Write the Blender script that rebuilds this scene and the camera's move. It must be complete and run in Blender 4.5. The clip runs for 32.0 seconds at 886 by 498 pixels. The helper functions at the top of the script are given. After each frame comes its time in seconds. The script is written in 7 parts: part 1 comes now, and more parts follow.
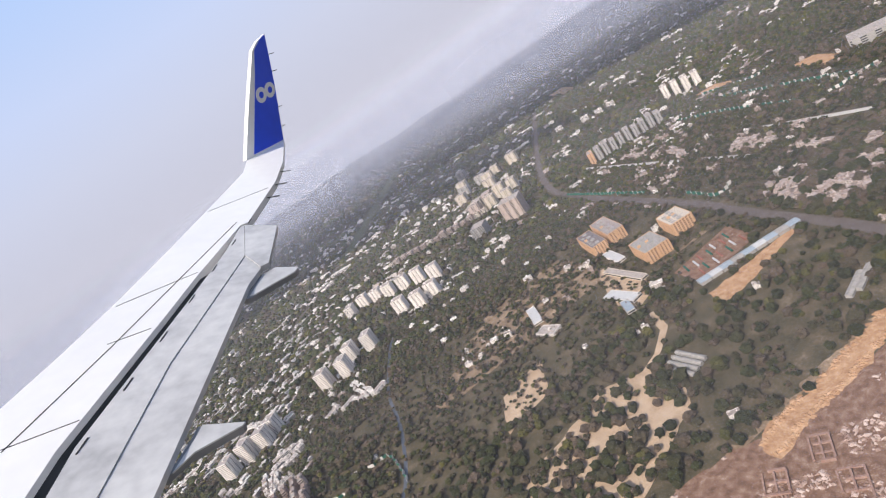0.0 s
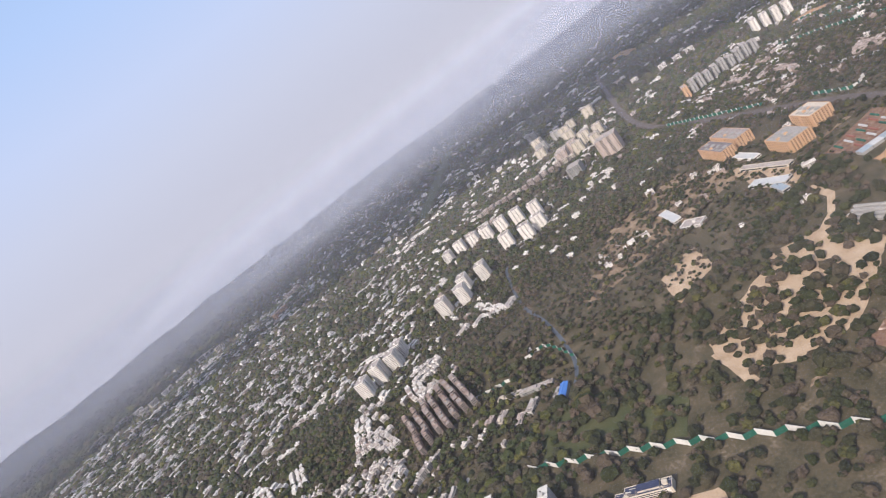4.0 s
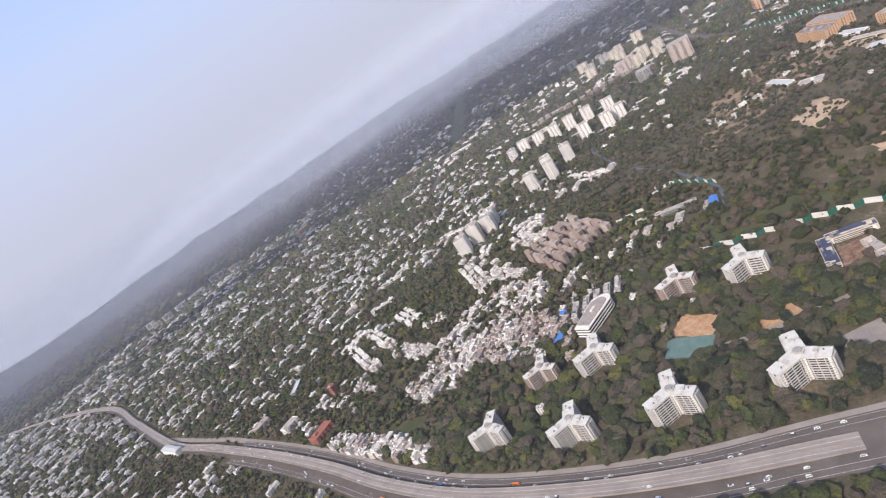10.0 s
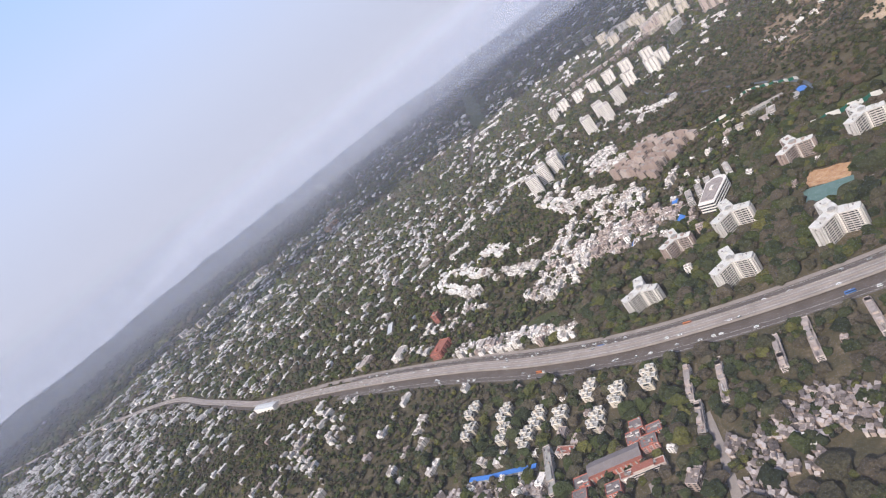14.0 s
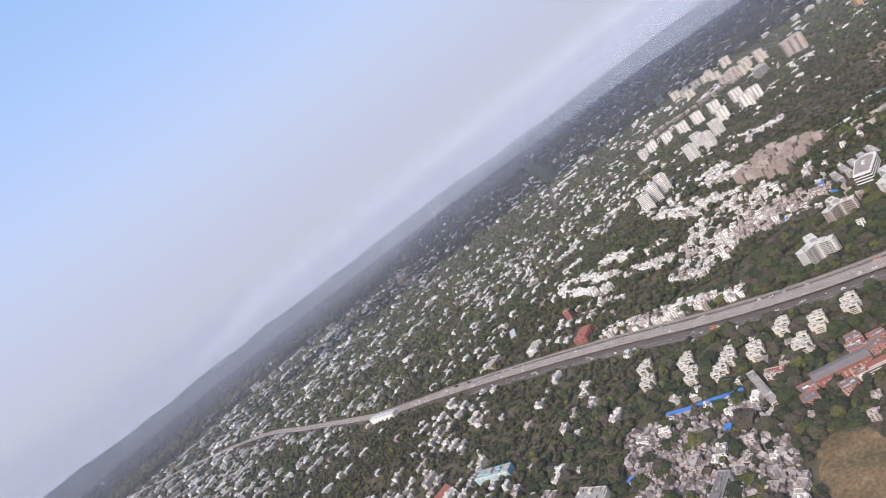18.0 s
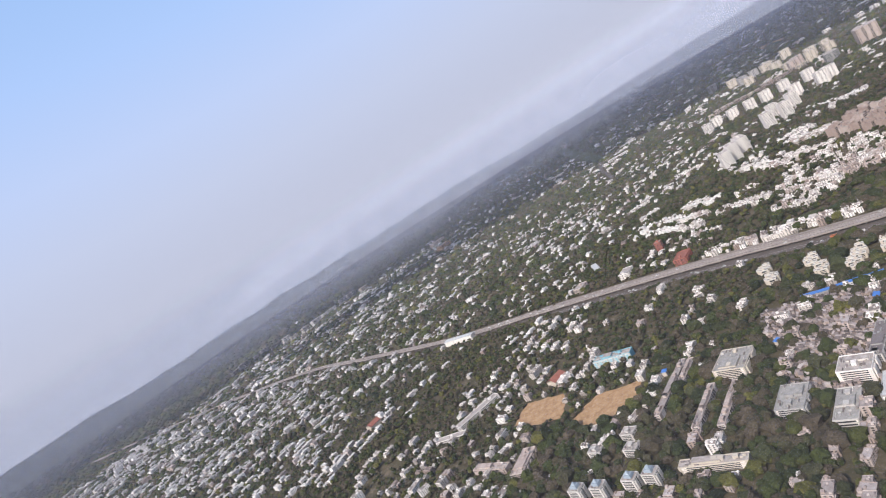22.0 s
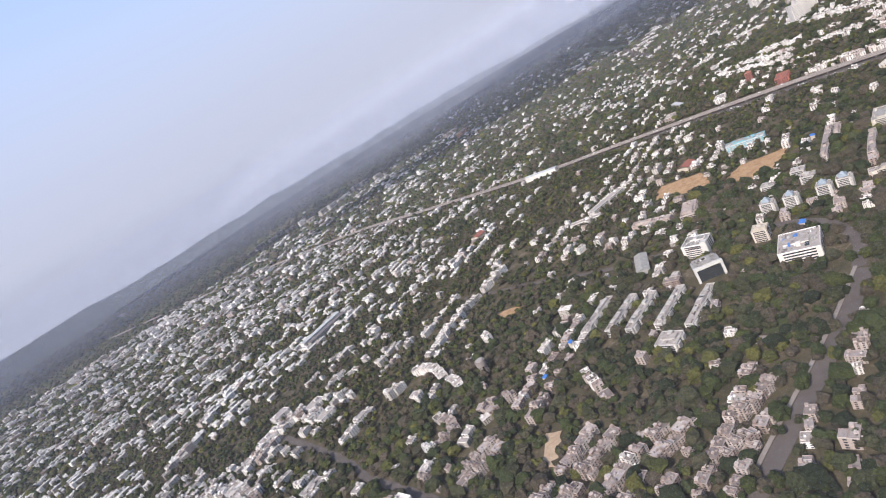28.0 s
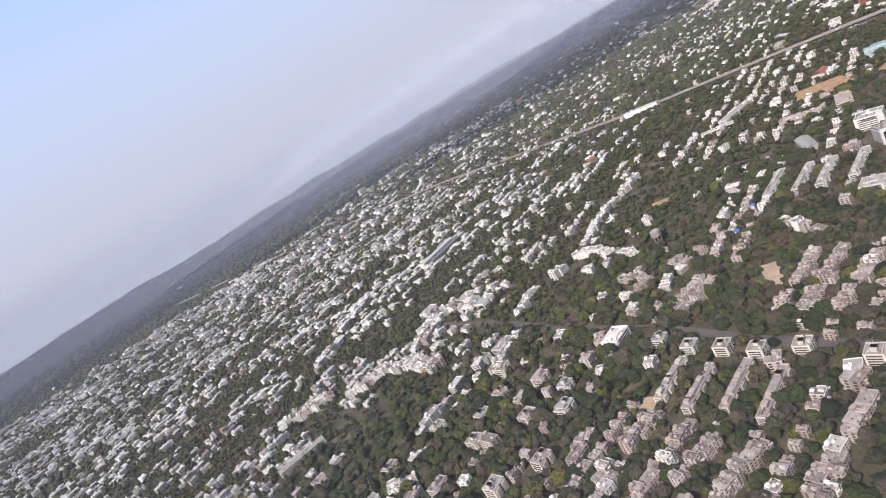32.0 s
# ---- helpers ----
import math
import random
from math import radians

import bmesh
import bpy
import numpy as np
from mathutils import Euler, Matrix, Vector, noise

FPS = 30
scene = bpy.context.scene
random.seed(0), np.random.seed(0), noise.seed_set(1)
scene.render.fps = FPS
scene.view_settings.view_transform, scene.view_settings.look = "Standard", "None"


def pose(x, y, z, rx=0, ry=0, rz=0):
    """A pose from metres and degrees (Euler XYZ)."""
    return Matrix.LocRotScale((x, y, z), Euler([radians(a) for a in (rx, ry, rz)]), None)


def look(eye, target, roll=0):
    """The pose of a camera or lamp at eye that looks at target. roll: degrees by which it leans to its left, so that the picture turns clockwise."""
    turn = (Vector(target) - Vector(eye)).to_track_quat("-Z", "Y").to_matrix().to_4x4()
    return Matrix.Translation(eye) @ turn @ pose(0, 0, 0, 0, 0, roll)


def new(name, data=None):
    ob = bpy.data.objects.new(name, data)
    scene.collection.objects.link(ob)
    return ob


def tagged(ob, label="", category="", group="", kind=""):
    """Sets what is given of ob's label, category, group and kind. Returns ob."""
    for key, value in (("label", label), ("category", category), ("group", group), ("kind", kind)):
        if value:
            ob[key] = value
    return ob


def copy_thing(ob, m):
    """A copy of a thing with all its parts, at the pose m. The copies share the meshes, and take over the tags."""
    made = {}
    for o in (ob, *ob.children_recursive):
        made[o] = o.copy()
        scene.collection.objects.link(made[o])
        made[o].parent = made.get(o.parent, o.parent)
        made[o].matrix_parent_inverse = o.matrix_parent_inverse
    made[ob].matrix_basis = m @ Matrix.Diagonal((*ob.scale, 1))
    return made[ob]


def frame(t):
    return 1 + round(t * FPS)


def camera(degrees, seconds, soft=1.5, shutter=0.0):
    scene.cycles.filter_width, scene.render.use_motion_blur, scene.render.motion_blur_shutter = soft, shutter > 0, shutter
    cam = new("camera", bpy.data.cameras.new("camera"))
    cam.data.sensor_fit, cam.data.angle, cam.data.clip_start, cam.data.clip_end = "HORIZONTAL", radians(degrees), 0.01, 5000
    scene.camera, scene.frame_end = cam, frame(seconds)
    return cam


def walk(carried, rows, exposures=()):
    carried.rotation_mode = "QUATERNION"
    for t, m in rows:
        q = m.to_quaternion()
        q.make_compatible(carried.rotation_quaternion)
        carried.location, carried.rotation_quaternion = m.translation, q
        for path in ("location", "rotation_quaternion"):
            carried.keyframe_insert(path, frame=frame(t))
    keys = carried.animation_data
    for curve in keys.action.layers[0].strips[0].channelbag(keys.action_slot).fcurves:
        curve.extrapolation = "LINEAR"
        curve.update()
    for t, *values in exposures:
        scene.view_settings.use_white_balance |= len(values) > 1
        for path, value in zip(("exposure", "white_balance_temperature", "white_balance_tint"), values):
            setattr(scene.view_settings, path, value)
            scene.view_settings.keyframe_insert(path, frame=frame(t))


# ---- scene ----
# One aircraft-window flight over a hazy suburb. Ground at z = 0; the flight goes towards -x, the view looks towards +y.
# Plan scale: the flight is laid out at S of its true length, and everything on the ground with it.
S = 0.48
cam = camera(74.20, 32.0, soft=1.15)
ROWS = [
    (0, 7.30, 5.22, 261.90, 72.75, 33.50, -20.03),
    (0.5, -11.77, 4.93, 261.24, 72.46, 34.91, -21.18),
    (1, -30.85, 4.64, 260.57, 71.43, 34.36, -21.04),
    (1.5, -49.94, 4.36, 259.89, 72.20, 33.39, -19.35),
    (2, -69.04, 4.09, 259.20, 72.32, 33.77, -18.88),
    (2.5, -88.14, 3.82, 258.50, 73.32, 34.57, -18.12),
    (4.5, -164.64, 2.77, 255.55, 75.23, 37.03, -17.01),
    (5, -183.78, 2.51, 254.79, 76.58, 37.57, -16.37),
    (5.5, -202.93, 2.26, 254.01, 75.98, 38.46, -16.23),
    (6, -222.09, 2.02, 253.21, 75.65, 38.00, -17.13),
    (6.5, -241.26, 1.78, 252.41, 73.85, 37.68, -17.87),
    (7, -260.44, 1.54, 251.59, 73.23, 37.57, -18.49),
    (7.5, -279.63, 1.31, 250.76, 74.08, 37.53, -18.63),
    (8, -298.82, 1.08, 249.92, 72.77, 36.72, -18.87),
    (8.5, -318.02, 0.85, 249.06, 74.24, 35.06, -19.37),
    (9, -337.23, 0.63, 248.20, 76.91, 34.35, -19.02),
    (9.5, -356.45, 0.42, 247.32, 73.35, 32.96, -19.16),
    (10, -375.67, 0.20, 246.42, 70.55, 32.35, -19.71),
    (10.5, -394.91, -0.01, 245.52, 68.86, 32.56, -20.51),
    (11, -414.15, -0.21, 244.60, 71.77, 34.08, -21.56),
    (11.5, -433.40, -0.41, 243.67, 71.88, 35.63, -21.62),
    (12, -452.66, -0.61, 242.73, 70.25, 35.49, -22.27),
    (12.5, -471.93, -0.81, 241.78, 71.21, 35.62, -22.16),
    (13, -491.20, -1.00, 240.81, 69.81, 35.55, -22.52),
    (13.5, -510.48, -1.18, 239.83, 73.35, 36.79, -22.17),
    (14, -529.78, -1.36, 238.84, 70.75, 36.31, -22.34),
    (14.5, -549.07, -1.54, 237.83, 72.71, 36.30, -22.16),
    (16.5, -626.35, -2.21, 233.69, 72.73, 35.59, -21.26),
    (17, -645.69, -2.37, 232.62, 75.64, 35.76, -20.43),
    (17.5, -665.04, -2.53, 231.54, 78.50, 36.69, -19.03),
    (18, -684.40, -2.68, 230.45, 81.95, 36.56, -17.79),
    (18.5, -703.76, -2.82, 229.34, 83.02, 33.31, -17.52),
    (19, -723.14, -2.97, 228.22, 82.54, 32.68, -17.29),
    (19.5, -742.52, -3.11, 227.09, 82.05, 32.11, -17.30),
    (20, -761.90, -3.24, 225.95, 82.13, 31.93, -17.28),
    (20.5, -781.30, -3.37, 224.80, 82.60, 32.22, -17.09),
    (21, -800.71, -3.50, 223.63, 82.60, 32.00, -16.77),
    (21.5, -820.12, -3.62, 222.45, 82.25, 32.15, -16.64),
    (22, -839.54, -3.74, 221.26, 82.43, 31.59, -16.60),
    (22.5, -858.97, -3.86, 220.05, 82.12, 31.39, -16.63),
    (23, -878.41, -3.97, 218.83, 80.75, 31.46, -16.81),
    (23.5, -897.86, -4.08, 217.60, 80.24, 31.46, -16.99),
    (24, -917.31, -4.18, 216.36, 78.49, 31.97, -17.34),
    (24.5, -936.77, -4.28, 215.11, 77.54, 31.83, -17.59),
    (25, -956.24, -4.37, 213.84, 77.02, 31.91, -17.59),
    (25.5, -975.72, -4.47, 212.56, 77.03, 31.47, -17.67),
    (27.5, -1053.72, -4.79, 207.31, 73.82, 29.68, -20.27),
    (28, -1073.24, -4.87, 205.97, 73.39, 29.42, -20.39),
    (28.5, -1092.76, -4.93, 204.62, 73.75, 30.13, -20.16),
    (29, -1112.30, -5.00, 203.25, 73.93, 30.08, -20.12),
    (29.5, -1131.84, -5.06, 201.87, 74.06, 30.17, -20.01),
    (30, -1151.40, -5.12, 200.48, 75.88, 30.18, -19.41),
    (30.5, -1170.96, -5.17, 199.07, 75.09, 30.10, -18.91),
    (31, -1190.52, -5.22, 197.65, 74.78, 30.40, -18.53),
    (31.5, -1210.10, -5.26, 196.22, 73.17, 30.17, -18.38),
    (32, -1229.69, -5.30, 194.78, 74.08, 30.06, -17.91),
]
walk(cam, [(t, pose(x, y, z, rx, ry, rz)) for t, x, y, z, rx, ry, rz in ROWS],
     exposures=[(0.0, 0.06, 6800.0, 12.0), (3.0, 0.03, 6750.0, 12.0), (7.0, 0.02, 6600.0, 12.0), (10.0, 0.06, 6500.0, 12.0), (13.0, 0.10, 6420.0, 11.0), (16.0, 0.05, 6410.0, 11.0), (20.0, -0.04, 6350.0, 11.0), (24.0, 0.0, 6350.0, 11.0), (29.0, 0.08, 6360.0, 11.0), (32.0, 0.08, 6420.0, 11.0)])

# ---------------------------------------------------------------- light
SUN_EL, SUN_AZ = 40.0, 217.0          # degrees; azimuth counted from +x towards +y
world = bpy.data.worlds.new("sky")
scene.world = world
world.use_nodes = True
wn = world.node_tree
sky = wn.nodes.new("ShaderNodeTexSky")
sky.sky_type = 'NISHITA'
sky.sun_disc = False
sky.sun_elevation = radians(SUN_EL)
sky.sun_rotation = radians(90.0 - SUN_AZ)
sky.altitude = 500
sky.air_density = 1.0
sky.dust_density = 3.0
sky.ozone_density = 1.0
wn.nodes["Background"].inputs["Strength"].default_value = 0.15
wn.links.new(sky.outputs[0], wn.nodes["Background"].inputs["Color"])
sun = new("sun", bpy.data.lights.new("sun", 'SUN'))
sun.data.energy = 4.5
sun.data.angle = radians(0.6)
sun.data.color = (1.0, 0.945, 0.865)
sx, sy = math.cos(radians(SUN_AZ)) * math.cos(radians(SUN_EL)), math.sin(radians(SUN_AZ)) * math.cos(radians(SUN_EL))
sun.matrix_world = look((0, 0, 900), (-sx * 10, -sy * 10, 900 - 10 * math.sin(radians(SUN_EL))))

# ---------------------------------------------------------------- materials
def surface(name, colors, rough=0.85, scale=0.6, fine=6.0, bump=0.3, spread=0.0, streak=1.0, metal=0.0, per="island"):
    """A weathered surface: colours blended by broad and fine noise, brightness spread from piece to piece."""
    m = bpy.data.materials.new(name)
    m.use_nodes = True
    nt = m.node_tree
    b = nt.nodes["Principled BSDF"]
    geo = nt.nodes.new("ShaderNodeNewGeometry")
    mp = nt.nodes.new("ShaderNodeMapping")
    mp.inputs["Scale"].default_value = (1, 1, streak)
    nt.links.new(geo.outputs["Position"], mp.inputs["Vector"])
    n1, n2 = nt.nodes.new("ShaderNodeTexNoise"), nt.nodes.new("ShaderNodeTexNoise")
    for n, s, det in ((n1, scale, 5), (n2, fine, 3)):
        n.inputs["Scale"].default_value = s
        n.inputs["Detail"].default_value = det
        nt.links.new(mp.outputs[0], n.inputs["Vector"])
    mixf = nt.nodes.new("ShaderNodeMath")
    mixf.operation = 'MULTIPLY_ADD'
    mixf.inputs[1].default_value = 0.45
    nt.links.new(n2.outputs[0], mixf.inputs[0])
    half = nt.nodes.new("ShaderNodeMath")
    half.operation = 'MULTIPLY'
    half.inputs[1].default_value = 0.62
    nt.links.new(n1.outputs[0], half.inputs[0])
    nt.links.new(half.outputs[0], mixf.inputs[2])
    if spread:
        rnd = geo.outputs["Random Per Island"] if per == "island" else nt.nodes.new("ShaderNodeObjectInfo").outputs["Random"]
        sh = nt.nodes.new("ShaderNodeMath")
        sh.operation = 'MULTIPLY_ADD'
        sh.inputs[1].default_value = spread
        nt.links.new(rnd, sh.inputs[0])
        off = nt.nodes.new("ShaderNodeMath")
        off.operation = 'SUBTRACT'
        off.inputs[1].default_value = spread / 2
        nt.links.new(mixf.outputs[0], off.inputs[0])
        nt.links.new(off.outputs[0], sh.inputs[2])
        fac = sh.outputs[0]
    else:
        fac = mixf.outputs[0]
    r = nt.nodes.new("ShaderNodeValToRGB")
    e = r.color_ramp.elements
    lo, hi = (0.30, 0.74) if not spread else (0.12, 0.92)
    e[0].position, e[0].color = lo, (*colors[0], 1)
    e[1].position, e[1].color = hi, (*colors[-1], 1)
    for i, c in enumerate(colors[1:-1], 1):
        x = e.new(lo + (hi - lo) * i / (len(colors) - 1))
        x.color = (*c, 1)
    nt.links.new(fac, r.inputs[0])
    nt.links.new(r.outputs[0], b.inputs["Base Color"])
    b.inputs["Roughness"].default_value = rough
    b.inputs["Metallic"].default_value = metal
    b.inputs["Specular IOR Level"].default_value = 0.25 if rough > 0.5 else 0.5
    if bump:
        bp = nt.nodes.new("ShaderNodeBump")
        bp.inputs["Strength"].default_value = bump
        bp.inputs["Distance"].default_value = 0.3 / max(fine, 0.2)
        nt.links.new(n2.outputs[0], bp.inputs["Height"])
        nt.links.new(bp.outputs[0], b.inputs["Normal"])
    return m

M = dict(
    ground=surface("dry_soil_and_scrub", [(0.034, 0.034, 0.018), (0.060, 0.052, 0.029), (0.098, 0.078, 0.048), (0.20, 0.155, 0.110)], 0.95, 0.06, 0.5, 0.5),
    bark=surface("bark", [(0.06, 0.045, 0.03), (0.14, 0.11, 0.08)], 0.9, 1.0, 8, 0.5),
    white=surface("whitewashed_wall", [(0.23, 0.195, 0.172), (0.54, 0.485, 0.445), (0.77, 0.715, 0.675), (0.86, 0.825, 0.80)], 0.85, 0.25, 2.5, 0.1, 0.7, 0.25),
    greywall=surface("weathered_grey_render", [(0.22, 0.20, 0.19), (0.34, 0.315, 0.295), (0.45, 0.42, 0.40)], 0.88, 0.3, 2.2, 0.1, 0.5, 0.3),
    palewall=surface("grey_white_render", [(0.28, 0.255, 0.235), (0.44, 0.41, 0.385), (0.60, 0.57, 0.54)], 0.85, 0.3, 2.5, 0.1, 0.5, 0.25),
    pink=surface("pink_plaster", [(0.21, 0.148, 0.125), (0.32, 0.245, 0.212), (0.44, 0.362, 0.326), (0.57, 0.495, 0.46)], 0.85, 0.25, 2.0, 0.1, 0.6, 0.25),
    orange=surface("terracotta_plaster", [(0.48, 0.28, 0.16), (0.60, 0.38, 0.23)], 0.85, 0.1, 2.0, 0.1, 0.0, 0.3),
    beige=surface("beige_plaster", [(0.42, 0.36, 0.29), (0.60, 0.53, 0.45)], 0.85, 0.1, 2.0, 0.1, 0.3, 0.3),
    grey=surface("grey_plaster", [(0.24, 0.23, 0.22), (0.40, 0.38, 0.37)], 0.9, 0.1, 2.0, 0.1, 0.4, 0.3),
    red=surface("red_plaster", [(0.30, 0.09, 0.07), (0.42, 0.16, 0.12)], 0.85, 0.2, 2.0, 0.1, 0.3, 0.3),
    roof=surface("flat_roof_screed", [(0.125, 0.105, 0.093), (0.25, 0.212, 0.19), (0.395, 0.35, 0.325), (0.68, 0.635, 0.60)], 0.9, 0.35, 2.5, 0.15, 0.7),
    roofgrey=surface("stained_concrete_roof", [(0.12, 0.11, 0.105), (0.22, 0.205, 0.195), (0.34, 0.32, 0.30), (0.44, 0.42, 0.40)], 0.9, 0.4, 2.5, 0.15, 0.4),
    roofpink=surface("pinkish_concrete_roof", [(0.12, 0.095, 0.088), (0.22, 0.18, 0.167), (0.33, 0.283, 0.268), (0.48, 0.43, 0.415)], 0.9, 0.4, 2.5, 0.15, 0.6),
    brick=surface("brick_pink_plaster", [(0.19, 0.135, 0.115), (0.30, 0.225, 0.195), (0.43, 0.345, 0.305)], 0.85, 0.25, 2.0, 0.1, 0.5, 0.25),
    redroof=surface("red_sheet_roof", [(0.20, 0.07, 0.05), (0.33, 0.13, 0.095)], 0.7, 0.3, 3.0, 0.2, 0.2),
    darkroof=surface("weathered_sheet_roof", [(0.12, 0.10, 0.10), (0.22, 0.19, 0.19)], 0.7, 0.3, 3.0, 0.2, 0.2),
    solar=surface("dark_blue_solar_roof", [(0.018, 0.022, 0.055), (0.045, 0.05, 0.10)], 0.35, 0.4, 4.0, 0.05),
    greencourt=surface("bright_green_court", [(0.02, 0.15, 0.095), (0.04, 0.23, 0.15)], 0.8, 0.2, 2.0, 0.1),
    bluecourt=surface("blue_court", [(0.05, 0.17, 0.48), (0.09, 0.25, 0.60)], 0.8, 0.2, 2.0, 0.1),
    shed=surface("pale_sheet_roof", [(0.38, 0.38, 0.38), (0.56, 0.56, 0.57)], 0.55, 0.3, 3.0, 0.2, 0.2),
    blue=surface("blue_tarpaulin", [(0.03, 0.12, 0.42), (0.07, 0.22, 0.58)], 0.5, 0.6, 4.0, 0.3, 0.2),
    paleblue=surface("pale_blue_sheet", [(0.20, 0.25, 0.30), (0.34, 0.39, 0.44)], 0.5, 0.4, 4.0, 0.3, 0.2),
    teal=surface("turquoise_plaster", [(0.13, 0.33, 0.42), (0.24, 0.46, 0.54)], 0.8, 0.3, 3.0, 0.1, 0.2),
    green=surface("green_screen_panel", [(0.010, 0.075, 0.052), (0.018, 0.12, 0.082)], 0.7, 0.4, 4.0, 0.2, 0.2),
    # window glass; its dark tone also paints shade on balcony sheets
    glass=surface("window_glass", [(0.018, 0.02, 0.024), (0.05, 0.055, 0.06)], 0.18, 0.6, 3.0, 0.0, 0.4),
    asphalt=surface("asphalt", [(0.078, 0.064, 0.059), (0.145, 0.120, 0.110)], 0.9, 0.08, 2.0, 0.2),
    concrete=surface("pale_road_concrete", [(0.20, 0.168, 0.155), (0.32, 0.275, 0.255)], 0.9, 0.1, 1.5, 0.2),
    line=surface("road_paint", [(0.6, 0.6, 0.58), (0.78, 0.78, 0.76)], 0.7, 1.0, 5.0, 0.0),
    earth=surface("orange_earth", [(0.22, 0.10, 0.05), (0.35, 0.195, 0.105), (0.45, 0.275, 0.16), (0.54, 0.365, 0.235)], 0.95, 0.2, 0.9, 0.35),
    sand=surface("pale_sandy_earth", [(0.27, 0.185, 0.12), (0.44, 0.32, 0.22), (0.55, 0.42, 0.31)], 0.95, 0.08, 0.8, 0.5),
    field=surface("bare_playing_field", [(0.20, 0.112, 0.058), (0.36, 0.22, 0.118), (0.49, 0.325, 0.19)], 0.95, 0.16, 0.6, 0.5),
    scrub=surface("dry_scrub_ground", [(0.085, 0.058, 0.034), (0.175, 0.122, 0.078), (0.28, 0.20, 0.135), (0.42, 0.325, 0.235)], 0.95, 0.07, 0.6, 0.6),
    dryfield=surface("trampled_brown_field", [(0.052, 0.044, 0.020), (0.095, 0.072, 0.035), (0.185, 0.122, 0.064), (0.30, 0.20, 0.115)], 0.95, 0.06, 0.5, 0.5),
    lawn=surface("dry_lawn", [(0.034, 0.044, 0.016), (0.060, 0.068, 0.028), (0.10, 0.095, 0.045)], 0.95, 0.06, 0.7, 0.4),
    rubble=surface("broken_laterite_rubble", [(0.070, 0.038, 0.025), (0.145, 0.08, 0.054), (0.23, 0.138, 0.096), (0.38, 0.29, 0.24)], 0.95, 0.22, 1.3, 1.0),
    laterite=surface("laterite_masonry", [(0.16, 0.09, 0.07), (0.28, 0.17, 0.135), (0.40, 0.29, 0.25)], 0.95, 0.5, 2.0, 0.6, 0.4),
    water=surface("dull_canal_water", [(0.04, 0.05, 0.065), (0.08, 0.095, 0.12)], 0.5, 0.1, 1.0, 0.05),
    court=surface("green_sports_court", [(0.07, 0.135, 0.115), (0.14, 0.205, 0.20)], 0.8, 0.2, 2.0, 0.1),
    carw=surface("car_paint", [(0.03, 0.03, 0.035), (0.30, 0.30, 0.31), (0.75, 0.75, 0.75), (0.8, 0.8, 0.8)], 0.3, 0.5, 2.0, 0.0, 0.9, per="object"),
    rubber=surface("tyre_rubber", [(0.015, 0.015, 0.015), (0.03, 0.03, 0.03)], 0.8, 2, 8, 0.1),
    orangep=surface("orange_bus_paint", [(0.55, 0.13, 0.03), (0.65, 0.2, 0.05)], 0.4, 1, 4, 0.0),
    bluep=surface("blue_bus_paint", [(0.03, 0.10, 0.32), (0.05, 0.15, 0.4)], 0.4, 1, 4, 0.0),
)

def foliage(name, colors):
    """Leaves seen from afar: a tone for each crown, lit clumps and shaded gaps painted in by noise, with deep relief.
    """
    m = bpy.data.materials.new(name)
    m.use_nodes = True
    nt = m.node_tree
    b = nt.nodes["Principled BSDF"]
    geo = nt.nodes.new("ShaderNodeNewGeometry")
    r = nt.nodes.new("ShaderNodeValToRGB")
    e = r.color_ramp.elements
    e[0].position, e[0].color = 0.0, (*colors[0], 1)
    e[1].position, e[1].color = 1.0, (*colors[-1], 1)
    for i, c in enumerate(colors[1:-1], 1):
        x = e.new(i / (len(colors) - 1))
        x.color = (*c, 1)
    nt.links.new(geo.outputs["Random Per Island"], r.inputs[0])
    n1, n2 = nt.nodes.new("ShaderNodeTexNoise"), nt.nodes.new("ShaderNodeTexNoise")
    for n, s, det in ((n1, 0.9, 4), (n2, 3.2, 3)):
        n.inputs["Scale"].default_value = s
        n.inputs["Detail"].default_value = det
        n.inputs["Roughness"].default_value = 0.7
        nt.links.new(geo.outputs["Position"], n.inputs["Vector"])
    # painted shade: relief noise also darkens gaps and lightens clumps
    k = nt.nodes.new("ShaderNodeMapRange")
    k.inputs["From Min"].default_value, k.inputs["From Max"].default_value = 0.34, 0.68
    k.inputs["To Min"].default_value, k.inputs["To Max"].default_value = 0.45, 1.55
    nt.links.new(n1.outputs[0], k.inputs["Value"])
    mul = nt.nodes.new("ShaderNodeVectorMath")
    mul.operation = 'SCALE'
    nt.links.new(r.outputs[0], mul.inputs[0])
    nt.links.new(k.outputs[0], mul.inputs["Scale"])
    nt.links.new(mul.outputs[0], b.inputs["Base Color"])
    b.inputs["Roughness"].default_value = 0.92
    b.inputs["Specular IOR Level"].default_value = 0.15
    add = nt.nodes.new("ShaderNodeMath")
    nt.links.new(n1.outputs[0], add.inputs[0])
    nt.links.new(n2.outputs[0], add.inputs[1])
    bp = nt.nodes.new("ShaderNodeBump")
    bp.inputs["Strength"].default_value = 1.0
    bp.inputs["Distance"].default_value = 0.9
    nt.links.new(add.outputs[0], bp.inputs["Height"])
    nt.links.new(bp.outputs[0], b.inputs["Normal"])
    return m

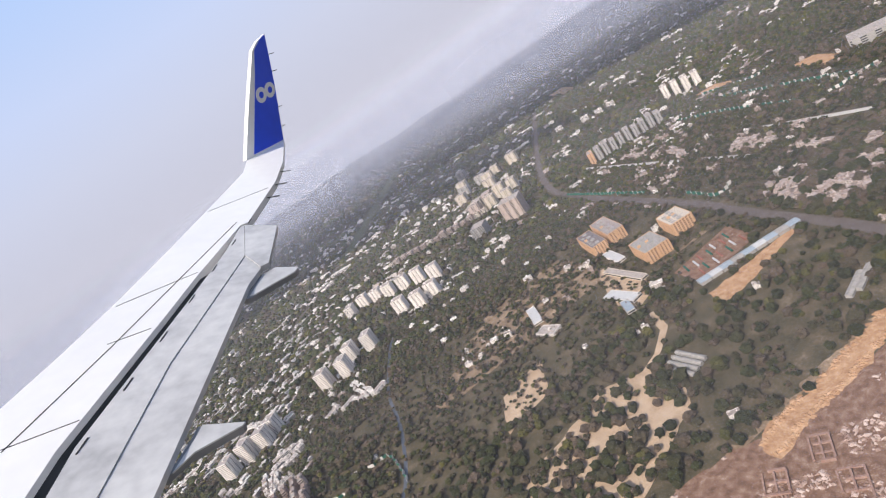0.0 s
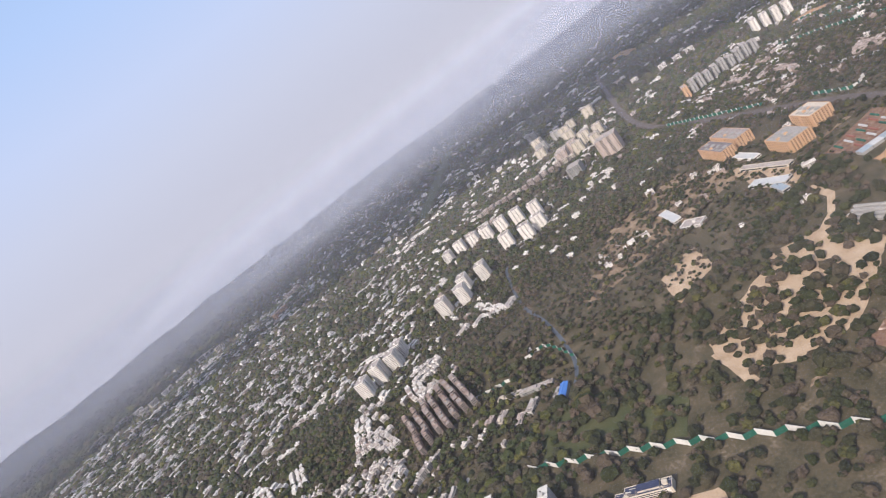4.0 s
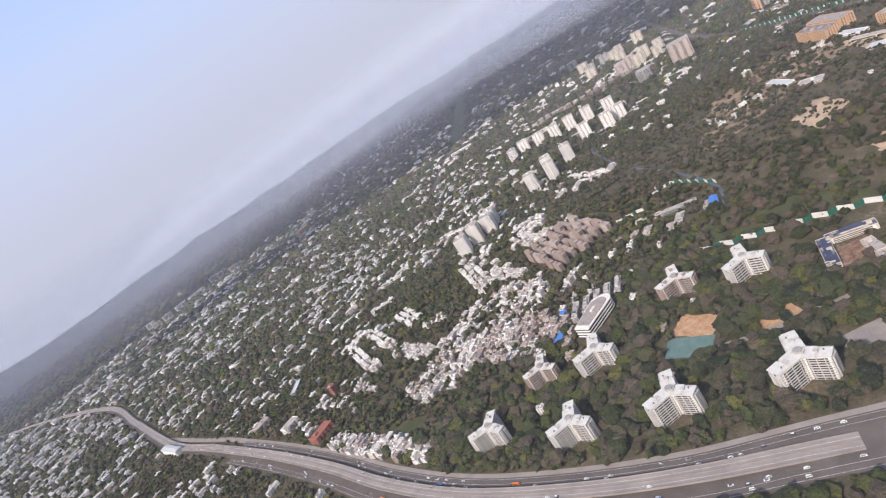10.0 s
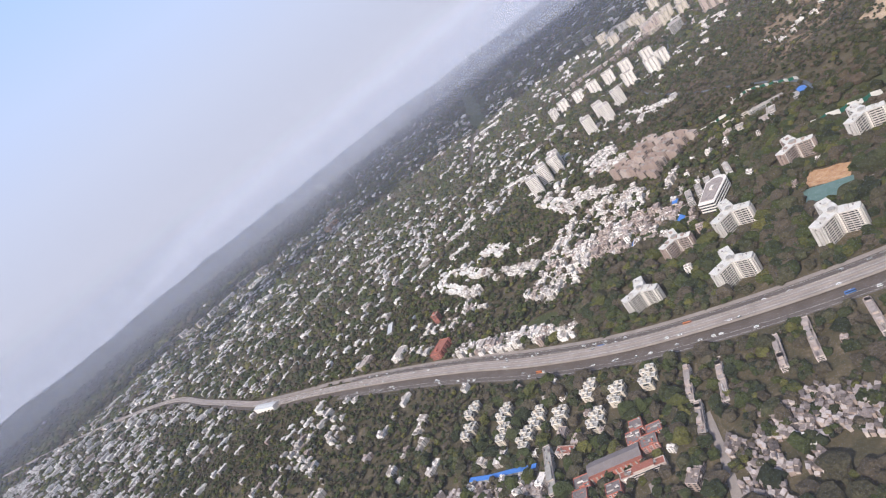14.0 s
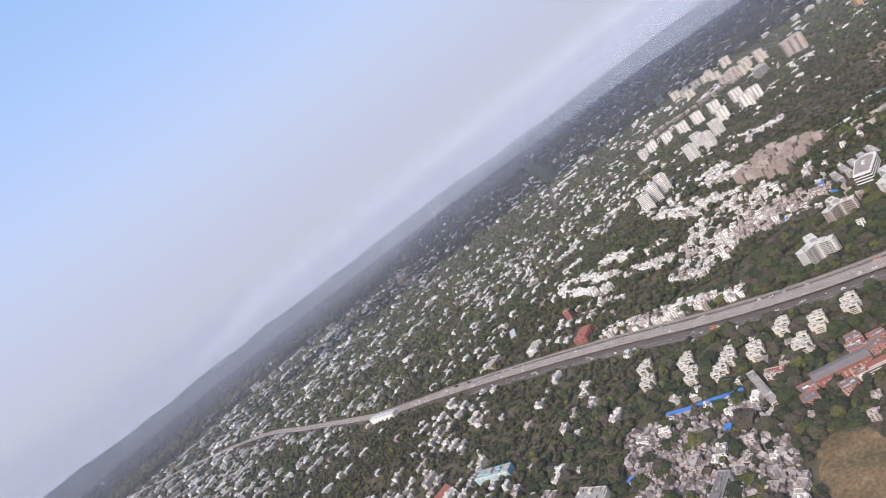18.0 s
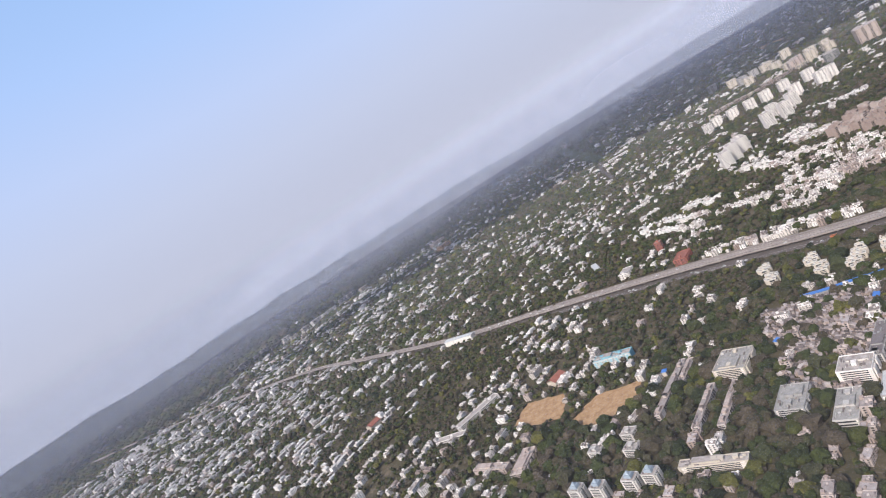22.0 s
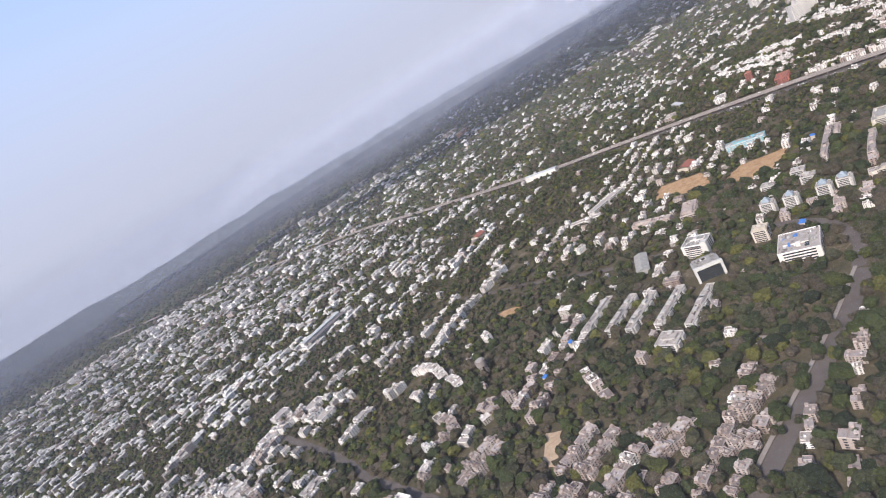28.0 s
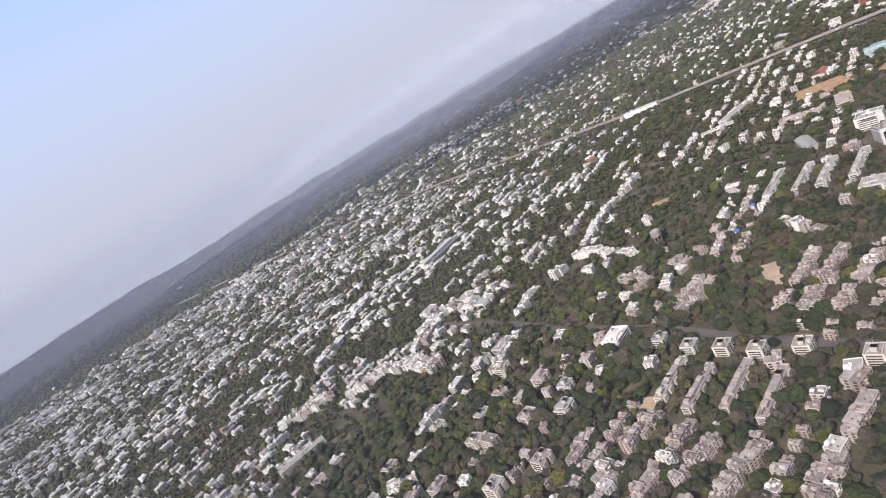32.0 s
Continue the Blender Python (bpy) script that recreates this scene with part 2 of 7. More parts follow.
M["leaf"] = foliage("tree_foliage", [(0.030, 0.037, 0.021), (0.045, 0.056, 0.024), (0.066, 0.063, 0.034), (0.089, 0.072, 0.050), (0.108, 0.086, 0.062), (0.058, 0.071, 0.028), (0.056, 0.068, 0.022), (0.130, 0.122, 0.036)])
M["dryleaf"] = foliage("dry_tree_foliage", [(0.030, 0.034, 0.017), (0.042, 0.048, 0.020), (0.062, 0.056, 0.030), (0.100, 0.076, 0.052), (0.122, 0.090, 0.066), (0.050, 0.055, 0.023), (0.040, 0.048, 0.018), (0.112, 0.104, 0.034)])

def veil(name, color, strength, z0, z1, z2, z3, glow=False, east_side=1.4):
    """Imitated haze: a lit or glowing, mostly see-through sheet thinning at its lower and upper edges."""
    m = bpy.data.materials.new(name)
    m.use_nodes = True
    nt = m.node_tree
    nt.nodes.remove(nt.nodes["Principled BSDF"])
    out = nt.nodes["Material Output"]
    geo = nt.nodes.new("ShaderNodeNewGeometry")
    sep = nt.nodes.new("ShaderNodeSeparateXYZ")
    nt.links.new(geo.outputs["Position"], sep.inputs[0])
    def ramp(a, b, lo, hi):
        n = nt.nodes.new("ShaderNodeMapRange")
        n.interpolation_type = 'SMOOTHSTEP'
        n.inputs["From Min"].default_value, n.inputs["From Max"].default_value = a, b
        n.inputs["To Min"].default_value, n.inputs["To Max"].default_value = lo, hi
        nt.links.new(sep.outputs["Z"], n.inputs["Value"])
        return n.outputs[0]
    noi = nt.nodes.new("ShaderNodeTexNoise")
    noi.inputs["Scale"].default_value = 0.0015
    noi.inputs["Detail"].default_value = 3
    nt.links.new(geo.outputs["Position"], noi.inputs["Vector"])
    def mul(a, b):
        n = nt.nodes.new("ShaderNodeMath")
        n.operation = 'MULTIPLY'
        nt.links.new(a, n.inputs[0])
        if isinstance(b, float):
            n.inputs[1].default_value = b
        else:
            nt.links.new(b, n.inputs[1])
        return n.outputs[0]
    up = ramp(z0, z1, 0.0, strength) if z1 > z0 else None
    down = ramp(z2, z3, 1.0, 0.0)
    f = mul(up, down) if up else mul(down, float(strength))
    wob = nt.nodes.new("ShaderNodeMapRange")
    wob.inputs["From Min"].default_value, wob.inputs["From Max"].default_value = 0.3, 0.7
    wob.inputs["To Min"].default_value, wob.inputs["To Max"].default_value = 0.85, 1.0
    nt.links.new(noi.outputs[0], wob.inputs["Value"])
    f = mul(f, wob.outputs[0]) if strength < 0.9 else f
    if not glow:                                           # the painted haze grows stronger towards the east
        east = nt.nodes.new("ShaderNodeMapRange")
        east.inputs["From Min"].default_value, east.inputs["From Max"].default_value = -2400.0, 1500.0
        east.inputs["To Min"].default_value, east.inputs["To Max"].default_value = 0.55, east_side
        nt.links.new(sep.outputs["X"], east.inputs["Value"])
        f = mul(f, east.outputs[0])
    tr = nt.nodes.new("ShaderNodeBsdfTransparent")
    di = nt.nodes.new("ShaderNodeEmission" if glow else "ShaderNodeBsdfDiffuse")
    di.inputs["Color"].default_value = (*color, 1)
    if glow:                                               # painted glow: grey lilac low down, paler above, light blue overhead
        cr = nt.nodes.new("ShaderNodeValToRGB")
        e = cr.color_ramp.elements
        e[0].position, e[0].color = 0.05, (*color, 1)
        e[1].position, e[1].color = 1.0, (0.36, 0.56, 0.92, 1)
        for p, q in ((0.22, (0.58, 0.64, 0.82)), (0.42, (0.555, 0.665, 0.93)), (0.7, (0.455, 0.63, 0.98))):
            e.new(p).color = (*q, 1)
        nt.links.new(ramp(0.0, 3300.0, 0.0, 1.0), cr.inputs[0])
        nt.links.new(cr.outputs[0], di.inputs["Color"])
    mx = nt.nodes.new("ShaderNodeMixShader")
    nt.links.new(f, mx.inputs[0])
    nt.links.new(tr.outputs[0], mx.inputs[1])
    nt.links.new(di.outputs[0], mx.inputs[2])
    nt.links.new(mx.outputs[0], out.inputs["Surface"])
    return m

# ---------------------------------------------------------------- mesh helpers
def mesh_of(name, verts, tris, mats, idx=None, smooth=False):
    verts, tris = np.asarray(verts, np.float32), np.asarray(tris, np.int32)
    me = bpy.data.meshes.new(name)
    me.vertices.add(len(verts))
    me.vertices.foreach_set("co", verts.ravel())
    me.loops.add(tris.size)
    me.loops.foreach_set("vertex_index", tris.ravel())
    me.polygons.add(len(tris))
    me.polygons.foreach_set("loop_start", np.arange(0, tris.size, 3, dtype=np.int32))
    for m in mats:
        me.materials.append(m)
    if idx is not None:
        me.polygons.foreach_set("material_index", np.asarray(idx, np.int32))
    me.polygons.foreach_set("use_smooth", np.full(len(tris), smooth, bool))
    me.update(calc_edges=True)
    return me

class Soup:
    """Collects boxes, quads and copied shapes as triangles with a material number each."""
    def __init__(self):
        self.v, self.t, self.m, self.n = [], [], [], 0
    def add(self, v, t, m=0):
        v, t = np.asarray(v, float), np.asarray(t, int)
        self.v.append(v)
        self.t.append(t + self.n)
        self.m.append(np.full(len(t), m, int) if np.isscalar(m) else np.asarray(m, int))
        self.n += len(v)
        return self
    def box(self, x0, x1, y0, y1, z0, z1, m=0, taper=0.0):
        k = taper
        v = [(x0, y0, z0), (x1, y0, z0), (x1, y1, z0), (x0, y1, z0), (x0 + k, y0 + k, z1), (x1 - k, y0 + k, z1), (x1 - k, y1 - k, z1), (x0 + k, y1 - k, z1)]
        q = [(0, 3, 2, 1), (4, 5, 6, 7), (0, 1, 5, 4), (1, 2, 6, 5), (2, 3, 7, 6), (3, 0, 4, 7)]
        return self.add(v, [t for a, b, c, d in q for t in ((a, b, c), (a, c, d))], m)
    def prism(self, poly, z0, z1, m=0, top=None):
        n = len(poly)
        v = [(x, y, z0) for x, y in poly] + [(x, y, z1) for x, y in poly]
        t, mm = [], []
        for i in range(n):
            j = (i + 1) % n
            t += [(i, j, n + j), (i, n + j, n + i)]
            mm += [m, m]
        from mathutils.geometry import tessellate_polygon
        for tri in tessellate_polygon([[Vector((x, y, 0)) for x, y in poly]]):
            a, b, c = (Vector((*poly[k], 0)) for k in tri)
            if (b - a).cross(c - a).z < 0:
                tri = tri[::-1]
            t.append([n + k for k in tri])
            mm.append(m if top is None else top)
        return self.add(v, t, mm)
    def parapet(self, x0, x1, y0, y1, z, h, w, m=0):
        self.box(x0, x1, y0, y0 + w, z, z + h, m).box(x0, x1, y1 - w, y1, z, z + h, m)
        return self.box(x0, x0 + w, y0 + w, y1 - w, z, z + h, m).box(x1 - w, x1, y0 + w, y1 - w, z, z + h, m)
    def arrays(self):
        return np.concatenate(self.v), np.concatenate(self.t), np.concatenate(self.m)
    def mesh(self, name, mats, smooth=False):
        v, t, m = self.arrays()
        return mesh_of(name, v, t, mats, m, smooth)

made = []
def part(name, soup, mats, parent, label="", smooth=False):
    me = soup if isinstance(soup, bpy.types.Mesh) else soup.mesh(name, mats if isinstance(mats, (list, tuple)) else [mats], smooth)
    ob = new(name, me)
    ob.parent = parent
    made.append(ob)
    return tagged(ob, label) if label else ob

def spread_copies(shapes, which, x, y, z, ang, sc):
    """Joins many placed copies of a few shapes into one set of arrays. sc: n x 3."""
    V, T, I, base = [], [], [], 0
    for k, (v, t, m) in enumerate(shapes):
        sel = np.nonzero(which == k)[0]
        if not len(sel):
            continue
        c, s = np.cos(ang[sel])[:, None], np.sin(ang[sel])[:, None]
        p = v[None] * sc[sel][:, None, :]
        w = np.stack([p[..., 0] * c - p[..., 1] * s + x[sel][:, None], p[..., 0] * s + p[..., 1] * c + y[sel][:, None], p[..., 2] + z[sel][:, None]], -1)
        V.append(w.reshape(-1, 3))
        T.append((t[None] + (np.arange(len(sel)) * len(v))[:, None, None] + base).reshape(-1, 3))
        I.append(np.tile(m, len(sel)))
        base += len(sel) * len(v)
    return np.concatenate(V), np.concatenate(T), np.concatenate(I)

rng = np.random.default_rng(7)

# ---------------------------------------------------------------- plan mask: what already stands on the ground
CELL, X0, Y0, NX, NY = 2.0, -3000.0, 90.0, 2600, 2000
taken = np.zeros((NY, NX), np.uint8)      # 1 nothing may stand here, 2 no houses, 3 sparse trees, no houses, 4 a house, 5 shanties with few trees

def cells(x0, x1, y0, y1):
    i0, i1 = max(0, int((x0 - X0) / CELL)), min(NX, int((x1 - X0) / CELL) + 2)
    j0, j1 = max(0, int((y0 - Y0) / CELL)), min(NY, int((y1 - Y0) / CELL) + 2)
    gx, gy = np.meshgrid(X0 + (np.arange(i0, i1) + 0.5) * CELL, Y0 + (np.arange(j0, j1) + 0.5) * CELL)
    return (slice(j0, j1), slice(i0, i1)), gx, gy

def inside(poly, x, y):
    r = np.zeros(x.shape, bool)
    for (xa, ya), (xb, yb) in zip(poly, poly[1:] + poly[:1]):
        if ya != yb:
            r ^= ((ya > y) != (yb > y)) & (x < (xb - xa) * (y - ya) / (yb - ya) + xa)
    return r

def block(poly, kind=1, grow=0.0):
    xs, ys = zip(*poly)
    if grow:
        cx, cy = sum(xs) / len(xs), sum(ys) / len(ys)
        poly = [(cx + (x - cx) * (1 + grow / max(1, math.hypot(x - cx, y - cy))), cy + (y - cy) * (1 + grow / max(1, math.hypot(x - cx, y - cy)))) for x, y in poly]
        xs, ys = zip(*poly)
    at, gx, gy = cells(min(xs), max(xs), min(ys), max(ys))
    hit = inside(poly, gx, gy)
    sub = taken[at]
    sub[hit & (sub != 1)] = kind

def block_line(pts, half, kind=1):
    for (xa, ya), (xb, yb) in zip(pts, pts[1:]):
        at, gx, gy = cells(min(xa, xb) - half, max(xa, xb) + half, min(ya, yb) - half, max(ya, yb) + half)
        L2 = (xb - xa) ** 2 + (yb - ya) ** 2
        u = np.clip(((gx - xa) * (xb - xa) + (gy - ya) * (yb - ya)) / L2, 0, 1)
        d = np.hypot(gx - xa - u * (xb - xa), gy - ya - u * (yb - ya))
        sub = taken[at]
        sub[(d < half) & (sub != 1)] = kind

def state(x, y):
    i, j = ((x - X0) / CELL).astype(int), ((y - Y0) / CELL).astype(int)
    ok = (i >= 0) & (i < NX) & (j >= 0) & (j < NY)
    return np.where(ok, taken[np.clip(j, 0, NY - 1), np.clip(i, 0, NX - 1)], 0)

# ---------------------------------------------------------------- ground, roads, bare patches
def disc(name, radius, z, mat, cx=-600.0, cy=0.0, rings=24, spokes=96):
    v, t = [(cx, cy, z)], []
    for r in range(1, rings + 1):
        rr = radius * (r / rings) ** 1.6
        v += [(cx + rr * math.cos(2 * math.pi * k / spokes), cy + rr * math.sin(2 * math.pi * k / spokes), z) for k in range(spokes)]
    for k in range(spokes):
        t.append((0, 1 + k, 1 + (k + 1) % spokes))
        for r in range(rings - 1):
            a, b = 1 + r * spokes + k, 1 + r * spokes + (k + 1) % spokes
            t += [(a, a + spokes, b + spokes), (a, b + spokes, b)]
    return new(name, mesh_of(name, v, t, [mat]))

tagged(disc("ground", 9000.0, 0.0, M["ground"]), "dry brown-green ground between trees and houses", "ground", kind="structure")

def ragged(poly, step=4.0, amount=1.6):
    """The outline with its edges broken up, as worn ground has."""
    out = []
    for (xa, ya), (xb, yb) in zip(poly, poly[1:] + poly[:1]):
        n = max(1, int(math.hypot(xb - xa, yb - ya) / step))
        for i in range(n):
            x, y = xa + (xb - xa) * i / n, ya + (yb - ya) * i / n
            w = noise.noise_vector((x * 0.11, y * 0.11, 3.0))
            out.append((x + amount * w.x * 1.6, y + amount * w.y * 1.6))
    return out

patch_z = [0.05]
def patch(name, poly, mat, label, category, kind_block=1, rough=1.6, kind="structure", h=None):
    z = patch_z[0] if h is None else h
    patch_z[0] += 0.012
    p = ragged(poly, 4.0, rough) if rough else poly
    area = sum(xa * yb - xb * ya for (xa, ya), (xb, yb) in zip(p, p[1:] + p[:1]))
    if area < 0:
        p = p[::-1]
    ob = new(name, Soup().prism(p, -0.2, z).mesh(name, [mat]))
    if kind_block:
        block(poly, kind_block)
    return tagged(ob, label, category, kind=kind)

def smooth_line(pts, step=12.0):
    p = [Vector((*q, 0)) for q in pts]
    p = [2 * p[0] - p[1]] + p + [2 * p[-1] - p[-2]]
    out = []
    for a, b, c, d in zip(p, p[1:], p[2:], p[3:]):
        n = max(1, int((c - b).length / step))
        for i in range(n):
            t = i / n
            out.append(0.5 * (2 * b + (c - a) * t + (2 * a - 5 * b + 4 * c - d) * t * t + (3 * b - a - 3 * c + d) * t ** 3))
    out.append(p[-2])
    return [(q.x, q.y) for q in out]

def ribbon(line, off0, off1, z0, z1, soup, m=0):
    """A slab that follows a line between two offsets (to its left positive)."""
    n = len(line)
    z0, z1 = (z if isinstance(z, list) else [z] * n for z in (z0, z1))
    nor = []
    for i in range(n):
        (xa, ya), (xb, yb) = line[max(0, i - 1)], line[min(n - 1, i + 1)]
        d = math.hypot(xb - xa, yb - ya)
        nor.append((-(yb - ya) / d, (xb - xa) / d))
    v = []
    for (x, y), (nx, ny), a, b in zip(line, nor, z0, z1):
        v += [(x + nx * off0, y + ny * off0, a), (x + nx * off1, y + ny * off1, a), (x + nx * off1, y + ny * off1, b), (x + nx * off0, y + ny * off0, b)]
    t = []
    for i in range(n - 1):
        a, b = 4 * i, 4 * i + 4
        for p, q in ((0, 1), (1, 2), (2, 3), (3, 0)):
            t += [(a + p, b + p, b + q), (a + p, b + q, a + q)]
    t += [(0, 1, 2), (0, 2, 3), (4 * n - 4, 4 * n - 2, 4 * n - 3), (4 * n - 4, 4 * n - 1, 4 * n - 2)]
    return soup.add(v, t, m)

road_z = [0.22]
def road(name, pts, half, mat, label, block_half=None, z=None):
    road_z[0] += 0.006
    z = road_z[0] if z is None else z
    line = smooth_line(pts)
    ob = new(name, ribbon(line, -half, half, -0.2, z, Soup()).mesh(name, [mat]))
    block_line(line, half if block_half is None else block_half, 1)
    return tagged(ob, label, "road", kind="structure"), line

# main highway: dark carriageways at ground level, a raised concrete deck between them
HW = [(-120, 105), (-180, 145), (-244, 192), (-300, 232), (-353, 281), (-405, 340), (-450, 410), (-490, 487), (-550, 590), (-632, 718), (-710, 835), (-830, 1085), (-973, 1369), (-1320, 1800), (-1800, 2300)]
hw = smooth_line(HW, 10.0)
near_hw = [p for p in hw if p[0] > -600]
ob = new("road_highway", ribbon(near_hw, -16.0, 16.0, -0.2, 0.30, Soup()).mesh("road_highway", [M["asphalt"]]))
tagged(ob, "dark asphalt highway carriageways with several lanes of traffic", "road", kind="structure")
far_hw = [p for p in hw if p[0] < -585]
ob = new("road_highway_west", ribbon(far_hw, -8.0, 8.5, -0.2, 0.28, Soup()).mesh("road_highway_west", [M["asphalt"]]))
tagged(ob, "dark asphalt road running beneath the raised concrete deck", "road", kind="structure")
ob = new("pavement_highway", ribbon(near_hw, -19.5, -16.0, -0.2, 0.42, Soup()).mesh("pavement_highway", [M["concrete"]]))
tagged(ob, "dusty pinkish concrete pavement beside the highway", "pavement", kind="structure")
block_line(near_hw, 20.5, 1)
block_line(far_hw, 11.0, 1)
flyover = tagged(new("flyover"), "long pale concrete flyover on short piers above the highway", "flyover")
DECK = 3.6
deck_line = [p for p in hw if p[0] < -232]
def deck_z(up):
    """Height along the deck, which ramps down to the street at its east end."""
    return [0.34 + up + (DECK - 0.34) * min(1.0, max(0.0, (-236 - x) / 62.0)) for x, y in deck_line]
part("deck", ribbon(deck_line, -5.2, 5.2, [max(-0.1, z) for z in deck_z(-0.9)], deck_z(0.0), Soup()), M["concrete"], flyover, "pale pinkish concrete road deck")
for side in (-5.2, 4.95, -0.12):
    part("parapet", ribbon(deck_line, side, side + 0.25, deck_z(0.0), deck_z(0.6), Soup()), M["concrete"], flyover)
for off in (-2.6, 2.6):
    part("lane_line", ribbon(deck_line, off, off + 0.09, deck_z(0.0), deck_z(0.02), Soup()), M["line"], flyover)
pier = Soup().box(-0.6, 0.6, -2.2, 2.2, 0.2, DECK - 0.88, 0).box(-0.9, 0.9, -3.6, 3.6, DECK - 1.4, DECK - 0.89, 0).mesh("pier", [M["concrete"]])
for i in range(3, len(hw) - 1, 2):
    if hw[i][0] < -300 and i < 260:
        p = part("pier", pier, None, flyover)
        p.location = (*hw[i], 0)
        p.rotation_euler.z = math.atan2(hw[i + 1][1] - hw[i - 1][1], hw[i + 1][0] - hw[i - 1][0])
for off in (-11.0, 11.0, -14.8, 14.8):
    ob = new("trim_lane_line", ribbon(near_hw, off, off + 0.09, 0.3, 0.315, Soup()).mesh("trim_lane_line", [M["line"]]))
    tagged(ob, "worn white lane line on the asphalt", "lane line", kind="structure")
slip, slip_l = road("road_slip", [(-500, 520), (-545, 605), (-600, 700), (-665, 790), (-740, 900), (-800, 1000)], 3.2, M["concrete"], "narrow concrete slip road that leaves the highway", 4.0)

# other roads
road("road_east", [(300, 180), (329, 308), (336, 366), (344, 462), (351, 507), (354, 602), (356, 720), (358, 800), (378, 897), (424, 1010), (517, 1189), (776, 1656)], 5.5, M["asphalt"], "dark two-way road with pale verges past the offices", 7.5)
road("road_rail_line", [(-40, 1130), (-13, 1112), (139, 1030), (270, 940), (330, 905)], 5.0, M["concrete"], "pale straight railway platform and track bed between towers", 8.0)
road("road_curve", [(-786, 322), (-778, 296), (-783, 272), (-800, 249), (-820, 236)], 3.6, M["asphalt"], "dark curving road round the hospital grounds", 3.4)
road("road_south", [(-820, 232), (-861, 214), (-902, 198), (-941, 184), (-976, 171), (-1040, 148)], 4.2, M["asphalt"], "dark tree-lined road with a pale footpath", 3.4)
ob = new("pavement_south", ribbon(smooth_line([(-820, 238), (-861, 220), (-902, 204), (-941, 190), (-976, 177), (-1040, 154)]), -1.0, 1.0, -0.2, 0.4, Soup()).mesh("pavement_south", [M["concrete"]]))
tagged(ob, "pale pinkish footpath beside a dark road", "pavement", kind="structure")
road("road_west", [(-1190, 560), (-1135, 430), (-1122, 385), (-1113, 362), (-1085, 300), (-1069, 240), (-1050, 190)], 3.2, M["asphalt"], "dusty road between tree belts", 4.0)
road("road_field_track", [(-473, 244), (-482, 226), (-492, 208), (-508, 180), (-520, 158)], 1.3, M["concrete"], "pale dusty track beside the playing field", 1.6)
road("road_lane", [(-960, 560), (-905, 480), (-870, 420), (-835, 380)], 2.6, M["asphalt"], "narrow lane between apartment rows", 4.0)
road("road_service", [(-423, 250), (-440, 222), (-452, 205), (-470, 180)], 2.4, M["concrete"], "pale dusty service road among trees", 3.5)
road("road_tower_drive", [(-262, 290), (-248, 300), (-225, 296), (-195, 276), (-150, 255)], 2.2, M["concrete"], "pale driveway between the residential towers", 3.0)
road("road_far_line", [(-1280, 1480), (-1196, 1558), (-1131, 1633), (-1039, 1754)], 3.0, M["concrete"], "thin pale road far off in the haze", 6.0)

# canal
road("water_canal", [(236, 948), (170, 880), (102, 811), (27, 795), (0, 735), (-24, 640), (-30, 560), (-45, 480), (-61, 443), (-86, 417), (-115, 397), (-135, 375)], 1.9, M["water"], "dull blue-grey canal between trees", 2.2, z=0.06)

# bare ground and fields
patch("earth_scrub", [(-60, 300), (-20, 470), (20, 560), (120, 640), (230, 640), (235, 470), (325, 470), (330, 250), (255, 265), (130, 262), (50, 262), (0, 270)], M["scrub"], "dry tan scrub ground under scattered trees", "scrub", 0, 6.0)
RUBBLE = [(52, 262), (84, 268), (124, 262), (153, 247), (228, 243), (300, 215), (240, 110), (120, 105), (60, 150), (40, 200), (45, 235)]
patch("earth_rubble", RUBBLE, M["rubble"], "reddish brown quarried rubble ground", "rubble")
patch("earth_strip", [(141, 257), (153, 258), (182, 255), (216, 259), (236, 260), (262, 262), (262, 250), (230, 248), (213, 241), (189, 242), (163, 243), (143, 237), (134, 236), (132, 247)], M["earth"], "freshly dug strip of orange earth", "bare earth")
patch("earth_yard", [(234, 388), (228, 361), (262, 366), (320, 374), (322, 384), (264, 386)], M["earth"], "orange bare earth beside the storage yard", "bare earth")
patch("yard", [(248, 445), (245, 406), (310, 406), (320, 450)], M["rubble"], "brown storage yard for stacked pipes", "yard", rough=0.4)
patch("sand_paths", [(-2, 315), (14, 362), (67, 370), (112, 386), (163, 360), (140, 312), (75, 280), (35, 278)], M["sand"], "pale sandy clearing under scattered trees", "sand", 3)
patch("sand_track", [(108, 334), (140, 367), (163, 376), (185, 394), (194, 422), (201, 420), (192, 392), (170, 374), (147, 364), (124, 338), (136, 306), (131, 303), (118, 318)], M["sand"], "pale winding sandy track", "track", 1, 0.7)
patch("sand_plot", [(190, 455), (225, 545), (238, 540), (232, 452), (205, 440)], M["sand"], "pale dusty plot with scattered buildings", "bare earth", 3)
patch("sand_lane", [(-5, 300), (5, 345), (12, 343), (2, 298)], M["sand"], "pale sandy lane through the trees", "track", 1, 0.6)
patch("sand_glade", [(40, 420), (60, 470), (110, 480), (90, 430)], M["sand"], "sandy glade among dry trees", "sand", 3)
patch("sand_school", [(-118, 246), (-101, 232), (-74, 248), (-68, 262), (-91, 273), (-104, 262)], M["sand"], "pale sandy school playground", "playground")
patch("sand_ground", [(-205, 276), (-170, 268), (-165, 284), (-182, 304), (-198, 296)], M["earth"], "orange sandy play area round a tree", "playground", 3)
patch("sand_pitch", [(-225, 331), (-212, 304), (-193, 314), (-205, 341)], M["earth"], "bare orange earth beside a sports court", "bare earth")
patch("court", [(-243, 316), (-226, 291), (-210, 303), (-228, 330)], M["court"], "faded green sports court", "court", rough=0.0)
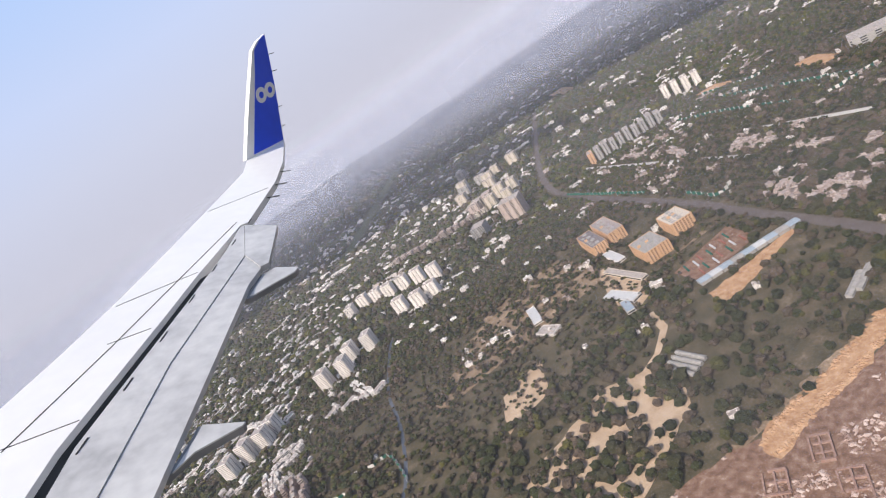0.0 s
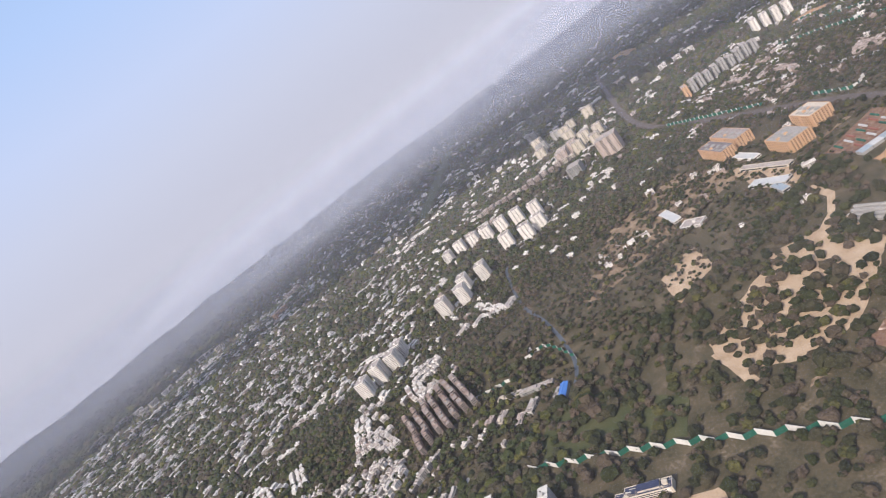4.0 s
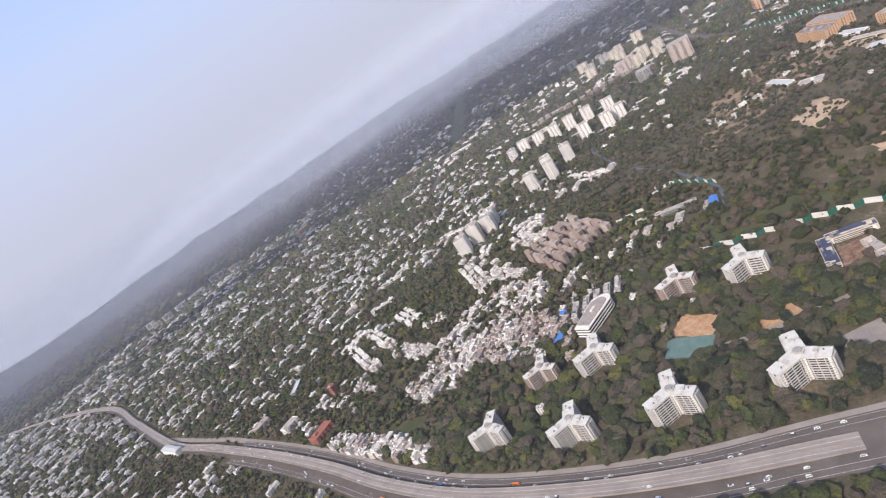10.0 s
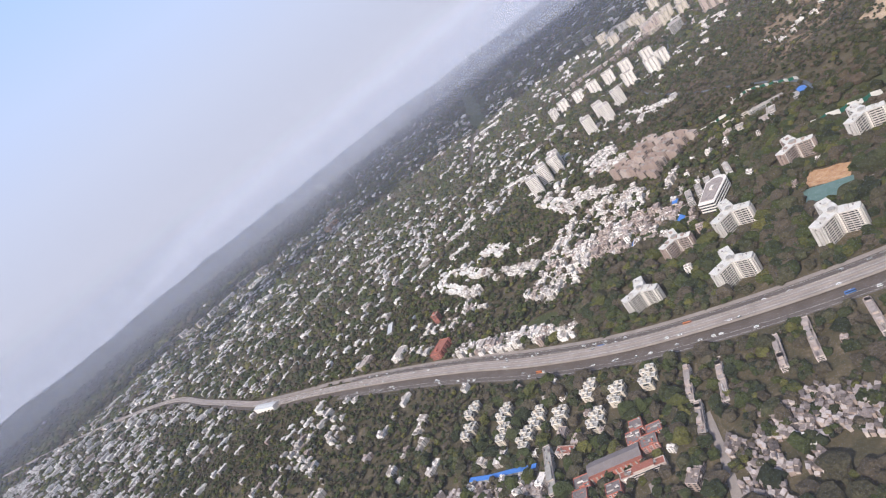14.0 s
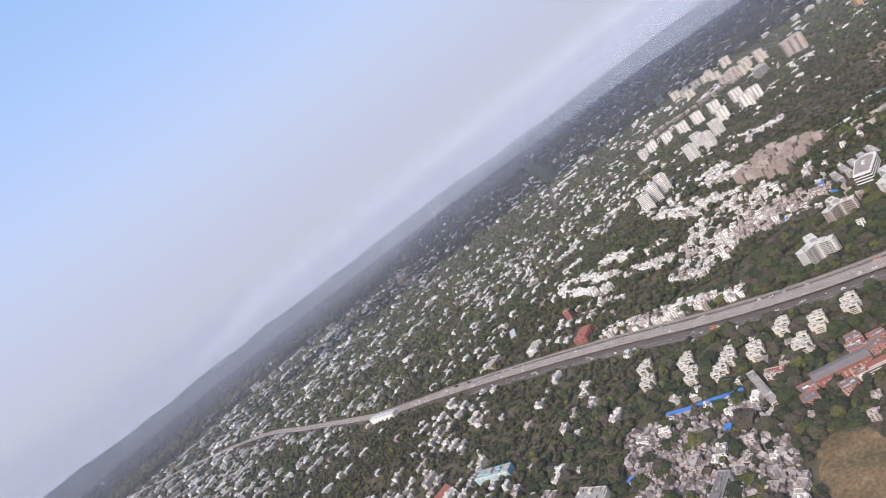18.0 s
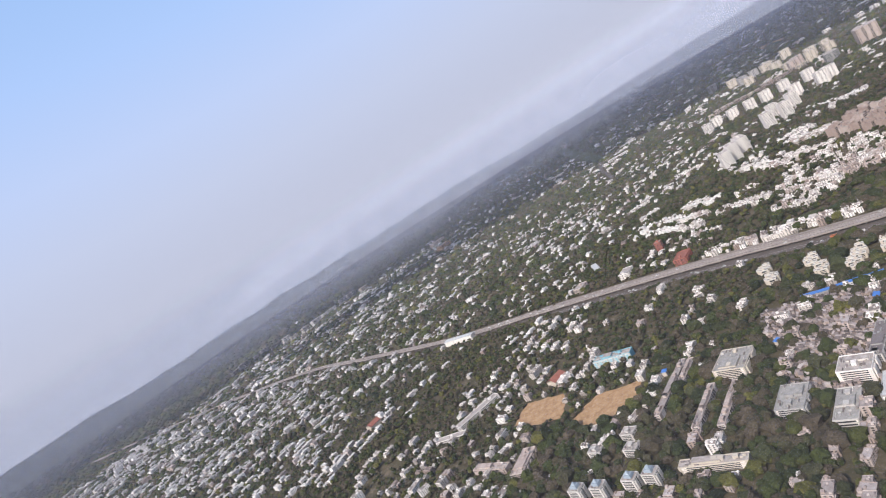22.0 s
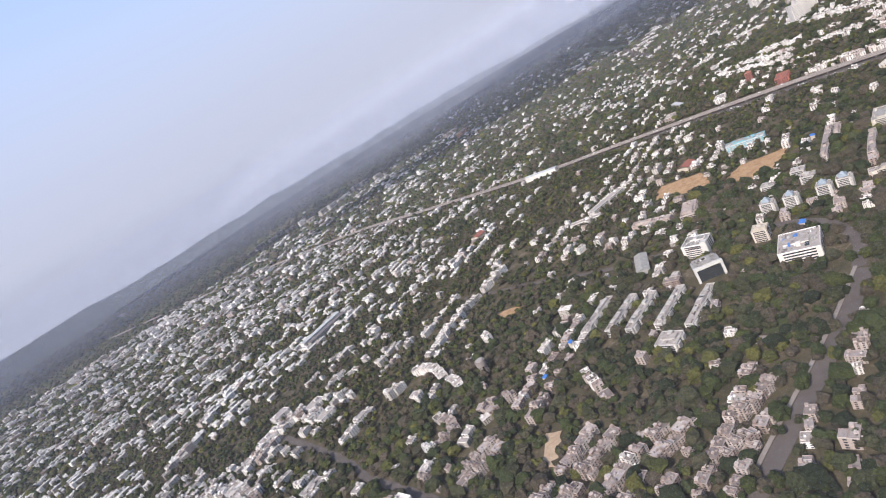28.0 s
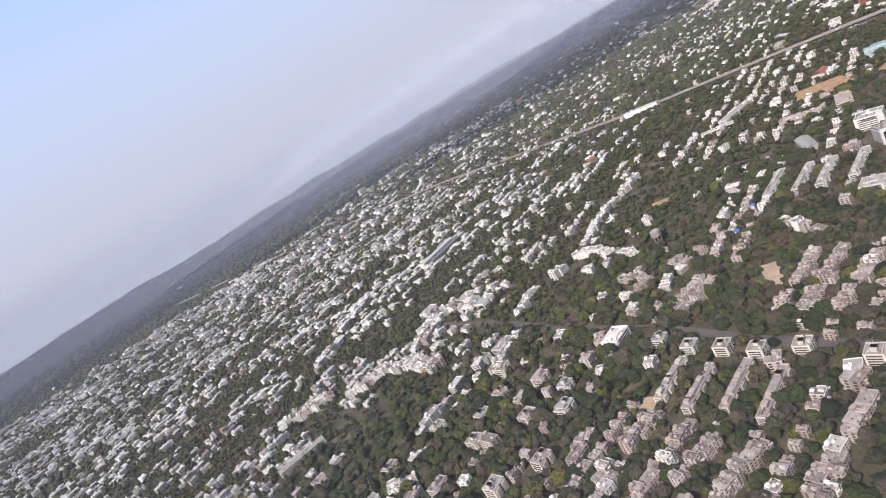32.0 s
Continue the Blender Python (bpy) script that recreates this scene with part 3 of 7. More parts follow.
patch("earth_school", [(-118, 293), (-96, 284), (-104, 265), (-126, 275)], M["rubble"], "brown earth courtyard inside the school", "courtyard")
patch("court_blue", [(-467, 204), (-457, 198), (-462, 185), (-476, 190)], M["bluecourt"], "bright blue sports court beside the fields", "court", rough=0.0, h=0.45)
patch("parking", [(-184, 238), (-160, 228), (-164, 208), (-190, 222)], M["concrete"], "grey paved parking yard below the towers", "parking", rough=0.4)
patch("court_school", [(-121, 243), (-125, 234), (-109, 223), (-102, 231)], M["greencourt"], "bright green court by the school", "court", rough=0.0)
patch("field_brown", [(-532, 248), (-521, 244), (-510, 232), (-512, 218), (-522, 196), (-532, 174), (-560, 160), (-568, 195), (-554, 226)], M["dryfield"], "dry brown playing field worn greenish in the middle", "field", rough=2.6)
patch("field_side", [(-485, 222), (-474, 220), (-463, 206), (-472, 186), (-497, 182), (-495, 200)], M["dryfield"], "dry brown field beside a track", "field")
patch("field_small", [(-340, 205), (-332, 212), (-322, 205), (-332, 194)], M["sand"], "small patch of pale bare earth", "bare earth")
patch("field_west", [(-762, 481), (-735, 503), (-709, 473), (-729, 439), (-745, 452)], M["field"], "trodden orange sandy field", "field")
patch("field_sand", [(-732, 426), (-697, 434), (-667, 408), (-689, 387), (-722, 397)], M["field"], "bright sandy sports field", "field")
patch("lawn_oval", [(-880, 263), (-891, 246), (-882, 232), (-860, 246), (-860, 267)], M["lawn"], "small park lawn with a yellow tree", "lawn", 3)
patch("pavement_park", [(-898, 240), (-889, 225), (-885, 228), (-892, 244)], M["concrete"], "pale paved terrace beside the park", "pavement", rough=0.2)
patch("lawn_green", [(-378, 839), (-302, 807), (-239, 762), (-274, 637), (-304, 607), (-332, 688), (-364, 701), (-388, 737)], M["lawn"], "open green scrubland", "scrub", 2)
patch("lawn_dark", [(-135, 392), (-90, 345), (-55, 305), (-30, 330), (-60, 400), (-100, 425)], M["lawn"], "dark green open ground inside the barrier", "lawn", 2)
patch("field_corner", [(-430, 480), (-404, 464), (-394, 442), (-422, 452)], M["lawn"], "triangular dry lawn between houses", "lawn")
patch("earth_hospital", [(-790, 240), (-735, 255), (-725, 235), (-770, 225)], M["earth"], "brown scraped earth below the towers", "bare earth", 3)
patch("earth_row", [(-1144, 252), (-1132, 258), (-1127, 250), (-1138, 243)], M["sand"], "brown bare earth between apartment rows", "bare earth")
patch("earth_gap", [(-1030, 268), (-1012, 290), (-1005, 284), (-1022, 262)], M["sand"], "sandy gap between gardens", "bare earth")
patch("earth_site", [(-962, 478), (-945, 470), (-936, 455), (-955, 458)], M["field"], "pale building site", "bare earth")
patch("field_far", [(870, 1760), (940, 1740), (900, 1570), (860, 1590)], M["field"], "pale open field far off", "field")
patch("lawn_far", [(50, 1590), (96, 1578), (570, 2690), (520, 2760)], M["lawn"], "long narrow green strip in the haze", "lawn")
patch("field_far_b", [(640, 815), (668, 800), (668, 756), (640, 765)], M["earth"], "orange bare plot far off", "bare earth")
patch("field_far_c", [(664, 660), (690, 640), (668, 575), (648, 590)], M["earth"], "orange bare plot beside fenced lots", "bare earth")

road("road_far_strip", [(-139, 1210), (-92, 1300), (-40, 1408), (20, 1500), (75, 1600)], 4.0, M["asphalt"], "dark straight corridor between trees far off", 8.0)
for off in (-9.0, 9.0):
    road("road_far_track", [(75 + off, 1605), (200 + off, 1900), (330 + off, 2200), (530 + off, 2690)], 1.6, M["concrete"], "thin pale track along a cleared strip", 3.0)
patch("road_junction", [(-268, 206), (-246, 168), (-212, 118), (-120, 78), (-84, 126), (-176, 170), (-226, 196)], M["asphalt"], "wide dark road junction beside the flyover ramp", "road", 1, 0.0, h=0.24)

# ---------------------------------------------------------------- buildings
M["slab"] = surface("white_roof_slab", [(0.46, 0.435, 0.41), (0.66, 0.635, 0.605)], 0.85, 0.3, 2.0, 0.1)
window_mesh = Soup().box(-0.5, 0.5, -0.10, 0.02, -0.5, 0.5, 0).box(-0.42, 0.42, -0.125, -0.095, -0.42, 0.42, 1).mesh("window", [M["white"], M["glass"]])
tank_mesh = Soup()
for k in range(10):
    a0, a1 = 2 * math.pi * k / 10, 2 * math.pi * (k + 1) / 10
    c0, s0, c1, s1 = math.cos(a0), math.sin(a0), math.cos(a1), math.sin(a1)
    tank_mesh.add([(0.5 * c0, 0.5 * s0, 0), (0.5 * c1, 0.5 * s1, 0), (0.5 * c1, 0.5 * s1, 0.8), (0.5 * c0, 0.5 * s0, 0.8), (0, 0, 1.0)], [(0, 1, 2), (0, 2, 3), (3, 2, 4)])
tank_mesh = tank_mesh.mesh("water_tank", [M["darkroof"]])

def facade(parent, x0, x1, y, flip, along, storeys, h, bays, z0=0.0, single=True, columns=False):
    """Windows on one face. along 'x' or 'y'; flip turns the face outwards."""
    L = x1 - x0
    sh = h / storeys
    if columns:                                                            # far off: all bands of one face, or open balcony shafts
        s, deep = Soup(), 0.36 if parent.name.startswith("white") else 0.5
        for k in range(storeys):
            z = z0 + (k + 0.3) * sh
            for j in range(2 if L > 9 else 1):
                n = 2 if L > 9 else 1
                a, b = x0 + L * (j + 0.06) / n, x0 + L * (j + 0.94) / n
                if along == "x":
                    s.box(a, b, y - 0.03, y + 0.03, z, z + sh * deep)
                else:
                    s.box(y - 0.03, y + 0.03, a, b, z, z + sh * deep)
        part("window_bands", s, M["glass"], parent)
        return
    for s in range(storeys):
        zc = z0 + (s + 0.55) * sh
        if single:
            for b in range(bays):
                u = x0 + L * (b + 0.5) / bays
                w = part("window", window_mesh, None, parent)
                w.scale = (min(2.2, L / bays * 0.62), 1.0, sh * 0.66)
                if along == "x":
                    w.location = (u, y, zc)
                    w.rotation_euler.z = 0 if not flip else math.pi
                else:
                    w.location = (y, u, zc)
                    w.rotation_euler.z = math.pi / 2 if flip else -math.pi / 2
        else:
            w = part("window_strip", window_mesh, None, parent)
            w.scale = (L * 0.9, 1.0, sh * 0.62)
            if along == "x":
                w.location = ((x0 + x1) / 2, y, zc)
                w.rotation_euler.z = 0 if not flip else math.pi
            else:
                w.location = (y, (x0 + x1) / 2, zc)
                w.rotation_euler.z = math.pi / 2 if flip else -math.pi / 2

def wing_block(parent, x0, x1, y0, y1, h, wall, roofm, storeys, detail, faces="swe", z0=0.0, fins=0, columns=False, bands=False):
    """One straight block of a building: walls, roof, parapet, balconies and windows."""
    part("wall", Soup().box(x0, x1, y0, y1, z0, h), wall, parent)
    part("roof", Soup().box(x0 + 0.25, x1 - 0.25, y0 + 0.25, y1 - 0.25, h - 0.1, h + 0.08), roofm, parent)
    part("parapet", Soup().parapet(x0 - 0.05, x1 + 0.05, y0 - 0.05, y1 + 0.05, h, 0.55, 0.3), wall, parent)
    bx, by = max(1, round((x1 - x0) / 3.1)), max(1, round((y1 - y0) / 3.1))
    for f in faces:
        args = {"s": (x0, x1, y0, False, "x"), "n": (x0, x1, y1, True, "x"), "w": (y0, y1, x0, False, "y"), "e": (y0, y1, x1, True, "y")}[f]
        facade(parent, *args, storeys, h - z0, bx if f in "sn" else by, z0, detail > 2 and f == "s" or detail == 2 and f == "s" and storeys * bx <= 12, columns)
    if bands:
        part("roof_slab", Soup().box(x0 - 0.35, (x0 + x1) / 2 - 0.6, y0 - 0.5, y1 + 0.3, h + 0.56, h + 0.8).box((x0 + x1) / 2 + 0.7, x1 + 0.35, y0 - 0.5, y1 - 1.2, h + 0.56, h + 0.86), M["slab"], parent, "bright white overhanging roof slab")
    for s in range(1, storeys if bands else 0):
        z = z0 + s * (h - z0) / storeys
        part("floor_band", Soup().box(x0 - 0.28, x1 + 0.28, y0 - 0.35, y1 + 0.28, z - 0.1, z + 0.12), wall, parent)
    for k in range(fins):                                     # stacked balcony bays standing out from the long faces
        u = x0 + (x1 - x0) * (k + 0.5) / fins
        wd = (x1 - x0) / fins * 0.28
        part("balcony_bay", Soup().box(u - wd, u + wd, y0 - 0.9, y0 - 0.02, z0 + 0.6, h - 0.5), wall, parent)

def roof_things(parent, x0, x1, y0, y1, h, wall, n=1, tanks=2, seed=0):
    r = random.Random(seed)
    for k in range(n):
        cx, cy = r.uniform(x0 + 2, x1 - 2) if x1 - x0 > 5 else (x0 + x1) / 2, (y0 + y1) / 2
        part("stair_head", Soup().box(cx - 1.5, cx + 1.5, cy - 1.2, cy + 1.2, h + 0.05, h + 1.9).box(cx - 1.7, cx + 1.7, cy - 1.4, cy + 1.4, h + 1.9, h + 2.05), wall, parent)
    for k in range(tanks):
        t = part("water_tank", tank_mesh, None, parent)
        t.location = (r.uniform(x0 + 1, x1 - 1), r.uniform(y0 + 1, y1 - 1), h + 0.08)
        t.scale = (1.3, 1.3, 1.2)

def roof_clutter(e, w, d, h, wall, roofm, seed):
    """Upper rooms that cover part of the roof, and small sheds, ducts and walls scattered over it."""
    q = random.Random(seed)
    if w * d > 90:
        u, v, a, b = q.uniform(-w * 0.2, w * 0.2), q.uniform(-d * 0.1, d * 0.1), w * q.uniform(0.13, 0.24), d * q.uniform(0.25, 0.4)
        k = q.uniform(1.0, 1.6)
        part("upper_storey", Soup().box(u - a, u + a, v - b, v + b, h, h + k, 0).box(u - a - 0.2, u + a + 0.2, v - b - 0.2, v + b + 0.2, h + k, h + k + 0.18, 1), [M[wall], M[roofm]], e)
    s = Soup()
    for k in range(min(26, int(w * d / 9))):
        u, v = q.uniform(-w / 2 + 0.8, w / 2 - 0.8), q.uniform(-d / 2 + 0.8, d / 2 - 0.8)
        a, b = (q.uniform(0.2, 1.0), q.uniform(0.2, 0.7)) if k % 3 else (q.uniform(1.0, 2.2), 0.14)
        s.box(u - a, u + a, v - b, v + b, h + 0.04, h + q.uniform(0.3, 1.2), q.randrange(4))
    part("roof_clutter", s, [M["grey"], M["darkroof"], M["roof"], M[wall]], e, "small sheds, ducts and low walls")

TALL = 0.66                                        # storeys of about 1.4 at this plan scale
def bar_building(name, label, x, y, w, d, h, ang, wall="white", storeys=4, detail=1, faces="swe", roofm="roof", fins=0, heads=1, tanks=2, group="", category="building"):
    h *= TALL
    if wall == "white" and y < 480 and name not in ("hospital", "hospital_annex", "white_block", "hotel_block"):
        wall = "palewall"                              # greyed, weathered white
    if y > 560:
        faces, fins, tanks, heads = "sw", min(fins, 3), 0, min(heads, 1)
    faces = faces.replace("e", "")
    fins, tanks = min(fins, 5), min(tanks, 1)
    e = tagged(new(name), label, category, group)
    e.location, e.rotation_euler.z = (x, y, 0), radians(ang)
    wing_block(e, -w / 2, w / 2, -d / 2, d / 2, h, M[wall], M[roofm], storeys, detail, faces, fins=fins, columns=y > 400)
    roof_things(e, -w / 2, w / 2, -d / 2, d / 2, h, M[wall], heads, tanks, int(abs(x * 7 + y)))
    if y < 480 and w * d > 60 and roofm not in ("shed", "paleblue"):
        roof_clutter(e, w, d, h, wall, roofm, int(abs(x * 3 + y * 5)))
    c, s = math.cos(radians(ang)), math.sin(radians(ang))
    block([(x + c * a - s * b, y + s * a + c * b) for a, b in ((-w / 2, -d / 2), (w / 2, -d / 2), (w / 2, d / 2), (-w / 2, d / 2))], 1, 2.0)
    return e

def cross_tower(name, label, x, y, h, ang, wall="white", storeys=9, size=1.0, group=""):
    """A tower of three arms round a stair core, white roof slabs, deep balconies."""
    h *= 0.86
    e = tagged(new(name), label, "tower", group)
    e.location, e.rotation_euler.z = (x, y, 0), radians(ang)
    a, b = 3.7 * size, 16.5 * size
    rf = M["slab"]
    for k, turn in enumerate((152, 32, -88)):                # three arms at even angles
        made.clear()
        hk = h + (0.0, 0.5, -0.5)[k]
        L = b * (1.0, 0.92, 0.86)[k]
        wing_block(e, a * 0.5, L, -a, a, hk, M[wall], rf, storeys, 1, "sn" if k != 1 else "n", bands=True)
        for u in (0.3, 0.55, 0.8):
            for v in (-a - 0.45, a + 0.2):
                part("pilaster", Soup().box(L * u - 0.22, L * u + 0.22, v, v + 0.3, 0, hk), M[wall], e)
        part("balcony_stack", Soup().box(L + 0.02, L + 0.9, -a * 0.7, -a * 0.15, 0.6, hk - 0.6).box(L + 0.02, L + 0.9, a * 0.15, a * 0.7, 0.6, hk - 1.4), M[wall], e)
        # dark sheet on the end wall paints in shade between the balconies
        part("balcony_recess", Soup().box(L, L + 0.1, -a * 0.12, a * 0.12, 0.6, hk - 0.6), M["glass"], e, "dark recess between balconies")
        part("stair_head", Soup().box(L * 0.45, L * 0.45 + 2.4, -1.2, 1.2, hk + 0.8, hk + 2.0), M[wall], e)
        part("water_tank", tank_mesh, None, e).matrix_basis = pose(L * 0.75, a * 0.3, hk + 0.8)
        for ob in made:
            ob.matrix_basis = pose(0, 0, 0, 0, 0, turn) @ ob.matrix_basis
    part("core", Soup().prism([(a * 0.85 * math.cos(q * math.pi / 3), a * 0.85 * math.sin(q * math.pi / 3)) for q in range(6)], 0, h + 1.5), M[wall], e)
    part("core_roof", Soup().prism([(a * 0.62 * math.cos(q * math.pi / 3), a * 0.62 * math.sin(q * math.pi / 3)) for q in range(6)], h + 1.5, h + 2.3), M["roofgrey"], e, "grey lift housing")
    block([(x + b * math.cos(k * math.pi / 4), y + b * math.sin(k * math.pi / 4)) for k in range(8)], 1, 1.0)
    return e

G1 = "residential towers beside the highway"
cross_tower("residential_tower", "white nine-storey residential tower with three wings above the highway", -362, 364, 16, 24, "palewall", 9, 0.95, G1)
cross_tower("residential_tower", "white winged residential tower with bright roof slabs among trees", -320, 312, 17, 28, "palewall", 9, 1.0, G1)
cross_tower("residential_tower", "tall white residential tower with deep balconies near the highway", -268, 273, 18, 28, "palewall", 9, 1.05, G1)
cross_tower("residential_tower", "white residential tower with wide roofs beside the driveway", -212, 232, 18, 28, "palewall", 9, 1.1, G1)
cross_tower("residential_tower", "tall weathered grey residential tower beside a paved parking yard", -158, 190, 18, 25, "greywall", 9, 1.1, G1)
cross_tower("apartment_tower", "white apartment tower with brick-pink lower walls among trees", -184, 364, 16, 30, "brick", 7, 1.0)
cross_tower("apartment_tower", "white apartment tower with grey balconies near the barrier", -150, 329, 17, 30, "palewall", 7, 1.0)
cross_tower("apartment_tower", "white apartment tower beside the crowded market quarter", -268, 358, 16, 30, "palewall", 7, 1.05)
cross_tower("apartment_tower", "pink and white apartment tower at the edge of the old quarter", -303, 386, 14, 30, "brick", 6, 0.9)

# office blocks by the east road
bar_building("office_block", "terracotta office block with rows of windows and roof plant", 262, 596, 18, 52, 19, -12, "orange", 7, 1, "swe", "darkroof", 0, 2, 3)
bar_building("office_block", "long terracotta office block with a pale roof", 287, 598, 20, 56, 20, -12, "orange", 7, 1, "swe", "roofpink", 0, 3, 4)
bar_building("office_block", "terracotta office block with a dark solar roof", 270, 500, 26, 38, 19, -12, "orange", 6, 1, "swe", "roofgrey", 0, 2, 4)
bar_building("office_block", "beige and terracotta office block by the road", 313, 508, 24, 34, 20, -14, "orange", 6, 1, "swe", "beige", 0, 2, 4)
for e in [o for o in scene.objects if o.name.startswith("office_block")]:
    w, d, h = {0: (18, 52, 12.54), 1: (20, 56, 13.2), 2: (26, 38, 12.54), 3: (24, 34, 13.2)}[int(e.name[-3:]) if e.name[-1].isdigit() else 0]
    for k in range(round(d / 3.4)):
        u = -d / 2 + (k + 0.5) * 3.4
        part("pilaster", Soup().box(-w / 2 - 0.3, -w / 2 - 0.02, u - 0.75, u + 0.75, 0, h), M["orange"], e)
    for k in range(round(w / 3.4)):
        u = -w / 2 + (k + 0.5) * 3.4
        part("pilaster", Soup().box(u - 0.75, u + 0.75, -d / 2 - 0.3, -d / 2 - 0.02, 0, h), M["orange"], e)
    for k in range(4):
        part("roof_plant", Soup().box(-2.0, 2.5, -d / 2 + d * (k + 0.3) / 4, -d / 2 + d * (k + 0.3) / 4 + 4, h + 0.05, h + 1.6), M["grey"], e)
    for k in range(5):
        part("solar_array", Soup().box(-w * 0.38, -w * 0.18, -d * 0.4 + k * d * 0.15, -d * 0.4 + k * d * 0.15 + d * 0.09, h + 0.09, h + 0.35), M["roofgrey"], e, "grey roof panel row")
bar_building("low_hall", "low hall with a white sheet roof beside offices", 252, 545, 10, 36, 4, -8, "white", 1, 1, "s", "shed", 0, 0, 0)
bar_building("office_tower", "large beige tower with a dense grid of windows", 304, 890, 36, 30, 50, -40, "pink", 14, 1, "swe", "roof", 4, 2, 2)
bar_building("office_tower", "grey office tower beside the railway line", 246, 926, 24, 26, 30, -40, "grey", 9, 1, "swe", "roof", 0, 1, 1)
r = random.Random(3)
for k, (x, y) in enumerate(((347, 1007), (357, 1062), (334, 1079), (312, 1086), (322, 1034), (378, 1040), (292, 1052), (479, 1236), (440, 1262), (408, 1239), (402, 1274), (370, 1319), (416, 1444), (326, 1219), (388, 1190), (352, 1262))):
    bar_building("apartment_tower", "pale pink apartment tower in a far cluster" if k < 7 else "grey-beige apartment tower beyond the railway", x, y, r.uniform(18, 26), r.uniform(14, 18), r.uniform(28, 40), -36 + r.uniform(-4, 4), r.choice(["pink", "pink", "beige"]) if k < 7 else r.choice(["grey", "beige"]), 11, 1, "s", "roof", 2, 1, 1, "tower cluster")
for k in range(15):
    bar_building("apartment_block", "pink mid-rise apartment block in a row along the railway", 110 + k * 13.5, 1135 - k * 7.5, 11, 13, r.uniform(13, 20), -30, r.choice(["brick", "pink", "beige"]), 5, 1, "sw", "roof", 0, 1, 1, "pink row by the railway")
for x, y, h in ((-6, 1020, 22), (22, 1022, 24), (46, 1000, 24), (66, 972, 26), (92, 955, 27), (116, 930, 28), (136, 890, 28), (60, 858, 26), (84, 822, 28), (110, 826, 26), (-38, 822, 28), (-8, 806, 30), (-86, 790, 30), (-54, 782, 30), (-233, 738, 30), (-208, 748, 32), (-184, 752, 30), (-170, 772, 28)):
    bar_building("white_tower", "slender white residential tower with stacked balconies", x, y, 19, 15, h * 1.35, 62 if x < 0 else -28, "white", 12, 1, "swe", "roof", 3, 1, 1, "white towers")
for x, y in ((-92, 700), (-70, 690), (-48, 682), (-30, 668)):
    bar_building("apartment_block", "low white apartment slab below the towers", x, y, 22, 8, 6, 32, "white", 3, 1, "swe", "roof", 3)
for k in range(10):
    bar_building("apartment_block", "grey ten-storey slab block in a long row", 452 + k * 12.3, 862 - k * 5.0, 9, 20, 30 + (k % 3) * 2.5, -30, "grey" if k else "orange", 9, 1, "sw", "roof", 2, 1, 1, "row of slab blocks")
for k in range(4):
    bar_building("apartment_block", "pale tall slab block beyond the office quarter", 652 + k * 11, 896 - k * 14, 11, 20, 38, -35, "white", 10, 1, "sw", "roof", 2, 1, 1, "pale slab blocks")
for x, y in ((600, 1210), (628, 1140), (650, 1115), (672, 1098)):
    bar_building("apartment_block", "far white apartment block in the haze", x, y, 16, 14, 18, -30, "white", 8, 1, "sw")
bar_building("office_block", "large pale grey block with wide openings", 700, 566, 46, 34, 18, -50, "grey", 4, 1, "swe", "roof", 3, 1, 1)

def pitched(name, label, x, y, w, d, h, ang, wall, roofm, rise=None, category="shed", group=""):
    """A long building under a pitched sheet roof."""
    e = tagged(new(name), label, category, group)
    e.location, e.rotation_euler.z = (x, y, 0), radians(ang)
    part("wall", Soup().box(-w / 2, w / 2, -d / 2, d / 2, 0, h), M[wall], e)
    k, o = rise or d * 0.18, 0.4
    X, Y = w / 2 + o, d / 2 + o
    for sgn in (1, -1):
        v = [(-X, sgn * Y, h - 0.1), (X, sgn * Y, h - 0.1), (X, 0, h + k), (-X, 0, h + k)]
        v += [(a, b, c + 0.18) for a, b, c in v]
        q = [(0, 1, 2, 3), (4, 5, 6, 7), (0, 1, 5, 4), (1, 2, 6, 5), (2, 3, 7, 6), (3, 0, 4, 7)]
        part("roof_slope", Soup().add(v, [t for a, b, c, dd in q for t in ((a, b, c), (a, c, dd))]), M[roofm], e)
    c, s = math.cos(radians(ang)), math.sin(radians(ang))
    block([(x + c * a - s * b, y + s * a + c * b) for a, b in ((-X, -Y), (X, -Y), (X, Y), (-X, Y))], 1, 1.5)
    return e

for k in range(4):
    pitched("shed", "long low shed with a pale metal roof among trees", 157 + k * 5.2, 342 + k * 1.6 - 2, 26, 2.8, 2.2, 100, "grey", "roofgrey", 0.6, "shed", "parallel sheds")
for k in range(2):
    pitched("shed", "long low shed with a pale roof at the clearing", 270 + k * 8, 290 - k * 1, 26, 4, 2.4, 20, "grey", "roofgrey", 0.8, "shed", "sheds at the clearing")
for k in range(9):
    pitched("storage_shed", "pale blue sheet-roofed shed in a row by the yard", 246 + k * 10.2, 404 - k * 2.6, 9.5, 8.0, 3.0, -14, "grey", ("paleblue", "shed", "paleblue", "roofgrey")[k % 4], 1.0, "shed", "row of blue sheds")
stack = Soup().box(-6, 6, -0.8, 0.8, 0, 0.9).box(-5.6, 5.4, -0.5, 0.5, 0.9, 1.5)
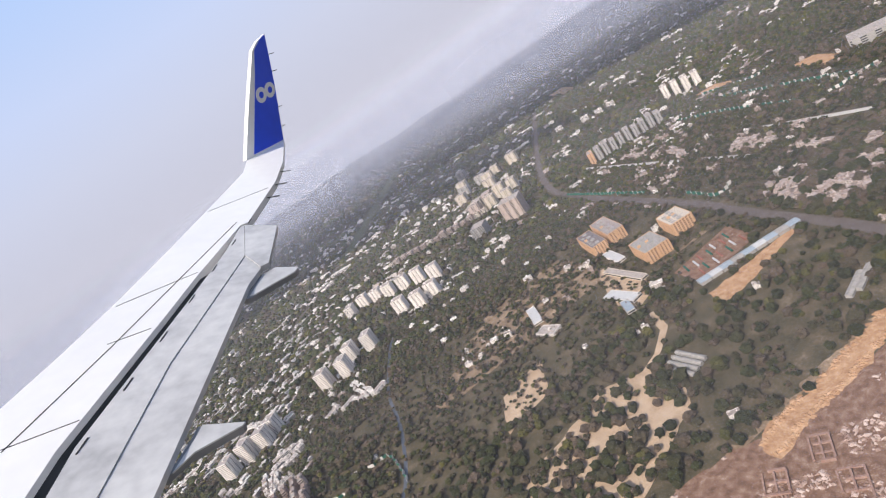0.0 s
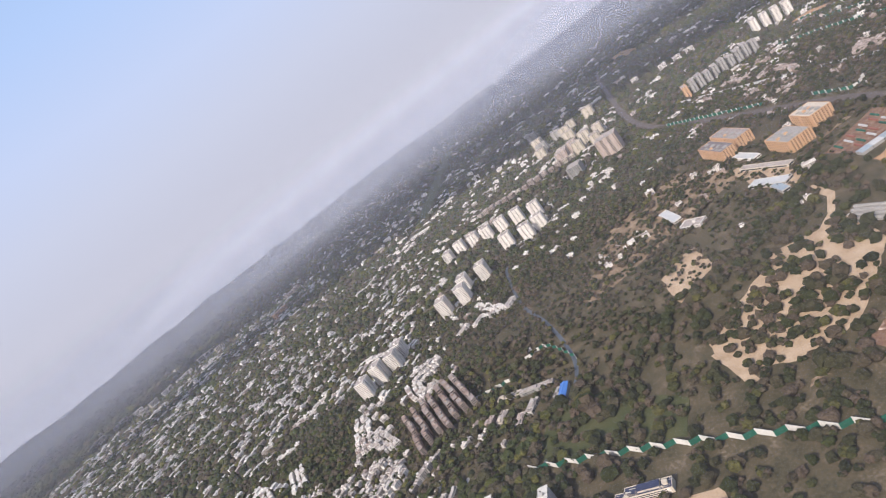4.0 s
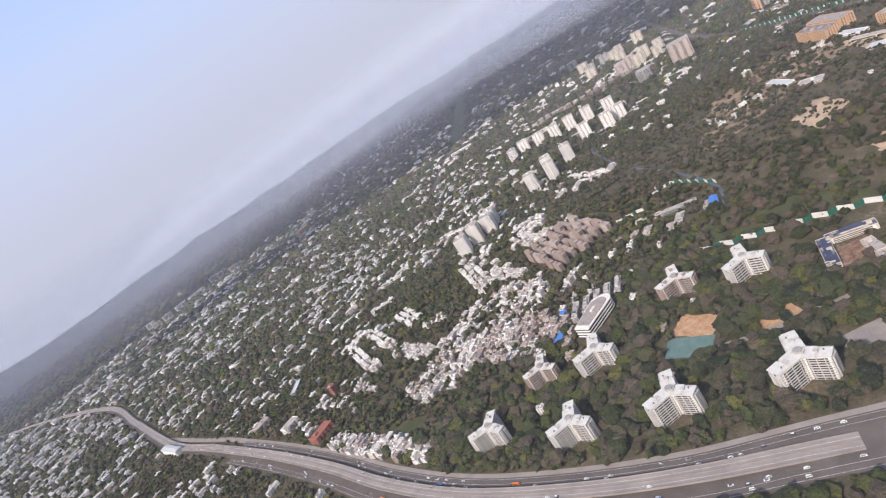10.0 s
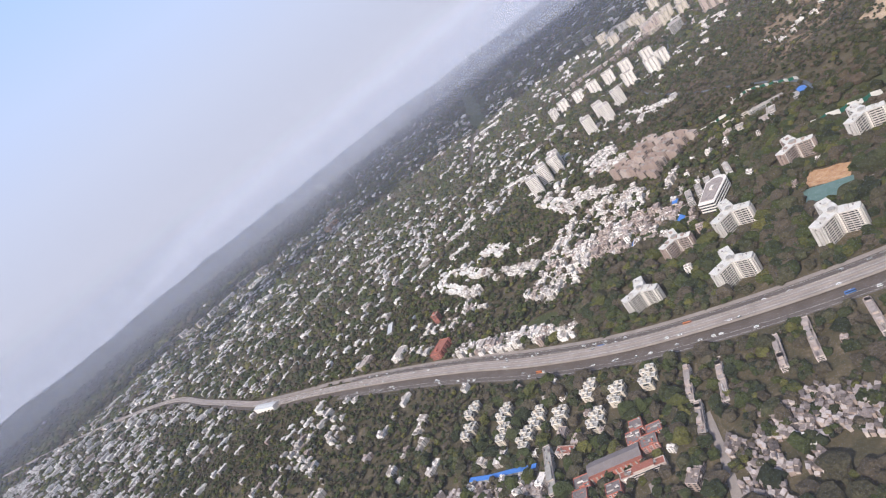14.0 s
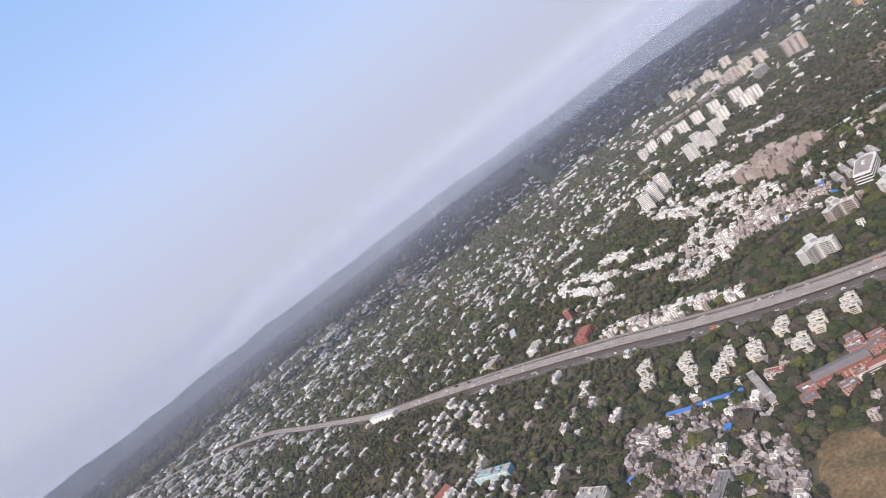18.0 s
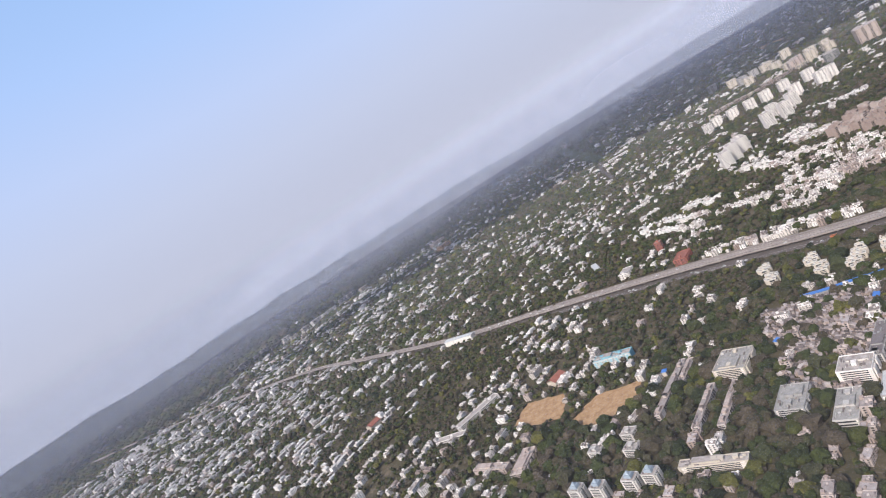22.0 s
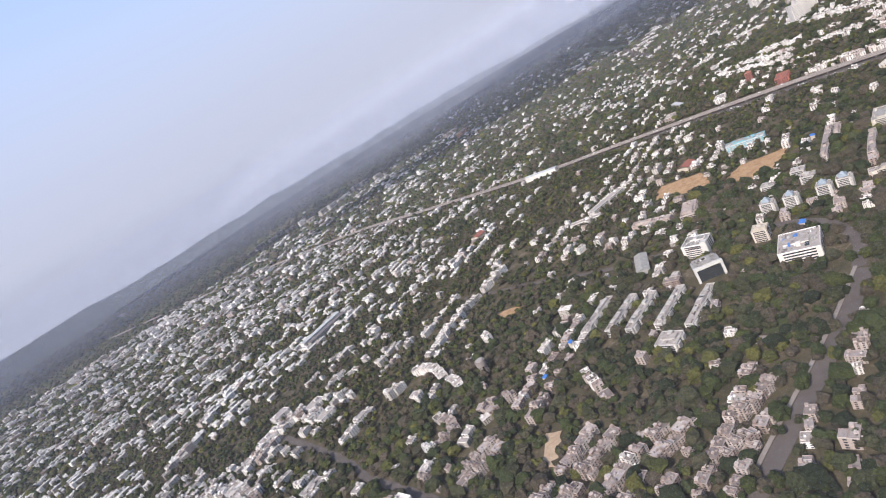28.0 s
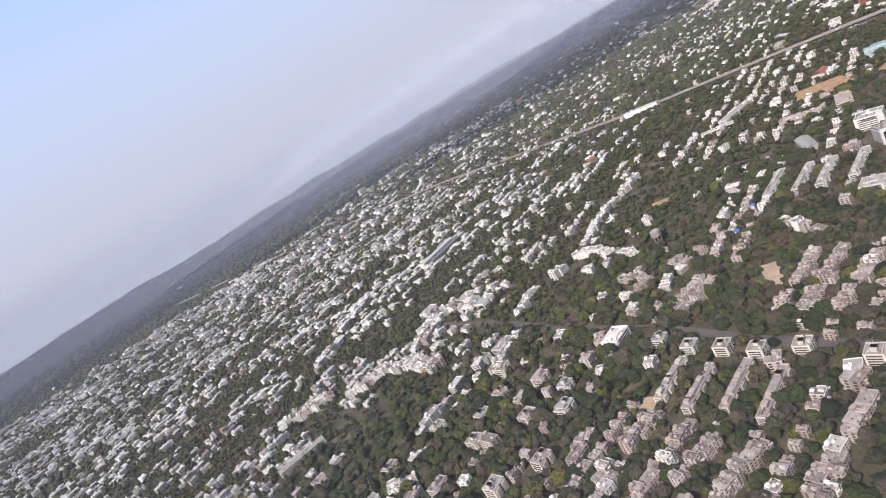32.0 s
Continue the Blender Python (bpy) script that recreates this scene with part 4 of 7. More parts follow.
for k in range(14):
    m = ("redroof", "green", "shed")[k % 3]
    e = new("pipe_stack", stack.mesh("pipe_stack", [M[m]]))
    e.location, e.rotation_euler.z = (256 + (k % 7) * 8.2, 417 + (k // 7) * 16 + (k % 2) * 4, 0.1), radians(70)
    tagged(e, {"redroof": "stack of red pipes in a storage yard", "green": "stack of green pipes in a storage yard", "shed": "stack of pale pipes in a storage yard"}[m], "pipe stack", "stacked pipes")
bar_building("school_hall", "low white building with a broad flat roof among trees", 139, 510, 24, 14, 4, -68, "white", 2, 1, "sw", "roof", 0, 1, 1)
bar_building("school_hall", "low ribbed white building in the woods", 147, 556, 10, 40, 3.5, -15, "white", 1, 1, "sw", "shed", 0, 0, 0)
bar_building("workshop", "dusty low workshop with a white roof", 205, 470, 12, 40, 4, 10, "white", 1, 1, "sw", "shed", 0, 0, 1)
bar_building("workshop", "low pale blue roofed workshop in a dusty plot", 196, 450, 22, 8, 4, 70, "white", 1, 1, "sw", "paleblue", 0, 0, 1)
bar_building("workshop", "low long workshop beside the office block", 232, 500, 8, 60, 4, 4, "beige", 1, 1, "sw", "roof", 0, 0, 1)

# school with an inner court
bar_building("school_wing", "grey-roofed school wing with dark solar panels", -120, 290, 8, 34, 6, -40, "beige", 3, 2, "swe", "solar", 0, 1, 1, "school wings")
bar_building("school_wing", "long school wing with a grey roof", -96, 292, 30, 8, 6, -38, "beige", 3, 2, "swe", "solar", 0, 1, 1, "school wings")
bar_building("school_wing", "beige school wing with a pale roof beside the playground", -108, 266, 26, 7, 5, 62, "beige", 2, 2, "swe", "roof", 0, 1, 1, "school wings")
bar_building("school_wing", "low school block with a pale roof beside the sandy ground", -84, 244, 22, 7, 5, 50, "beige", 2, 2, "sw", "beige", 0, 0, 0, "school wings")
bar_building("school_annex", "small orange-red annex at the playground corner", -97, 228, 9, 6, 4, 50, "orange", 2, 2, "sw", "redroof", 0, 0, 0)
for x, y, w, d, a, m in ((-90, 470, 34, 6, -38, "grey"), (-112, 490, 26, 6, -40, "beige"), (-105, 452, 18, 8, 40, "white"), (-130, 470, 16, 8, 40, "beige"), (-120, 448, 14, 7, 50, "pink"), (-82, 440, 12, 6, 40, "grey")):
    bar_building("workshop", "weathered low workshop in a cluttered compound", x, y, w, d, 4, a, m, 2, 1, "swe", "roof", 0, 1, 1, "compound workshops")
pitched("workshop", "workshop with a bright blue roof by the canal", -79, 434, 20, 7, 4, 52, "grey", "blue", 1.2, "workshop")

# curved-front office and slab row in the market quarter
e = tagged(new("curved_office"), "white office with a curved dark facade and open floors", "office")
e.location, e.rotation_euler.z = (-241, 405, 0), radians(25)
arc = [(-20, -10), (16, -10)] + [(16 + 8 * math.sin(k * math.pi / 10), -2 - 8 * math.cos(k * math.pi / 10)) for k in range(1, 10)] + [(16, 8), (-20, 4)]
for s in range(4):
    part("floor_slab", Soup().prism(arc, s * 2.6 + 1.8, s * 2.6 + 2.6), M["white"], e)
    part("window_band", Soup().prism([(x * 0.96, y * 0.94) for x, y in arc], s * 2.6, s * 2.6 + 1.8), M["glass"], e)
part("roof", Soup().prism([(x * 0.8, y * 0.8) for x, y in arc], 10.3, 11.0), M["roofpink"], e)
roof_things(e, -16, 12, -6, 2, 10.4, M["white"], 2, 3, 5)
block([(-265, 395), (-240, 385), (-215, 405), (-222, 422), (-250, 420)], 1, 2)
for k in range(5):
    bar_building("slab_block", "narrow white slab block in a parallel row", -242 + k * 10, 432 - k * 2.5, 24, 5.5, 8, 52, "white", 4, 1, "swe", "roof", 0, 2, 2, "parallel slab blocks")

# terraces: long pinkish rows side by side
r = random.Random(4)
for k in range(7):
    for j in range(5):
        bar_building("terrace", "tall pinkish terrace of flats with stepped roofs", -205 + k * 10.8 + r.uniform(-1.2, 1.2), 522 + j * 15.5 + (k % 3) * 5 + r.uniform(-2, 2), r.uniform(12, 15), r.uniform(4.2, 5.4), r.uniform(13, 22), 92 + r.uniform(-3, 3), r.choice(["brick", "brick", "pink"]), 6, 1, "sw", r.choice(["roofpink", "roofgrey", "brick"]), 2, 1, 1, "pink terraces")
r = random.Random(11)
for k in range(12):
    bar_building("villa", "small white villa with stepped roofs", -250 + (k % 3) * 11 + r.uniform(-2, 2), 715 - k * 13 + r.uniform(-4, 4), 9, 8, r.uniform(5, 8), 20 + r.uniform(-10, 10), "white", 3, 1, "swe", "roof", 0, 1, 1, "white villas by the towers")
for k in range(14):
    bar_building("villa", "white stepped villa at the head of the terraces", -176 + (k % 5) * 9 + r.uniform(-2, 2), 690 - (k // 5) * 15 + r.uniform(-4, 4), 9, 8, r.uniform(5, 8), 25 + r.uniform(-10, 10), "white", 3, 1, "swe", "roof", 0, 1, 1, "white villas by the terraces")
for k in range(14):                                    # white blocks along the edge of the far woods
    bar_building("far_block", "white apartment block at the edge of the far woods", -1215 + k * 40 + r.uniform(-8, 8), 2120 + 60 * math.sin(k * 0.7) + r.uniform(-25, 25), r.uniform(24, 40), 16, r.uniform(22, 34), 30 + r.uniform(-6, 6), r.choice(["white", "white", "beige"]), 7, 1, "s", "roof", 0, 1, 0, "white blocks by the far woods")
bar_building("far_block", "long white block with a flat roof in the haze", 28, 1418, 58, 12, 12, -31, "white", 3, 1, "sw", "slab", 0, 0, 0)
bar_building("far_block", "tan block with a stepped outline in the haze", -415, 1860, 46, 26, 30, 30, "orange", 7, 1, "sw", "roofpink", 0, 1, 0)
bar_building("far_block", "pink block with a long roof in the haze", -372, 2110, 60, 22, 22, 25, "pink", 5, 1, "sw", "roofpink", 0, 1, 0)

# apartment crosses south of the highway
E_LBL = "beige apartment block with stepped wings south of the highway"
for x, y in ((-497, 384), (-484, 352), (-474, 335), (-447, 334), (-440, 310), (-420, 300), (-462, 306), (-508, 366), (-500, 344), (-525, 400), (-512, 420)):
    e = tagged(new("stepped_apartments"), E_LBL, "building", "stepped apartments")
    e.location, e.rotation_euler.z = (x, y, 0), radians(38)
    q = random.Random(int(abs(x * 3 + y)))
    for k, (ox, oy, w2, d2) in enumerate(((-6.0, -0.5, 2.0, 3.6), (-2.4, 2.6, 1.45, 3.2), (1.0, -1.2, 1.8, 3.9), (4.4, 2.2, 1.45, 3.4), (7.4, -0.8, 1.5, 3.0))):
        h = q.choice((4.4, 5.0, 5.6, 6.2))
        part("wall", Soup().box(ox - w2, ox + w2, oy - d2, oy + d2, 0, h), M["beige"], e)
        part("roof", Soup().box(ox - w2 + 0.25, ox + w2 - 0.25, oy - d2 + 0.25, oy + d2 - 0.25, h - 0.1, h + 0.05), M["roofgrey"], e, "stained grey roof")
        part("parapet", Soup().parapet(ox - w2 - 0.1, ox + w2 + 0.1, oy - d2 - 0.1, oy + d2 + 0.1, h, 0.5, 0.32), M["slab"], e, "white roof edge")
        part("stair_head", Soup().box(ox - 0.9, ox + 0.7, oy - 0.8, oy + 1.2, h + 0.05, h + 1.5), M["beige"], e)
        # dark sheets on the walls stand in for shade inside open balconies
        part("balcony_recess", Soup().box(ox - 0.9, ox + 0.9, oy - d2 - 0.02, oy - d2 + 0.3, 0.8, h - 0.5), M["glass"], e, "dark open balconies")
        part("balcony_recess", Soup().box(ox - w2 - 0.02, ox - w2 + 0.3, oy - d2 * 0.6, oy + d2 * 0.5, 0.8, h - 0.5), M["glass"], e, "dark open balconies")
        for z in (1.5, 2.8, 4.0):
            if z < h - 0.6:
                part("balcony", Soup().box(ox - w2 - 0.5, ox + 1.1, oy - d2 - 0.5, oy + d2 * 0.6, z, z + 0.4), M["beige"], e)
    block([(x - 10, y - 8), (x + 10, y - 8), (x + 10, y + 8), (x - 10, y + 8)], 1, 1)
for x, y, L in ((-412, 272, 30), (-401, 256, 36), (-372, 240, 28), (-357, 231, 34), (-333, 211, 28), (-428, 248, 24)):
    bar_building("slab_block", "narrow pinkish slab block with a cluttered roof among trees", x, y, L, 4.2, 5, 49, "pink", 3, 2, "sw", "roofpink", 0, 3, 5, "slab blocks south of the highway")
# red-roofed school
e = pitched("school_hall", "school hall with grey roof and red and white striped facade", -476, 270, 32, 9, 5, -31, "red", "darkroof", 1.2, "school")
for k in range(11):
    part("pilaster", Soup().box(-15.6 + k * 3, -14.7 + k * 3, -6.4, -4.52, 0, 4.2), M["pink"], e, "pale pink pilaster")
    if k < 10:
        part("bay", Soup().box(-14.6 + k * 3, -12.7 + k * 3, -6.0, -4.52, 0, 3.9, 0), M["red"], e)
part("porch_roof", Soup().box(-16, 16, -6.6, -4.5, 4.2, 4.45), M["redroof"], e, "red porch roof")
for x, y, w, d, a, rm in ((-504, 304, 40, 5, 63, "roofgrey"), (-489, 306, 13, 6, -58, "redroof"), (-455, 262, 10, 9, -31, "darkroof"), (-447, 266, 9, 7, -31, "darkroof"), (-497, 276, 10, 9, -31, "darkroof"), (-503, 270, 9, 8, -31, "darkroof"), (-458, 272, 9, 9, -31, "darkroof"), (-451, 278, 8, 8, -31, "darkroof"), (-470, 251, 26, 5, -31, "redroof"), (-488, 256, 9, 8, -31, "darkroof")):
    bar_building("school_wing", "stepped school wing with a flat slate-grey roof" if rm == "darkroof" else "low school wing under a weathered roof", x, y, w, d, 6.5, a, "pink" if rm != "darkroof" else "red", 3, 2, "sw", rm, 0, 0, 0, "red school", "school")
e = new("tarpaulin_roof", ribbon([(-546, 356), (-535, 343), (-522, 331), (-508, 317)], -1.8, 1.8, 2.4, 2.9, Soup()).mesh("tarpaulin_roof", [M["blue"]]))
tagged(e, "long bright blue tarpaulin roof beside the shanties", "tarpaulin")
part("support_wall", ribbon([(-546, 356), (-535, 343), (-522, 331), (-508, 317)], -1.4, 1.4, 0, 2.4, Soup()), M["grey"], e)
block_line([(-546, 356), (-508, 317)], 3)

# middle west
e = bar_building("turquoise_block", "turquoise apartment block with white framed balconies", -656, 462, 36, 9, 10, -50, "teal", 4, 2, "sw", "roof", 0, 2, 3)
for k in range(7):
    part("balcony_frame", Soup().box(-17.6 + k * 5.2, -14.6 + k * 5.2, -5.6, -4.55, 0.3, 6.9), M["slab"], e, "white balcony frame")
    part("balcony_void", Soup().box(-17.2 + k * 5.2, -15.0 + k * 5.2, -5.66, -5.5, 0.9, 6.2), M["teal"], e)
for k in range(4):
    part("floor_band", Soup().box(-18.1, 18.1, -5.8, -4.5, 1.6 * k + 1.3, 1.6 * k + 1.6), M["slab"], e, "white floor band")
bar_building("residential_block", "large beige block with wings and dark windows", -630, 340, 26, 22, 12, 30, "beige", 6, 2, "swe", "roofgrey", 2, 2, 4)
for (x, y, L) in ((-667, 368, 68), (-673, 326, 46), (-664, 312, 46), (-648, 372, 30)):
    bar_building("slab_block", "long narrow pinkish slab block with rooftop tanks", x, y, L, 5.0, 7.0, 33, "pink", 4, 2, "sw", "roofpink", 0, 5, 9, "long slab blocks")
bar_building("slab_block", "beige slab block closing a courtyard", -708, 281, 40, 7, 7, -52, "beige", 4, 2, "swe", "roof", 0, 3, 5)
bar_building("institute", "long white institute wing with a tall end", -772, 548, 52, 9, 9, 12, "white", 4, 1, "swe", "roof", 0, 1, 1)
bar_building("institute", "low white institute wing", -808, 540, 34, 8, 5, -42, "white", 2, 1, "swe", "roof", 0, 1, 1)
bar_building("hotel_block", "white block with pale green bands and flat roof", -612, 262, 16, 18, 12, 30, "white", 6, 2, "swe", "roof", 2, 1, 3)
bar_building("warehouse", "warehouse with a broad grey sheet roof", -616, 238, 22, 13, 5, 32, "grey", 1, 1, "sw", "shed", 0, 0, 0)
bar_building("low_hall", "white flat hall with roof plant", -640, 248, 28, 12, 6, 32, "white", 2, 2, "swe", "roofgrey", 0, 2, 4)
bar_building("flats", "dark weathered flats with open balconies", -648, 276, 24, 16, 10, 32, "grey", 5, 2, "swe", "roofgrey", 3, 2, 4)
bar_building("flats", "long grey flats above the shanties", -584, 268, 36, 7, 8, 28, "grey", 4, 2, "swe", "darkroof", 0, 2, 3)
bar_building("hotel_block", "white stepped block at the slum's edge", -586, 236, 18, 14, 10, 30, "white", 5, 2, "swe", "roof", 0, 2, 3)
tank = tagged(new("storage_tank", None), "broad round pale concrete water tank", "water tank")
tank.location = (-599, 247, 0)
ring = [(6.5 * math.cos(2 * math.pi * k / 24), 6.5 * math.sin(2 * math.pi * k / 24)) for k in range(24)]
part("shell", Soup().prism(ring, 0, 4.0), M["concrete"], tank)
part("dome", Soup().prism([(x * 0.92, y * 0.92) for x, y in ring], 4.0, 4.5).prism([(x * 0.5, y * 0.5) for x, y in ring], 4.5, 4.8), M["roof"], tank)
block([(-608, 240), (-590, 240), (-590, 255), (-608, 255)], 1, 1)
bar_building("pink_college", "salmon pink college block with arcaded balconies", -780, 412, 30, 12, 9, 42, "pink", 4, 2, "swe", "pink", 5, 2, 2)
bar_building("pink_college", "long low salmon pink college wing", -800, 440, 36, 8, 6, -58, "pink", 3, 2, "swe", "pink", 4, 1, 2)
for x, y in ((-772, 336), (-762, 324), (-746, 310), (-736, 302)):
    e = bar_building("pointed_tower", "pale blue and white tower with a stepped pointed top", x, y, 8, 9, 15, 30, "white", 8, 2, "swe", "roof", 2, 0, 0, "pale blue towers")
    part("crown", Soup().box(-2.4, 2.4, -2.6, 2.6, 10.5, 12.3, 0, 0.4).box(-1.2, 1.2, -1.3, 1.3, 12.3, 14, 0, 0.8), M["paleblue"], e, "pale blue stepped crown")
for x, y in ((-740, 364), (-716, 356), (-725, 340)):
    bar_building("villa", "white house with a sloping terrace", x, y, 9, 10, 8, 30, "white", 4, 2, "swe", "roof", 0, 1, 1)

# hospital
e = bar_building("hospital", "white hospital block with roof dishes and plant", -828, 352, 16, 18, 15, 30, "white", 6, 2, "sw", "roofgrey", 0, 2, 3)
for u, v, q in ((3, -5, 1.5), (5, -2, 1.2), (1, -3, 1.1), (4, 3, 1.0)):
    part("roof_dish", Soup().prism([(u + q * math.cos(k * math.pi / 6), v + q * math.sin(k * math.pi / 6)) for k in range(12)], 10.1, 11.2), M["slab"], e, "round white dish")
part("sign_band", Soup().box(-8.1, -7.0, -9.15, 4, 7.6, 8.8), M["darkroof"], e, "dark glazed band")
part("stair_tower", Soup().box(-9.5, -5, -10.5, -6, 0, 12.5), M["slab"], e, "bright white stair tower")
e = tagged(new("hospital_portal"), "white building with a tall open portal frame and dark glass", "hospital")
e.location, e.rotation_euler.z = (-850, 320, 0), radians(-30)
part("glass_block", Soup().box(-8, 8, -6, 8, 0, 10), M["glass"], e, "dark glazed block")
for x0, x1 in ((-9.6, -7.95), (7.95, 9.6)):
    part("portal_leg", Soup().box(x0, x1, -7.7, -5.8, 0, 9.58), M["slab"], e)
part("portal_beam", Soup().box(-9.6, 9.6, -7.8, -5.8, 9.6, 11.6), M["slab"], e)
part("side_wall", Soup().box(-9.2, -8.02, -5.78, 8.4, 0, 9.4), M["grey"], e)
part("side_wall", Soup().box(8.02, 9.2, -5.78, 8.4, 0, 9.4), M["grey"], e)
part("roof", Soup().box(-7.9, 7.9, -6, 8.5, 10, 10.5), M["roofgrey"], e)
roof_clutter(e, 14, 12, 10.5, "grey", "roofgrey", 5)
roof_things(e, -6, 6, -4, 6, 10.4, M["white"], 2, 4, 9)
block([(-868, 312), (-842, 302), (-832, 330), (-858, 344)], 1, 3)
e = bar_building("hospital_annex", "white annex with a cluttered roof and curved grey pipes", -812, 278, 26, 24, 12, 38, "white", 4, 2, "sw", "roof", 0, 1, 3)
for off in (0.0, 1.3):
    part("roof_pipe", ribbon(smooth_line([(0, -8 + off), (4, -5 + off), (5.5, -1 + off), (10, 0.5 + off), (12, 3 + off)], 1.5), -0.28, 0.28, 7.9, 8.5, Soup()), M["roofgrey"], e, "curved grey roof pipe")
q = random.Random(77)
for k in range(26):
    u, v, a, b = q.uniform(-12, 8), q.uniform(1.5, 8.5), q.uniform(0.4, 1.5), q.uniform(0.4, 1.2)
    part("roof_unit", Soup().box(u - a, u + a, v - b, v + b, 7.9, 8.3 + q.random() * 1.2), M[q.choice(["grey", "shed", "roofgrey", "darkroof", "blue"])], e)
for k in range(3):
    part("skylight", Soup().box(-9 + k * 3.2, -6.9 + k * 3.2, -6, -3.4, 7.9, 8.4), M["glass"], e, "dark skylight")
bar_building("unfinished_block", "bare beige concrete block beside the hospital", -803, 316, 10, 10, 13, 34, "beige", 6, 2, "swe", "beige", 0, 1, 0)
pitched("long_shed", "long shed with a grey-brown sheet roof", -856, 387, 30, 10, 4, 55, "grey", "roofgrey", 1.2)
G2 = "grey residential towers"
def notched_tower(x, y, h, ang):
    """A square tower with four corner bays, notches between them and a stepped top."""
    e = tagged(new("grey_tower"), "grey-beige residential tower with corner bays and stepped top", "tower", G2)
    e.location, e.rotation_euler.z, e.scale = (x, y, 0), radians(ang), (1.28, 1.28, 1.2)
    part("core", Soup().box(-5.2, 5.2, -5.2, 5.2, 0, h), M["greywall"], e)
    part("roof", Soup().box(-5, 5, -5, 5, h, h + 0.15), M["roofgrey"], e)
    q = random.Random(int(abs(x)))
    for sx in (-1, 1):
        for sy in (-1, 1):
            hk = h - q.choice((0.0, 0.8, 1.6))
            cx, cy = sx * 5.4, sy * 5.4
            part("corner_bay", Soup().box(cx - 3.1, cx + 3.1, cy - 3.1, cy + 3.1, 0, hk), M["greywall"], e)
            part("bay_roof", Soup().box(cx - 2.9, cx + 2.9, cy - 2.9, cy + 2.9, hk, hk + 0.12), M["roofpink"], e)
            part("bay_parapet", Soup().parapet(cx - 3.2, cx + 3.2, cy - 3.2, cy + 3.2, hk, 0.6, 0.3), M["greywall"], e)
            part("roof_room", Soup().box(cx - 1.2, cx + 1.4, cy - 1.0, cy + 1.4, hk + 0.1, hk + q.uniform(1.2, 2.4)), M["roofpink"], e)
            for face, on in (("s", sy < 0), ("w", sx < 0)):
                if on:
                    a = (cx - 3.1, cx + 3.1, cy - 3.1, False, "x") if face == "s" else (cy - 3.1, cy + 3.1, cx - 3.1, False, "y")
                    facade(e, *a, 10, hk, 2, 0.0, False)
                    for u in (-1.0, 1.0):
                        if face == "s":
                            part("pilaster", Soup().box(cx + u - 0.3, cx + u + 0.3, cy - 3.5, cy - 3.12, 0, hk), M["greywall"], e)
                        else:
                            part("pilaster", Soup().box(cx - 3.5, cx - 3.12, cy + u - 0.3, cy + u + 0.3, 0, hk), M["greywall"], e)
    roof_clutter(e, 10, 10, h, "greywall", "roofgrey", int(abs(x)))
    part("lift_house", Soup().box(-2, 2, -2.2, 1.6, h + 0.1, h + 2.8).box(-1, 1, -1, 1, h + 2.8, h + 3.8), M["roofpink"], e)
    block([(x - 13, y - 13), (x + 13, y - 13), (x + 13, y + 13), (x - 13, y + 13)], 1, 1.0)
for x, y, h in ((-798, 198, 14.5), (-834, 190, 13.5), (-766, 216, 15.5), (-736, 204, 15.5), (-808, 166, 13.5)):
    notched_tower(x, y, h, 34)

# slabs beside the park, and the lone white block
for x, y in ((-921, 360), (-912, 342), (-904, 329), (-892, 313), (-884, 293)):
    bar_building("slab_block", "white four-storey slab block with stepped terraces", x, y, 44, 5.6, 8, 27, "white", 4, 2, "sw", "roof", 9, 4, 6, "white slab blocks by the park")
bar_building("courtyard_block", "white square block with an open court", -919, 284, 14, 14, 8, 28, "white", 4, 2, "swe", "roof", 2, 1, 2)
bar_building("white_block", "bright white block with regular square windows", -1108, 316, 17, 12, 10, 28, "white", 4, 2, "swe", "white", 0, 1, 0)
tw = tagged(new("water_tower"), "round concrete water tower on legs", "water tower")
tw.location = (-1007, 397, 0)
for k in range(6):
    a = k * math.pi / 3
    part("leg", Soup().box(3 * math.cos(a) - 0.3, 3 * math.cos(a) + 0.3, 3 * math.sin(a) - 0.3, 3 * math.sin(a) + 0.3, 0, 8), M["concrete"], tw)
part("tank", Soup().prism([(4.2 * math.cos(k * math.pi / 8), 4.2 * math.sin(k * math.pi / 8)) for k in range(16)], 8, 12), M["concrete"], tw)
part("tank_roof", Soup().prism([(3 * math.cos(k * math.pi / 8), 3 * math.sin(k * math.pi / 8)) for k in range(16)], 12, 12.8), M["roof"], tw)
block([(-1012, 392), (-1002, 392), (-1002, 402), (-1012, 402)], 1, 1)
pitched("market_hall", "long white market hall with a ridged roof", -1106, 768, 70, 9, 6, 33, "white", "shed", 1.5)
pitched("market_hall", "second long hall with a grey ridged roof", -1098, 752, 66, 8, 6, 33, "grey", "darkroof", 1.5)
bar_building("long_block", "long white block with a dark roof strip", -1334, 450, 42, 8, 8, 14, "white", 4, 2, "swe", "roof", 0, 2, 3)
r = random.Random(21)
for x, y in ((-1092, 264), (-1084, 247), (-1078, 229), (-1066, 212), (-1058, 182), (-1096, 286)):
    bar_building("small_apartments", "white and ochre apartment house with a stair tower", x, y, 8.5, 8, 8.5, 28, r.choice(["white", "beige"]), 4, 2, "sw", "roofpink", 0, 2, 3, "apartment houses along the lane")
for x, y, L in ((-1116, 252, 34), (-1113, 234, 34), (-1102, 219, 36), (-1098, 201, 36)):
    bar_building("slab_block", "pinkish slab block with open terraces in a row", x, y, L, 4.4, 6.5, 26, r.choice(["pink", "beige"]), 4, 2, "sw", "roofpink", 7, 4, 6, "slab blocks in the south-west")
